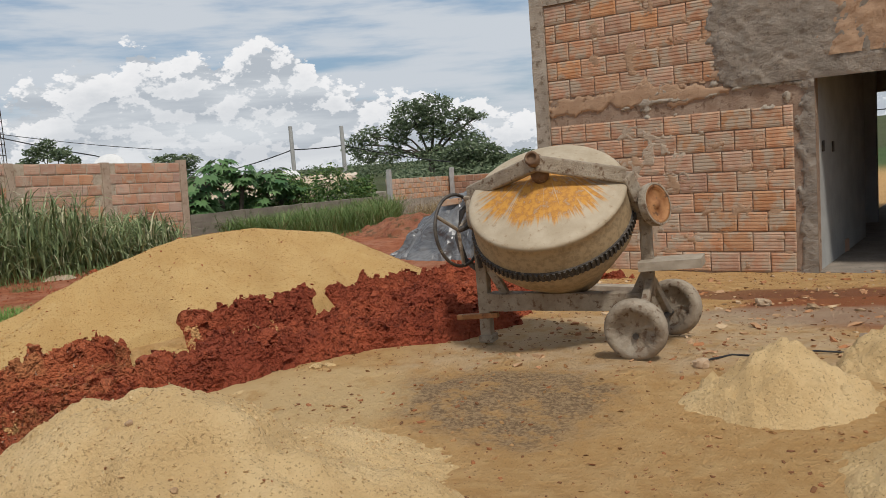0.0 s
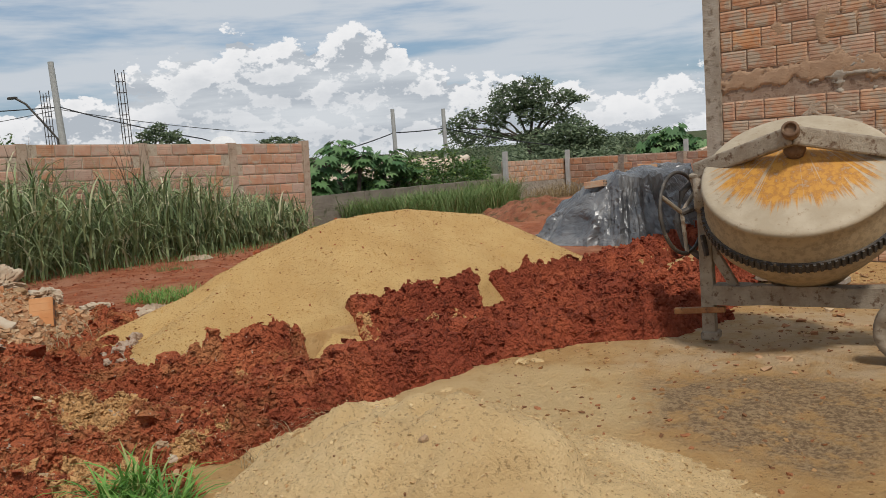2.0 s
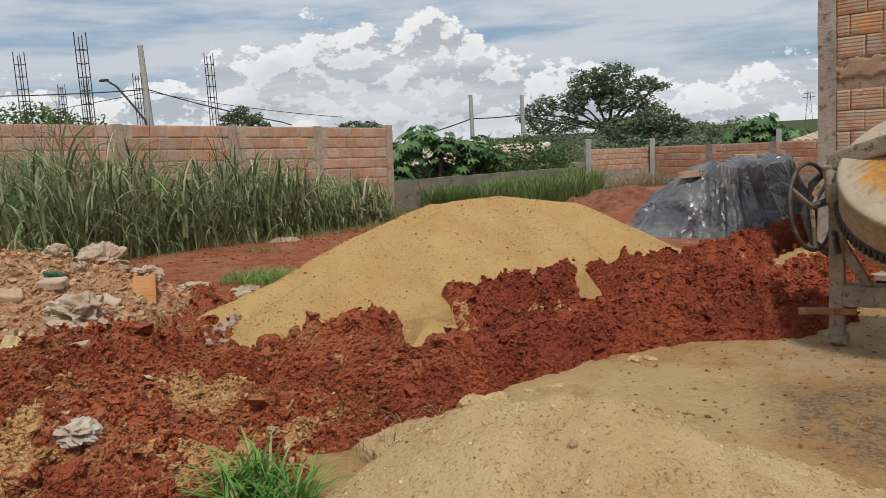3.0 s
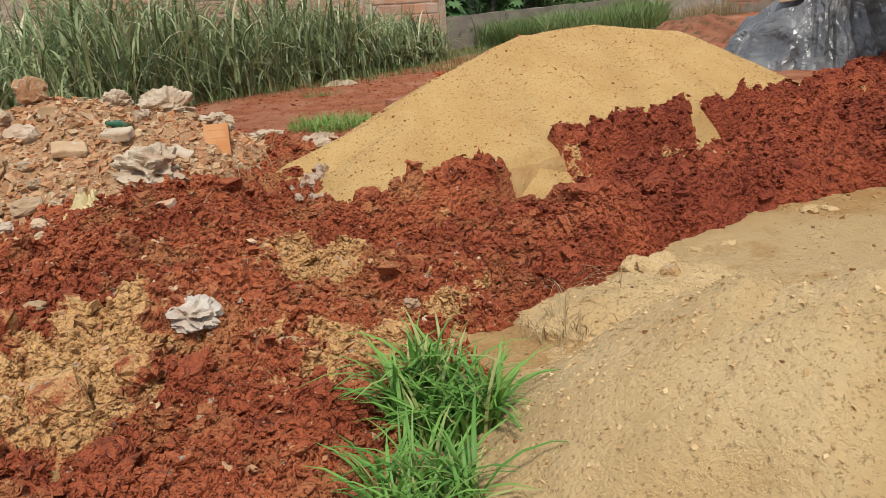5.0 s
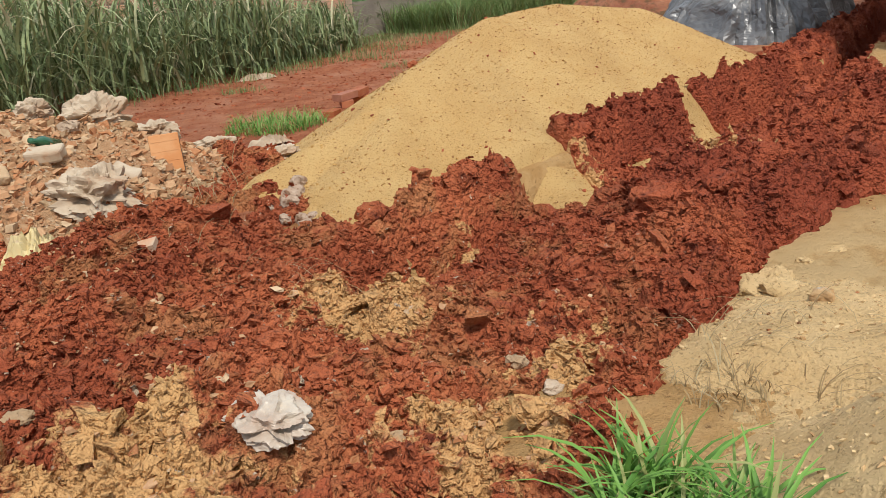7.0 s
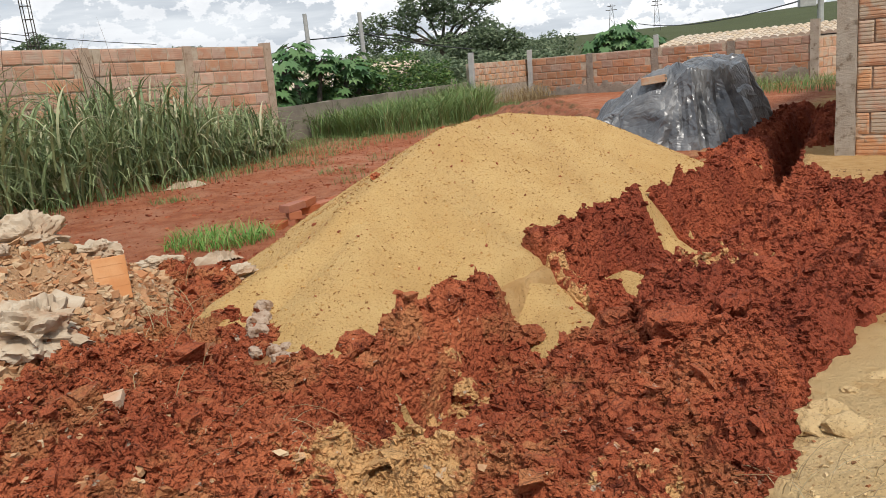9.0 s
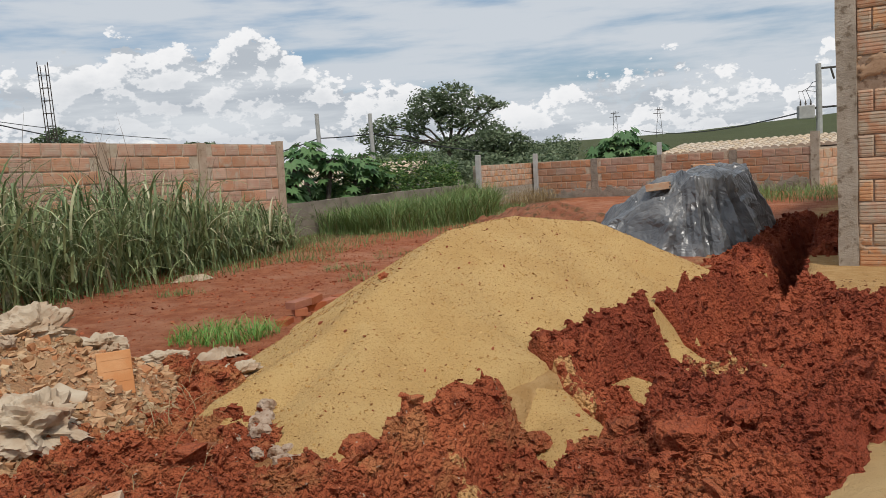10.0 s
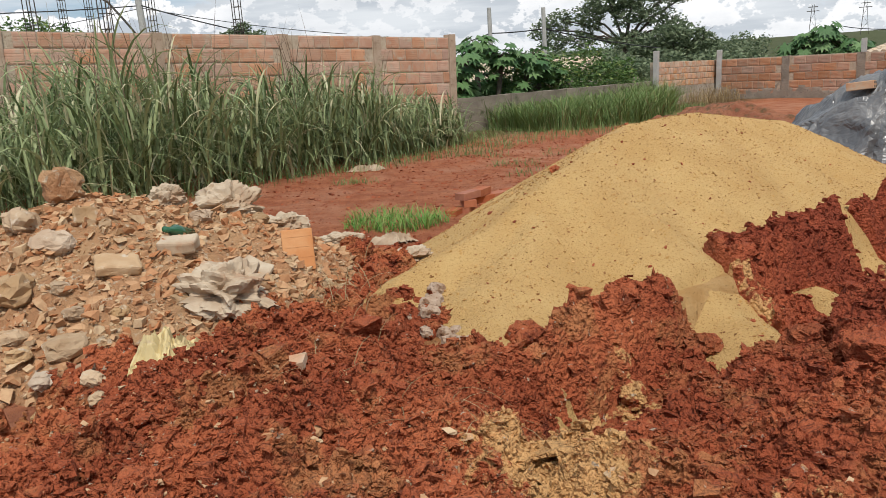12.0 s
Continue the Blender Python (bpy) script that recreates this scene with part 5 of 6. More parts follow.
tuft("grass_clump", -2.375, 3.36, 0.155, 400, (0.12, 0.29), (0.011, 0.023), M_GRASS_NEAR, "fresh bright green clump of grass between soil and sand", 21)
tuft("grass_clump", -2.24, 3.02, 0.13, 190, (0.12, 0.28), (0.009, 0.02), M_GRASS_NEAR, "fresh bright green clump of grass between soil and sand", 22)
tuft("grass_clump", -2.33, 4.02, 0.13, 80, (0.04, 0.11), (0.003, 0.006), M_STRAW, "small half-dry tuft of thin grass", 23)
tuft("grass_clump", -5.72, 7.55, 0.42, 700, (0.06, 0.2), (0.005, 0.012), M_GRASS_NEAR, "low green weeds beside the sand heap", 24)
for _i, (_x, _y, _r) in enumerate(((-5.6, 10.6, 0.4), (-6.3, 11.6, 0.35), (-4.9, 9.9, 0.3), (-7.4, 9.7, 0.3), (-6.0, 13.2, 0.5), (-7.1, 12.6, 0.4))):
    tuft("grass_clump", _x, _y, _r, 110, (0.06, 0.16), (0.005, 0.010), M_GRASS_LOW, "thin weeds growing in the red track", 30 + _i)
tuft("straw", -5.05, 5.55, 0.35, 70, (0.1, 0.28), (0.003, 0.006), M_STRAW, "dry straw lying on the red soil", 40, (0.8, 1.5))
tuft("straw", -3.9, 4.5, 0.5, 60, (0.08, 0.2), (0.002, 0.005), M_STRAW, "dry straw lying on the red soil", 41, (0.9, 1.5))
tuft("straw", -2.15, 4.2, 0.3, 40, (0.08, 0.22), (0.003, 0.005), M_STRAW, "dry straw lying on the sand", 42, (0.9, 1.5))


def leaf_cloud(bm, blobs, count, size, rng):
    """Leaves scattered in shells of several ellipsoids (x, y, z, rx, ry, rz)."""
    vol = [(b[3] * b[4] * b[5]) ** 0.75 for b in blobs]
    for _ in range(count):
        x, y, z, rx, ry, rz = rng.choices(blobs, vol)[0]
        d = Vector((rng.gauss(0, 1), rng.gauss(0, 1), rng.gauss(0, 1))).normalized()
        r = rng.uniform(0.35, 1.0) ** 0.5 * (0.75 + 0.5 * noise.noise(d * 2.3 + Vector((x, y, z))))
        c = Vector((x + d.x * rx * r, y + d.y * ry * r, z + d.z * rz * r))
        u = Vector((rng.gauss(0, 1), rng.gauss(0, 1), rng.gauss(0, 0.5))).normalized()
        v = u.cross(Vector((rng.gauss(0, 1), rng.gauss(0, 1), rng.gauss(0, 1)))).normalized()
        s = size * rng.uniform(0.6, 1.3)
        bm.faces.new([bm.verts.new(p) for p in (c - u * s, c - v * s * 0.42, c + u * s, c + v * s * 0.42)])


def broad_tree(name, m, label, height, blobs, leaves, leaf, seed, trunk_r, material, group=""):
    rng = random.Random(seed)
    blobs = [(b[0], b[1], b[2], b[3] * 1.12, b[4] * 1.12, b[5] * 1.3) for b in blobs]
    ob = thing(name, label, "tree", m, group)
    bm = bmesh.new()
    fork = Vector((0, 0, height * 0.28))
    add_tube(bm, [(0, 0, -1.0), (0.05 * height * 0.2, 0, height * 0.14), fork], [trunk_r * 1.2, trunk_r, trunk_r * 0.8], 9)
    for b in blobs:
        tip = Vector(b[:3])
        midp = fork.lerp(tip, 0.5) + Vector((rng.uniform(-0.2, 0.2), rng.uniform(-0.2, 0.2), 0.08 * height))
        add_tube(bm, [fork, midp, tip], [trunk_r * 0.5, trunk_r * 0.32, trunk_r * 0.12], 6)
        for _ in range(5):
            d = Vector((rng.uniform(-1, 1) * b[3], rng.uniform(-1, 1) * b[4], rng.uniform(-0.4, 1) * b[5])) * 0.8
            add_tube(bm, [midp.lerp(tip, rng.uniform(0.3, 1)), tip + d], [trunk_r * 0.14, trunk_r * 0.04], 5)
    part("trunk", bm, M_BARK, ob)
    bm = bmesh.new()
    leaf_cloud(bm, blobs, leaves, leaf, rng)
    part("crown", bm, material, ob)
    return ob


broad_tree("tree", pose(-18.4, 71.0, -0.5), "wide airy savanna tree with dark foliage", 6.5,
           [(-1.4, 0, 5.7, 2.3, 2, 1.5), (0.7, 0, 6.0, 2.1, 2, 1.5), (3.3, 0, 5.5, 1.5, 1.3, 0.7), (4.6, 0, 5.2, 0.8, 0.8, 0.4), (-2.9, 0, 4.3, 1.6, 1.5, 1.2), (0.4, 0, 4.3, 2.0, 1.5, 1.0), (2.4, 0, 4.1, 1.6, 1.4, 0.8),
            (3.9, 0, 2.9, 1.6, 1.4, 1.1), (-5.4, 0, 4.3, 1.3, 1.1, 0.9), (-7.0, 0, 3.6, 1.3, 1, 0.9), (-6.0, 0, 2.6, 1.6, 1.3, 0.8), (-3.6, 0, 2.6, 1.6, 1.3, 0.8), (0.6, 0, 2.2, 2.4, 2, 0.8)], 11000, 0.17, 3, 0.26, M_LEAF_TREE)
broad_tree("tree", pose(-12.6, 62.0, -0.5), "rounded dark bush tree beyond the wall", 3.0,
           [(-0.6, 0, 2.3, 1.6, 1.5, 0.9), (1.2, 0, 1.9, 1.5, 1.3, 0.9), (-2.2, 0, 1.5, 1.4, 1.3, 0.9), (0.2, 0, 1.0, 2.4, 1.5, 0.9)], 4500, 0.17, 4, 0.2, M_LEAF_TREE)
broad_tree("tree", pose(-27.4, 22.9, -0.4), "dense green tree behind the boundary wall", 3.6,
           [(-1.4, 0, 2.9, 1.7, 1.4, 1.1), (0.4, 0, 2.6, 1.5, 1.3, 0.9), (1.9, 0, 2.5, 1.0, 1, 0.7), (0, 0, 1.8, 2.4, 1.5, 1.0)], 6000, 0.10, 5, 0.15, M_LEAF_CITRUS)
broad_tree("tree", pose(-40.6, 50.0, -0.5), "thin-leaved small tree beyond the wall", 4.6,
           [(-0.8, 0, 4.3, 1.2, 1, 0.5), (0.9, 0, 4.1, 1.0, 1, 0.5), (0, 0, 4.9, 0.7, 0.7, 0.4), (-1.9, 0, 3.6, 0.8, 0.8, 0.4), (1.9, 0, 3.5, 0.7, 0.7, 0.4)], 1500, 0.16, 6, 0.12, M_LEAF_TREE)
broad_tree("tree", pose(-27.2, 44.8, -0.5), "small dark tree seen over the wall", 3.2,
           [(-0.7, 0, 2.9, 1.0, 0.8, 0.4), (0.7, 0, 2.8, 0.9, 0.8, 0.4), (0, 0, 2.2, 1.4, 1, 0.6)], 1800, 0.12, 7, 0.1, M_LEAF_TREE)
# citrus bushes behind the low wall
for _i, (_a, _b, _s) in enumerate(((-11.1, 6.4, 1.0), (-11.0, 7.8, 1.05), (-11.3, 5.2, 0.85), (-10.9, 9.0, 0.8))):
    broad_tree("citrus_bush", SITE @ pose(_a, _b, -0.35, 0, 0, 40 * _i), "leafy citrus bush behind the low wall", 1.2 * _s,
               [(0, 0, 1.15 * _s, 0.62 * _s, 0.6 * _s, 0.42 * _s), (0.35 * _s, 0.2, 0.8 * _s, 0.5 * _s, 0.5 * _s, 0.4 * _s), (-0.4 * _s, -0.1, 0.75 * _s, 0.5 * _s, 0.5 * _s, 0.42 * _s), (0.1, -0.3, 0.45 * _s, 0.65 * _s, 0.6 * _s, 0.35 * _s)], 2600, 0.055, 50 + _i, 0.05, M_LEAF_CITRUS, "citrus bushes")


def papaya_leaf(bm, stem_end, out, size, rng):
    """A palmate leaf of seven pointed lobes, hanging from its stalk."""
    out = out.normalized()
    nrm = (Vector((0, 0, 1)) + out * rng.uniform(0.2, 0.9)).normalized()
    side = nrm.cross(out).normalized()
    fwd = side.cross(nrm)
    c = bm.verts.new(stem_end)
    rim = []
    for i in range(-4, 5):
        ang = i * 0.62
        for k, rad in ((-0.22, 0.6), (0.0, 1.0 - 0.07 * abs(i)), (0.22, 0.6)):
            r = size * rad * rng.uniform(0.9, 1.1)
            drop = Vector((0, 0, -0.22 * size * rad * rad))
            rim.append(bm.verts.new(stem_end + (fwd * math.cos(ang + k) + side * math.sin(ang + k)) * r + drop))
    for p_, q_ in zip(rim, rim[1:]):
        bm.faces.new((c, p_, q_))


def papaya(m, label, tops, leaf, seed, trunk=0.06):
    rng = random.Random(seed)
    ob = thing("papaya_tree", label, "tree", m, "papaya trees")
    bm, lf = bmesh.new(), bmesh.new()
    for (x, y, z) in tops:
        add_tube(bm, [(x * 0.3, y * 0.3, -0.8), (x * 0.8, y * 0.8, z * 0.5), (x, y, z)], [trunk * 1.2, trunk, trunk * 0.7], 8)
        for i in range(40):
            t, e = i * 2.4 + rng.uniform(-0.2, 0.2), rng.uniform(-0.55, 0.75)
            d = Vector((math.cos(t), math.sin(t), e)).normalized()
            start = Vector((x, y, z - 0.25 * rng.random()))
            end = start + d * leaf * rng.uniform(0.9, 1.9)
            add_tube(bm, [start, start.lerp(end, 0.5) + Vector((0, 0, 0.05)), end], [0.012, 0.01, 0.007], 5)
            papaya_leaf(lf, end, Vector((d.x, d.y, -0.25)), leaf * rng.uniform(0.75, 1.15), rng)
    part("trunk", bm, M_BARK, ob)
    part("crown", lf, M_LEAF_PAPAYA, ob)


papaya(SITE @ pose(-11.2, 4.2, -0.3), "broad papaya tree with lobed leaves behind the low wall", [(-0.2, 0.2, 1.75), (0.25, 1.5, 1.35), (-0.3, 0.7, 1.0), (0.2, -0.6, 1.45), (0.0, 1.1, 0.8), (0.1, 2.2, 1.1), (-0.2, -0.2, 0.8), (0.2, 0.6, 1.5), (0.1, -0.9, 1.0)], 0.24, 61)
papaya(pose(-3.1, 33.3, -0.4), "papaya tree with lobed leaves beyond the far wall", [(0, 0, 1.6), (0.55, 0, 1.2), (-0.6, 0, 1.3), (1.0, 0, 1.1), (-1.0, 0.2, 1.0), (0.3, 0.2, 0.9)], 0.32, 62)

# ---- what stands beyond the walls ----
def tile_roof(name, m, width, run, pitch, label, rows, cols):
    ob = thing(name, label, "roof", m)
    bm = bmesh.new()
    add_box(bm, 0, width, 0, run, -0.06, 0)
    deck = part("roof", bm, M_WOOD, ob, m=pose(0, 0, 0, pitch))
    bm = bmesh.new()
    n = 7
    tl, tw = run / rows * 1.1, width / cols
    rings = []
    for y_, r_ in ((0.0, 0.56), (tl, 0.48)):
        rings.append([bm.verts.new((tw / 2 + tw * r_ * math.cos(math.pi * j / (n - 1)), y_, 0.02 + tw * 0.45 * math.sin(math.pi * j / (n - 1)) + (0.015 if y_ == 0 else 0))) for j in range(n)])
    for j in range(n - 1):
        bm.faces.new((rings[0][j], rings[0][j + 1], rings[1][j + 1], rings[1][j]))
    bm.faces.new(rings[0][::-1])
    me = mesh_of("roof_tile", bm, M_ROOF)
    for r in range(rows):
        for c in range(cols):
            t_ = new("roof_tile", me)
            t_.parent = deck
            t_.matrix_basis = pose(c * tw, r * run / rows, 0.0)
    part("wall", box(0.3, width - 0.3, 0.4, run + 2.5, -3.0, -0.08), M_CEMENT, ob)
    return ob


tile_roof("house", SITE @ pose(-7.85, 16.5, 0.48, 0, -0.6, 0), 8.2, 2.3, 6, "pale clay-tiled roof of a low house", 7, 34)
tile_roof("house", SITE @ pose(-19.5, 9.0, 0.3, 0, 0, 4), 6.4, 2.2, 15, "pale clay-tiled roof behind the bushes", 7, 26)


def rebar_column(x, y, z0, z1, w, label):
    """A column cage of four bars and square ties, waiting for concrete."""
    ob = thing("rebar_column", label, "rebar column", pose(x, y, 0, 0, 0, 20), "rebar columns")
    for sx in (-1, 1):
        for sy in (-1, 1):
            part("bar", tube([(sx * w, sy * w, z0), (sx * w * 0.97, sy * w * 1.02, (z0 + z1) / 2), (sx * w, sy * w, z1 + 0.04 * sx * sy)], 0.012, 5), M_STEEL, ob)
    z = z0 + 0.2
    while z < z1 - 0.1:
        part("tie", tube([(-w, -w, z), (w, -w, z), (w, w, z), (-w, w, z), (-w, -w, z)], 0.007, 4), M_STEEL, ob)
        z += 0.3


for _x, _y, _z in ((-16.4, 19.3, 3.98), (-20.4, 20.5, 3.85), (-15.9, 14.6, 4.05), (-18.9, 15.3, 3.97), (-26.6, 22.8, 4.1), (-25.8, 23.2, 4.25)):
    rebar_column(_x, _y, -1.0, _z, 0.09, "bare reinforcement cage of an unbuilt column")


def pole(x, y, z1, r0, r1, label, lean=0.0):
    ob = thing("utility_pole", label, "pole", pose(x, y, 0, 0, lean, 0), "utility poles")
    part("shaft", tube([(0, 0, -1.5), (0, 0, z1)], [r0, r1], 12), M_POST, ob)
    return ob


pole(-54.6, 54.8, 11.0, 0.36, 0.24, "tapered concrete pole leaning slightly", -2.0)
pole(-21.0, 47.8, 3.95, 0.15, 0.12, "plain concrete pole beyond the bushes")
pole(-18.1, 49.0, 3.75, 0.15, 0.12, "plain concrete pole beyond the bushes")
lamp = thing("street_lamp", "thin street lamp with a curved arm", "street lamp", pose(-54.9, 54.4, 0))
part("arm", tube([(0.4, 0, -1), (0, 0, 4.6), (-0.9, -0.6, 6.2), (-1.8, -1.1, 7.6), (-2.4, -1.5, 8.1)], 0.09, 8), M_STEEL, lamp)
part("lamp_head", box(-3.1, -2.3, -1.75, -1.35, 8.05, 8.25, 0.05), M_STEEL, lamp)
mast = pole(6.65, 48.4, 4.25, 0.17, 0.14, "concrete power pole carrying a transformer")
part("cross_arm", box(-0.1, 1.6, -0.06, 0.06, 3.95, 4.05, 0.01), M_STEEL, mast)
part("cross_arm", box(-0.2, 1.5, -0.06, 0.06, 1.95, 2.05, 0.01), M_STEEL, mast)
tr = part("transformer", box(-1.05, -0.25, -0.3, 0.3, 1.45, 2.15, 0.05), M_POST, mast, "grey transformer tank")
for _k in range(3):
    part("bushing", lathe([(0, 0), (0.06, 0), (0.03, 0.06), (0.06, 0.1), (0.03, 0.16), (0.05, 0.2), (0, 0.28)], 10, pose(-0.9 + 0.25 * _k, 0, 2.14)), M_STEEL, tr)
    part("jumper", tube([(-0.9 + 0.25 * _k, 0, 2.4), (-1.0 + 0.2 * _k, 0, 2.9), (-0.5 + 0.1 * _k, 0, 2.9 + 0.2 * _k), (0, 0, 2.8 + 0.3 * _k)], 0.015, 5), M_CABLE, mast)
    part("fuse_holder", tube([(0.6 + 0.4 * _k, 0, 3.95), (0.75 + 0.4 * _k, 0, 3.4)], 0.05, 8), M_STEEL, mast)


def cable(points, r, label):
    """A sagging cable hung between points."""
    pts = []
    for p_, q_ in zip(points, points[1:]):
        p_, q_ = Vector(p_), Vector(q_)
        for i in range(12):
            t = i / 12
            pts.append(p_.lerp(q_, t) + Vector((0, 0, -0.06 * (q_ - p_).length * t * (1 - t))))
    pts.append(Vector(points[-1]))
    solid("cable", tube(pts, r, 5), M_CABLE, label, "cable", group="overhead cables")


cable([(-75, 40, 8.0), (-54.6, 54.8, 7.2), (-43.9, 59.2, 3.7), (-36, 62, 1.0)], 0.05, "black overhead cable from pole to pole")
cable([(-24, 46, 1.6), (-21.0, 47.8, 2.5), (-18.1, 49.0, 2.55), (-12, 52, 1.0)], 0.035, "black cable strung between two poles")
cable([(-75, 45, 5.0), (-54.6, 54.8, 7.0), (-42, 66, 4.0)], 0.03, "thin dark overhead wire")
cable([(6.65, 48.4, 2.0), (-2, 95, 1.8)], 0.04, "overhead wire running to the power pole")
cable([(6.65, 48.4, 2.0), (30, 44, 3.2)], 0.03, "overhead wire running to the power pole")
for _x, _y, _z, _w in ((-20.3, 29.0, 1.95, 0.62), (-12.9, 29.6, 0.95, 0.42)):
    dish = thing("satellite_dish", "weathered white satellite dish", "satellite dish", pose(_x, _y, _z - 0.1, 55, 0, 20), "satellite dishes")
    part("reflector", lathe([(0, 0), (_w * 0.5, 0.02), (_w, 0.1), (_w * 1.02, 0.11), (_w, 0.12), (_w * 0.5, 0.04), (0, 0.015)], 32), M_DISH, dish, "", True)
    part("feed_arm", tube([(0, -_w, 0.1), (0, -0.15, 0.45)], 0.012, 6), M_STEEL, dish)
    part("mount", tube([(0, 0, -0.02), (0, -0.3, -0.5), (0, -0.4, -2.2)], 0.025, 8), M_STEEL, dish)
for _x in (-12.0, 9.0):
    py = thing("pylon", "distant steel lattice pylon", "pylon", pose(_x, 416, 0), "pylons")
    for sx in (-1, 1):
        part("leg", tube([(sx * 1.6, 0, 0), (sx * 0.4, 0, 14.5)], 0.12, 4), M_STEEL, py)
    part("cross_arm", box(-2.6, 2.6, -0.1, 0.1, 11.5, 11.8), M_STEEL, py)
    part("cross_arm", box(-2.0, 2.0, -0.1, 0.1, 13.3, 13.6), M_STEEL, py)
    part("lattice", tube([(-1.4, 0, 2), (1.0, 0, 5), (-0.9, 0, 8), (0.6, 0, 11), (-0.4, 0, 14)], 0.08, 4), M_STEEL, py)


def far_wood(name, x0, x1, y, count, tall, seed, label):
    rng = random.Random(seed)
    bm = bmesh.new()
    blobs = []
    x = x0
    while x < x1:
        w = rng.uniform(0.5, 1.2) * tall
        z = float(ground_z(np.array(x), np.array(y)))
        blobs.append((x, y + rng.uniform(-6, 6), z + tall * rng.uniform(0.25, 0.6), w, w, tall * rng.uniform(0.4, 0.7)))
        x += w * 0.9
    leaf_cloud(bm, blobs, count, tall * 0.09, rng)
    solid(name, bm, M_LEAF_TREE, label, "wood", kind="stuff")


far_wood("far_wood", -75, -13, 150, 7000, 3.4, 70, "dark belt of trees along the fields")
far_wood("far_wood", -75, -24, 260, 4000, 5.5, 71, "dark belt of trees along the fields")
far_wood("near_scrub", -16, -5, 44, 5000, 1.5, 72, "dark scrub behind the far wall")

# ---- rubble, sacks, stones and clods ----
def lump(seed, rx, ry, rz, rough_, material, name, facets=2):
    bm = bmesh.new()
    bmesh.ops.create_icosphere(bm, subdivisions=facets, radius=1.0)
    off = Vector((seed * 3.1, seed * 1.7, seed * 0.9))
    for v in bm.verts:
        p_ = v.co.copy()
        k = max(abs(p_.x), abs(p_.y), abs(p_.z))
        p_ = p_.lerp(p_ / k * 0.85, 0.45)
        p_ += rough_ * noise.noise_vector(v.co * 1.6 + off) + rough_ * 0.5 * noise.noise_vector(v.co * 4.2 + off)
        v.co = (p_.x * rx, p_.y * ry, p_.z * rz)
    return mesh_of(name, bm, material, False)


def top_z(x, y):
    x, y = np.array(float(x)).reshape(1, 1), np.array(float(y)).reshape(1, 1)
    return float(max(f(x, y).max() for f in (ground_h, soil_h, sand_h, pale_h, rubble_h)))


def scatter(name, count, region, sizes, material, label, category, seed, flat=0.7, only=None):
    """Small broken pieces lying on the surface, too many to count: one mesh."""
    rng = np.random.default_rng(seed)
    x0, x1, y0, y1 = region
    x, y = rng.uniform(x0, x1, count), rng.uniform(y0, y1, count)
    hs = np.stack([f(x, y) for f in (ground_h, soil_h, sand_h, pale_h, rubble_h)])
    if only is not None:
        ok = np.argmax(hs, 0) == only
        x, y, hs = x[ok], y[ok], hs[:, ok]
    z = hs.max(0)
    bm = bmesh.new()
    bmesh.ops.create_cube(bm, size=1.35)
    bmesh.ops.triangulate(bm, faces=bm.faces)
    bm.verts.index_update()
    unit = np.array([v.co[:] for v in bm.verts])
    tri = np.array([[v.index for v in f.verts] for f in bm.faces])
    bm.free()
    n = len(x)
    s = sizes[0] * (sizes[1] / sizes[0]) ** (rng.uniform(0, 1, n) ** 2.2)
    v = unit[None] + rng.uniform(-0.42, 0.42, (n, len(unit), 3))
    v = v + v[..., [2, 0, 1]] * rng.uniform(-0.7, 0.7, (n, 1, 3))
    v = v * (s[:, None, None] * rng.uniform(0.7, 1.3, (n, 1, 3))) * np.array([1, 1, flat])
    t = rng.uniform(0, 6.28, n)
    c_, s_ = np.cos(t)[:, None], np.sin(t)[:, None]
    vx, vy = v[..., 0] * c_ - v[..., 1] * s_, v[..., 0] * s_ + v[..., 1] * c_
    co = np.stack([vx + x[:, None], vy + y[:, None], v[..., 2] + (z + s * flat * 0.35)[:, None]], -1).reshape(-1, 3)
    f = (tri[None] + (np.arange(n) * len(unit))[:, None, None]).reshape(-1, 3)
    me = bpy.data.meshes.new(name)
    me.from_pydata(co.tolist(), [], f.tolist())
    me.materials.append(material)
    tagged(new(name, me), label, category, kind="stuff")


M_BAG = surface("white plastic bag", (0.50, 0.44, 0.36), (0.40, 0.31, 0.24), 8.0, 0.4, 0.3, 30.0, (0.42, 0.26, 0.18), 12.0, (0.58, 0.72), 0.004, spec=0.5)


def island_material(name, colours, bump=0.6):
    """A tone for each loose piece."""
    m = bpy.data.materials.new(name)
    m.use_nodes = True
    k = Nodes(m.node_tree)
    out = k.add("ShaderNodeOutputMaterial")
    g = k.add("ShaderNodeNewGeometry")
    ramp = k.add("ShaderNodeValToRGB", inputs={0: g.outputs["Random Per Island"]})
    ramp.color_ramp.interpolation = "CONSTANT"
    for i, c in enumerate(colours):
        e = ramp.color_ramp.elements[i] if i < 2 else ramp.color_ramp.elements.new(i / len(colours))
        e.position, e.color = i / len(colours), (*c, 1)
    n = k.noise(g.outputs["Position"], 40.0, 5.0, 0.65)
    col = k.mix(k.math("MULTIPLY", k.step(n, 0.4, 0.7), 0.35), ramp.outputs[0], (0.30, 0.12, 0.06))
    p = k.add("ShaderNodeBsdfPrincipled", inputs={"Base Color": col, "Roughness": 0.95, "Specular IOR Level": 0.2})
    k.t.links.new(p.outputs[0], out.inputs[0])
    b = k.add("ShaderNodeBump", inputs={"Strength": bump, "Distance": 0.01, "Height": n})
    k.t.links.new(b.outputs[0], p.inputs["Normal"])
    return m


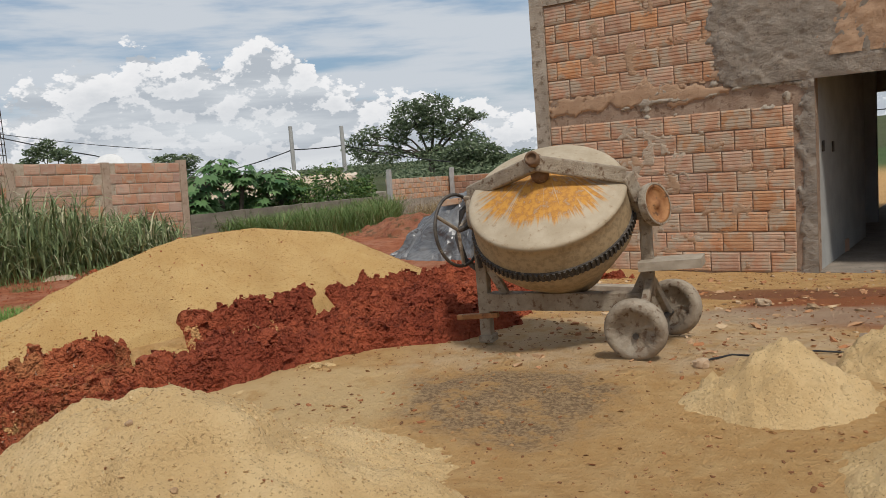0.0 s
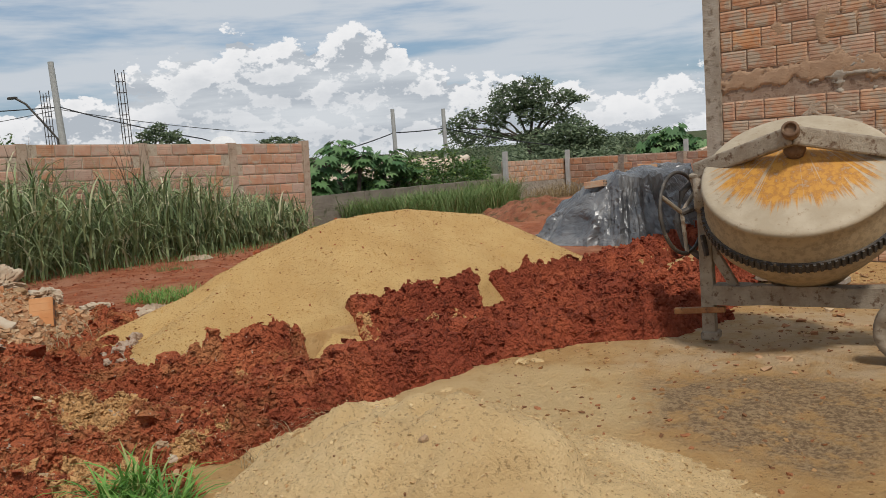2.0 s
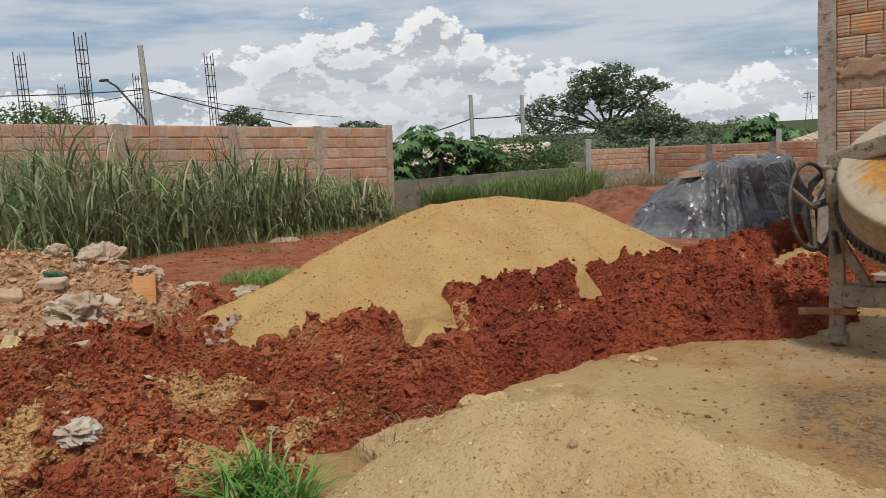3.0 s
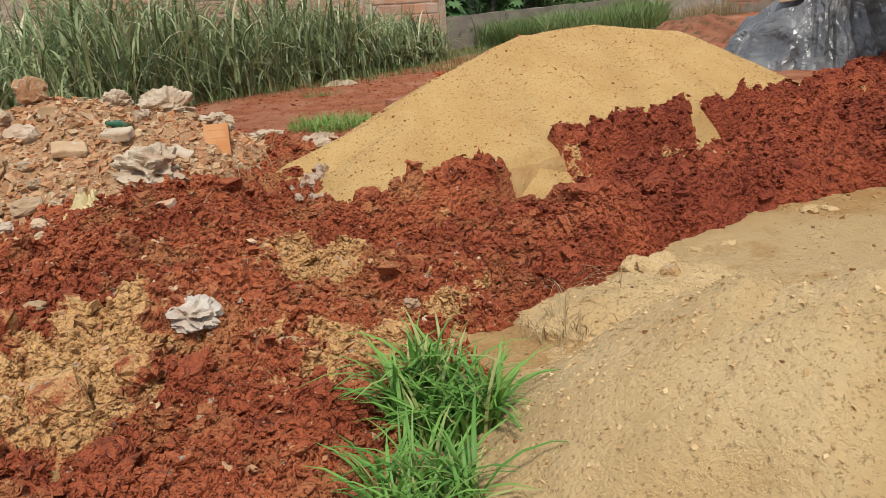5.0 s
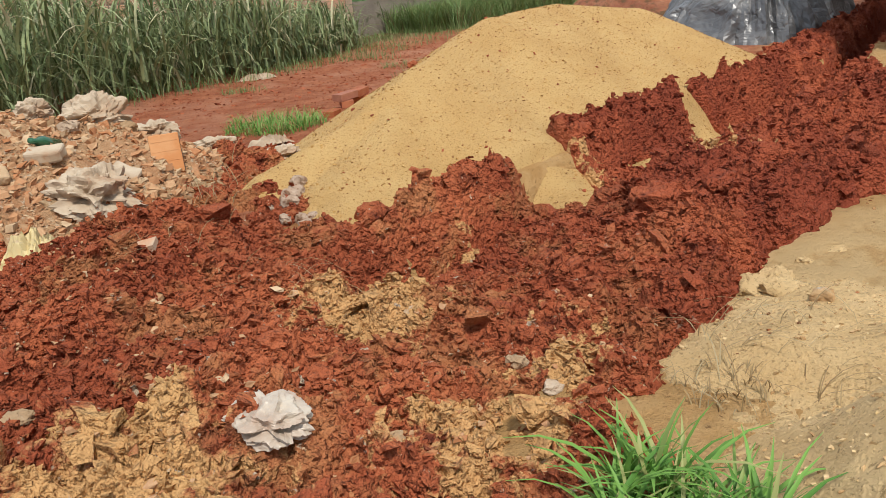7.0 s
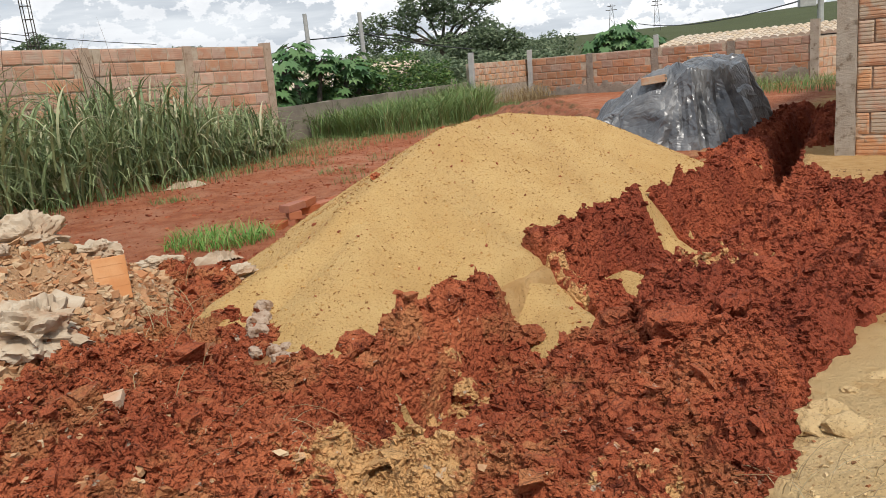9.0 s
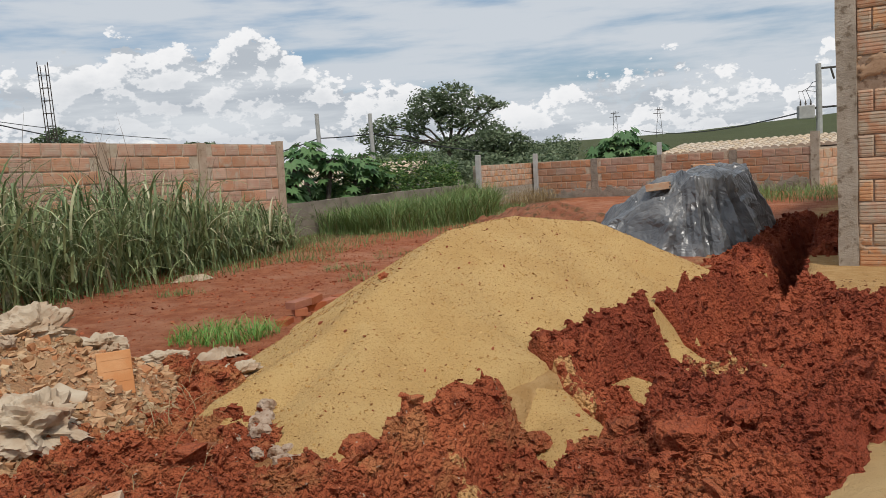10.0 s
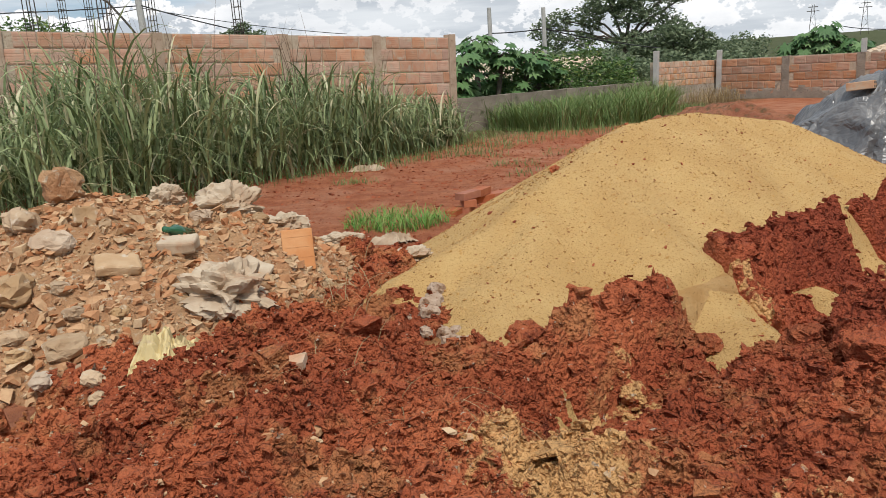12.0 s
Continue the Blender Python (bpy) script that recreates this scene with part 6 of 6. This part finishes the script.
M_CRUMB = island_material("soil crumb", [(0.25, 0.062, 0.029), (0.31, 0.082, 0.038), (0.28, 0.072, 0.033), (0.34, 0.095, 0.044), (0.19, 0.046, 0.022)])
M_CHIP = island_material("rubble chip", [(0.48, 0.31, 0.175), (0.44, 0.255, 0.135), (0.52, 0.38, 0.235), (0.42, 0.22, 0.11), (0.47, 0.29, 0.16), (0.40, 0.18, 0.08)])
M_SPECK = island_material("dark crumb", [(0.24, 0.12, 0.045), (0.30, 0.12, 0.05), (0.36, 0.21, 0.09), (0.17, 0.08, 0.035)])
scatter("soil_crumbs", 70000, (-6.0, 0.0, 2.4, 9.7), (0.005, 0.025), M_SOIL, "crumbled lumps of red soil", "soil", 81, 0.8, 1)
scatter("soil_crumbs", 68000, (-4.9, -2.1, 2.3, 5.4), (0.0035, 0.015), M_SOIL, "crumbled lumps of red soil", "soil", 91, 0.8, 1)
scatter("soil_crumbs", 9000, (-2.7, 1.2, 9.6, 15.0), (0.008, 0.04), M_SOIL, "crumbled lumps of red soil by the far trench", "soil", 93, 0.8, 1)
scatter("soil_clods", 900, (-6.0, 0.0, 2.4, 9.7), (0.02, 0.05), M_SOIL, "fist-sized clods of red soil", "soil", 92, 0.8, 1)
scatter("soil_crumbs", 260, (-4.6, -1.6, 5.0, 9.6), (0.004, 0.014), M_CRUMB, "red crumbs strewn on the yellow sand", "soil", 82, 0.75, 2)
scatter("rubble_chips", 22000, (-8.0, -4.9, 3.5, 6.7), (0.005, 0.030), M_CHIP, "chips of brick, mortar and stone", "rubble", 83, 0.7, 4)
scatter("rubble_chips", 2600, (-5.2, -2.5, 2.5, 4.3), (0.003, 0.014), M_CHIP, "pale chips mixed into the red soil", "rubble", 84, 0.7, 1)
scatter("ground_crumbs", 5000, (-1.8, 3.2, 3.6, 9.8), (0.003, 0.014), M_SPECK, "dark crumbs trodden into the sand", "dirt", 85, 0.6, 0)
scatter("ground_crumbs", 500, (-2.6, 0.0, 2.3, 5.0), (0.002, 0.007), M_SPECK, "dark crumbs on the pale sand", "dirt", 86, 0.6, 3)
scatter("ground_crumbs", 5000, (-9.0, -4.5, 6.5, 15.0), (0.004, 0.020), M_CRUMB, "crumbs of red earth on the track", "dirt", 87, 0.6, 0)
M_GRAIN = island_material("sand grain", [(0.50, 0.30, 0.10), (0.36, 0.20, 0.07), (0.24, 0.12, 0.045), (0.58, 0.38, 0.16), (0.44, 0.26, 0.09)], 0.2)
scatter("sand_grains", 26000, (-5.6, -1.6, 4.9, 9.9), (0.002, 0.0075), M_GRAIN, "coarse grains on the yellow sand", "sand", 90, 0.7, 2)
M_PGRAIN = island_material("pale sand grain", [(0.58, 0.42, 0.22), (0.50, 0.35, 0.17), (0.60, 0.45, 0.25), (0.40, 0.26, 0.12), (0.54, 0.38, 0.19)], 0.2)
scatter("sand_grains", 14000, (-2.9, 0.1, 2.0, 5.2), (0.002, 0.0065), M_PGRAIN, "crusty grains of pale sand", "sand", 89, 0.8, 3)
scatter("ground_crumbs", 500, (-0.6, 2.6, 5.4, 9.6), (0.010, 0.035), M_CHIP, "bits of mortar near the house wall", "rubble", 88, 0.5, 0)


def stone(x, y, r, label, seed, material=None, squash=0.6, name="stone", category="stone", dz=0.0, turn=None):
    me = lump(seed, r, r * 0.8, r * squash, 0.34 if name == "stone" else 0.4, material or M_STONE, name, 3)
    ob = new(name, me)
    ob.matrix_world = pose(x, y, top_z(x, y) + r * squash * 0.45 + dz, random.uniform(-15, 15), random.uniform(-15, 15), seed * 47 % 360 if turn is None else turn)
    return tagged(ob, label, category, "loose stones" if name == "stone" else "large clods")


# larger broken pieces on the rubble heap
for _i, (_x, _y, _r) in enumerate(((-5.98, 4.80, 0.095), (-5.49, 4.40, 0.085), (-5.91, 4.52, 0.11), (-6.25, 4.86, 0.10), (-5.75, 4.35, 0.06), (-5.62, 4.28, 0.05), (-5.4, 4.2, 0.05), (-5.3, 4.32, 0.04), (-5.15, 4.22, 0.045), (-5.2, 4.05, 0.05), (-5.05, 4.15, 0.04), (-5.6, 4.55, 0.05), (-5.75, 4.62, 0.05), (-5.45, 4.65, 0.04), (-5.85, 5.0, 0.04), (-5.3, 4.85, 0.05), (-5.35, 5.05, 0.045), (-5.95, 4.2, 0.07), (-6.1, 4.4, 0.07), (-5.72, 5.5, 0.06), (-5.55, 5.75, 0.05), (-6.5, 4.55, 0.13), (-6.75, 4.95, 0.12))):
    stone(_x, _y, _r, "jagged lump of broken concrete on the rubble" if _r > 0.08 else "small broken stone on the rubble", 100 + _i)
stone(-6.2, 5.08, 0.10, "knobbly lump of mortar and earth crowning the rubble", 131, M_RUBBLE, 1.0, dz=0.02)


M_LUMP = surface("hardened cement", (0.42, 0.315, 0.235), (0.32, 0.215, 0.145), 14.0, 0.95, 0.9, 50.0, (0.22, 0.12, 0.07), 30.0, (0.52, 0.64), 0.012)


def slab(x, y, lx, ly, lz, rx, ry, turn, seed, label, material):
    """A flat broken piece of block or plaster with rounded corners."""
    bm = box(-lx / 2, lx / 2, -ly / 2, ly / 2, -lz / 2, lz / 2, 0.012)
    bmesh.ops.subdivide_edges(bm, edges=[e for e in bm.edges if e.calc_length() > 0.03], cuts=3, use_grid_fill=True)
    for v in bm.verts:
        v.co += 0.012 * noise.noise_vector(v.co * 14 + Vector((seed, 0, 0))) + 0.02 * noise.noise_vector(v.co * 5 + Vector((0, seed, 0)))
    solid("slab", bm, material, label, "rubble slab", pose(x, y, top_z(x, y) + lz * 0.5, rx, ry, turn), "broken slabs")


slab(-5.64, 4.85, 0.20, 0.13, 0.05, 24, 8, 55, 1, "broken pale block lying flat on the rubble", M_STONE)
slab(-5.53, 5.12, 0.19, 0.10, 0.06, 14, 4, 30, 2, "broken white plastered block on the rubble", M_CLOTH)
slab(-5.99, 5.02, 0.14, 0.09, 0.04, 60, 10, 80, 3, "upright shard of pale plaster in the rubble", M_STONE)
slab(-5.28, 5.35, 0.16, 0.09, 0.03, 20, 20, 10, 4, "thin plaster shard between the sacks", M_CLOTH)
for _i, (_x, _y, _r) in enumerate(((-2.96, 7.47, 0.055), (-4.27, 6.98, 0.035), (-3.25, 6.02, 0.07), (-2.82, 5.55, 0.07), (-3.9, 5.35, 0.08), (-3.5, 5.55, 0.075), (-2.2, 6.0, 0.1), (-2.6, 5.3, 0.11), (-2.35, 5.6, 0.09), (-1.75, 6.3, 0.1), (-3.35, 2.95, 0.10), (-3.2, 3.1, 0.06), (-3.75, 3.0, 0.07), (-3.05, 2.85, 0.07), (-4.1, 3.1, 0.06), (-2.75, 3.75, 0.05), (-3.45, 3.75, 0.06), (-4.3, 3.6, 0.07), (-3.0, 4.3, 0.06), (-1.35, 6.9, 0.09), (-1.1, 7.5, 0.1), (-3.15, 6.75, 0.06), (-2.75, 7.6, 0.05), (-3.3, 5.15, 0.09))):
    stone(_x, _y, _r, "large crumbly clod of red soil", 200 + _i, M_SOIL, 0.7, "soil_clod", "clod")
for _i, (_x, _y, _r) in enumerate(((-1.30, 3.28, 0.014), (-1.05, 3.12, 0.016), (-2.88, 4.05, 0.035), (-3.05, 3.55, 0.04), (-2.75, 3.95, 0.03), (0.62, 5.55, 0.05), (-2.05, 4.5, 0.035), (-3.9, 3.3, 0.035), (-4.25, 2.95, 0.03), (1.5, 7.3, 0.05), (1.2, 7.6, 0.06), (0.2, 7.8, 0.05), (1.6, 6.2, 0.05))):
    stone(_x, _y, _r, "small loose stone lying on the ground", 300 + _i)


M_YELLOW = surface("yellowed plastic", (0.62, 0.50, 0.24), (0.52, 0.42, 0.22), 6.0, 0.5, 0.3, 30.0, (0.42, 0.32, 0.2), 9.0, (0.55, 0.7), 0.004)


def sack(x, y, rx, ry, high, turn, seed, label, material=None):
    """A discarded paper or plastic sack: a creased sheet, bunched up in the middle, lying over what is below."""
    n = 46
    u, v = np.meshgrid(np.linspace(-1, 1, n), np.linspace(-1, 1, n))
    off = Vector((seed, seed * 2.3, 0.5))
    fold, edge = np.zeros((n, n)), np.zeros((n, n))
    for i in range(n):
        for j in range(n):
            q_ = Vector((u[i, j] * 1.5, v[i, j] * 1.5, 0)) + off
            w_ = q_ + 0.7 * noise.noise_vector(q_ * 0.9)
            fold[i, j] = (1 - abs(noise.noise(w_ * 1.3)) * 2.2) ** 1 + 0.55 * (1 - abs(noise.noise(w_ * 2.9)) * 2.4) + 0.25 * (1 - abs(noise.noise(w_ * 6.0)) * 2)
            edge[i, j] = noise.noise(q_ * 1.2 + Vector((9, 0, 0)))
    r = np.maximum(np.abs(u), np.abs(v)) * 0.55 + np.hypot(u, v) * 0.45
    c, s = math.cos(radians(turn)), math.sin(radians(turn))
    px, py = u * rx * (1 + 0.35 * edge), v * ry * (1 + 0.35 * edge.T)
    gx, gy = x + c * px - s * py, y + s * px + c * py
    low_ = np.max(np.stack([f(gx, gy) for f in (ground_h, soil_h, sand_h, pale_h, rubble_h)]), 0)
    low_ = 0.35 * low_ + 0.65 * low_.mean()
    dome = np.clip(1 - r ** 2.5, 0, 1)
    gz = low_ + high * (0.55 * dome + 0.42 * (fold - 0.6) * (0.35 + 0.65 * dome)) - 0.02 * r ** 6
    idx = np.arange(n * n).reshape(n, n)
    q = np.stack([idx[:-1, :-1], idx[:-1, 1:], idx[1:, 1:], idx[1:, :-1]], -1).reshape(-1, 4)
    keep = (r < 0.93 + 0.12 * edge).reshape(-1)
    q = q[keep[q].all(1)]
    me = bpy.data.meshes.new("sack")
    me.from_pydata(np.stack([gx, gy, gz], -1).reshape(-1, 3).tolist(), [], q.tolist())
    me.materials.append(material or M_CLOTH)
    ob = tagged(new("sack", me), label, "sack", "discarded sacks")
    thick = ob.modifiers.new("thickness", "SOLIDIFY")
    thick.thickness = 0.006
    return ob


def crumpled(x, y, rx, ry, rz, turn, seed, label, dz=0.0, tip=0.0, material=None, sharp=1.0):
    """A crushed paper sack with sharp folds, bunched up into a lump."""
    bm = bmesh.new()
    bmesh.ops.create_icosphere(bm, subdivisions=5, radius=1.0)
    off = Vector((seed * 1.7, seed * 0.9, seed * 2.3))
    for v in bm.verts:
        q_ = v.co + 0.45 * noise.noise_vector(v.co * 1.1 + off)
        fold = abs(noise.noise(q_ * 1.5 + off)) * 0.75 + (abs(noise.noise(q_ * 3.1 + off)) * 0.42 + abs(noise.noise(q_ * 6.5 + off)) * 0.16) * sharp
        r_ = 1.18 - fold + 0.28 * noise.noise(v.co * 1.3 + off)
        v.co = (v.co.x * rx * r_, v.co.y * ry * r_, v.co.z * rz * r_)
    ob = solid("sack", bm, material or M_CLOTH, label, "sack", pose(x, y, top_z(x, y) + rz * 0.35 + dz, tip, 0, turn), "discarded sacks", smooth=False)
    return ob


crumpled(-5.17, 5.0, 0.23, 0.16, 0.15, 20, 3, "crumpled dirty white sack on the rubble", 0.02, -25)
crumpled(-5.74, 5.72, 0.20, 0.13, 0.12, 40, 8, "crumpled tan cement sack on the rubble")
crumpled(-5.55, 5.95, 0.16, 0.10, 0.09, 10, 14, "crumpled tan cement sack on the rubble")
crumpled(-5.95, 5.5, 0.12, 0.08, 0.08, 70, 16, "crumpled tan cement sack on the rubble")
crumpled(-5.42, 6.35, 0.14, 0.08, 0.06, 20, 18, "scrap of tan sack at the foot of the rubble")
sack(-5.0, 4.42, 0.13, 0.20, 0.12, 30, 19, "torn yellowish plastic sack half buried", M_YELLOW)
crumpled(-3.25, 3.38, 0.105, 0.075, 0.045, -15, 24, "crumpled white plastic bag on the red soil", 0.0, 0, M_BAG, 0.6)
crumpled(-4.92, 6.28, 0.12, 0.08, 0.06, 40, 29, "scrap of pale sack at the sand's edge")
sack(-5.43, 7.0, 0.17, 0.09, 0.08, 10, 31, "scrap of pale sack at the sand's edge")
sack(-7.95, 10.9, 0.25, 0.13, 0.08, 10, 37, "pale sack lying by the grass")
for _i, (_x, _y, _r) in enumerate(((-4.50, 5.74, 0.05), (-4.47, 5.66, 0.06), (-4.45, 5.56, 0.055), (-4.41, 5.47, 0.05), (-4.36, 5.40, 0.045), (-4.28, 5.34, 0.05), (-4.2, 5.26, 0.05), (-4.1, 5.18, 0.045), (-4.52, 5.45, 0.045), (-4.33, 5.28, 0.035), (-4.24, 5.38, 0.03))):
    stone(_x, _y, _r, "lump of hardened grey cement in the sand", 400 + _i, M_LUMP, 0.7, dz=-0.01)
for _i, (_x, _y, _r) in enumerate(((-2.24, 4.74, 0.09), (-2.15, 4.66, 0.07), (-2.17, 4.86, 0.06), (-2.06, 5.02, 0.04), (-1.68, 5.62, 0.06), (-1.60, 5.66, 0.04), (-1.95, 5.12, 0.035))):
    stone(_x, _y, _r, "flake of pale dried mortar at the soil's edge", 450 + _i, M_PALE, 0.4, dz=-0.012)
hollow_brick("brick", Matrix.Translation((-5.22, 5.66, top_z(-5.2, 5.65) - 0.05)) @ pose(0, 0, 0, 66, 0, 37) @ Matrix.Translation((-0.1, 0, 0)), "bright orange hollow brick standing in the red soil", M_BRICK_NEW, "loose bricks", (0.16, 0.22, 0.09))
for _i, (_x, _y, _l, _t) in enumerate(((-4.42, 4.2, 0.19, 25), (-4.48, 4.52, 0.10, -40), (-5.2, 4.95, 0.16, 100), (-6.15, 5.45, 0.14, 60), (-6.3, 5.0, 0.16, 75))):
    solid("brick_shard", rough_slab(0, _l, 0, 0.06, 0, 0.025, 5, 0.016, _i), M_BRICK, "broken shard of orange brick", "brick shard", pose(_x, _y, top_z(_x, _y) - 0.005, 10, -8, _t), "brick shards")
# flat bricks stacked behind the sand
M_BRICK_RED = surface("red brick", (0.30, 0.095, 0.05), (0.38, 0.14, 0.075), 8.0, 0.9, 0.5, 50.0, random_=0.2)
_n = 0
for _x, _y, _k in ((-5.36, 8.12, 3), (-5.34, 8.34, 3), (-5.30, 8.58, 2), (-5.26, 8.85, 2), (-5.42, 8.0, 1), (-5.24, 9.15, 2), (-5.2, 9.5, 1)):
    for _j in range(_k):
        _n += 1
        solid("brick", rough_slab(-0.1, 0.1, -0.05, 0.05, 0, 0.055, 2, 0.004, _n), M_BRICK_RED, "solid orange brick in a loose pile", "brick", pose(_x, _y, top_z(_x, _y) - 0.01 + 0.058 * _j, 0, 0, 55 + 17 * ((_n * 7) % 5)), "bricks behind the sand")
green_glass = surface("green bottle glass", (0.02, 0.10, 0.05), (0.03, 0.12, 0.06), 3.0, 0.12, 0.0, spec=0.6)
bottle = thing("bottle", "green glass bottle stuck in the rubble", "bottle", pose(-5.62, 5.22, top_z(-5.62, 5.22) + 0.03, 70, 0, 10))
part("body", lathe([(0, -0.1), (0.035, -0.1), (0.035, 0.03), (0.015, 0.07), (0.015, 0.11), (0.0, 0.11)], 20), green_glass, bottle, "", True)
cable_pts = [(0.65, 5.6), (0.8, 5.75), (1.0, 5.7), (1.25, 5.85), (1.5, 5.78)]
solid("wire", tube([(x, y, float(ground_z(np.array(x), np.array(y))) + 0.02) for x, y in cable_pts], 0.006, 6), M_CABLE, "thin black wire lying on the ground", "wire")
solid("plank", rough_slab(-0.6, 0.6, -0.07, 0.07, 0, 0.04, 5, 0.006, 91), M_WOOD, "weathered board lying before the house wall", "plank", pose(-0.3, 8.6, -0.1, 0, 0, -20))
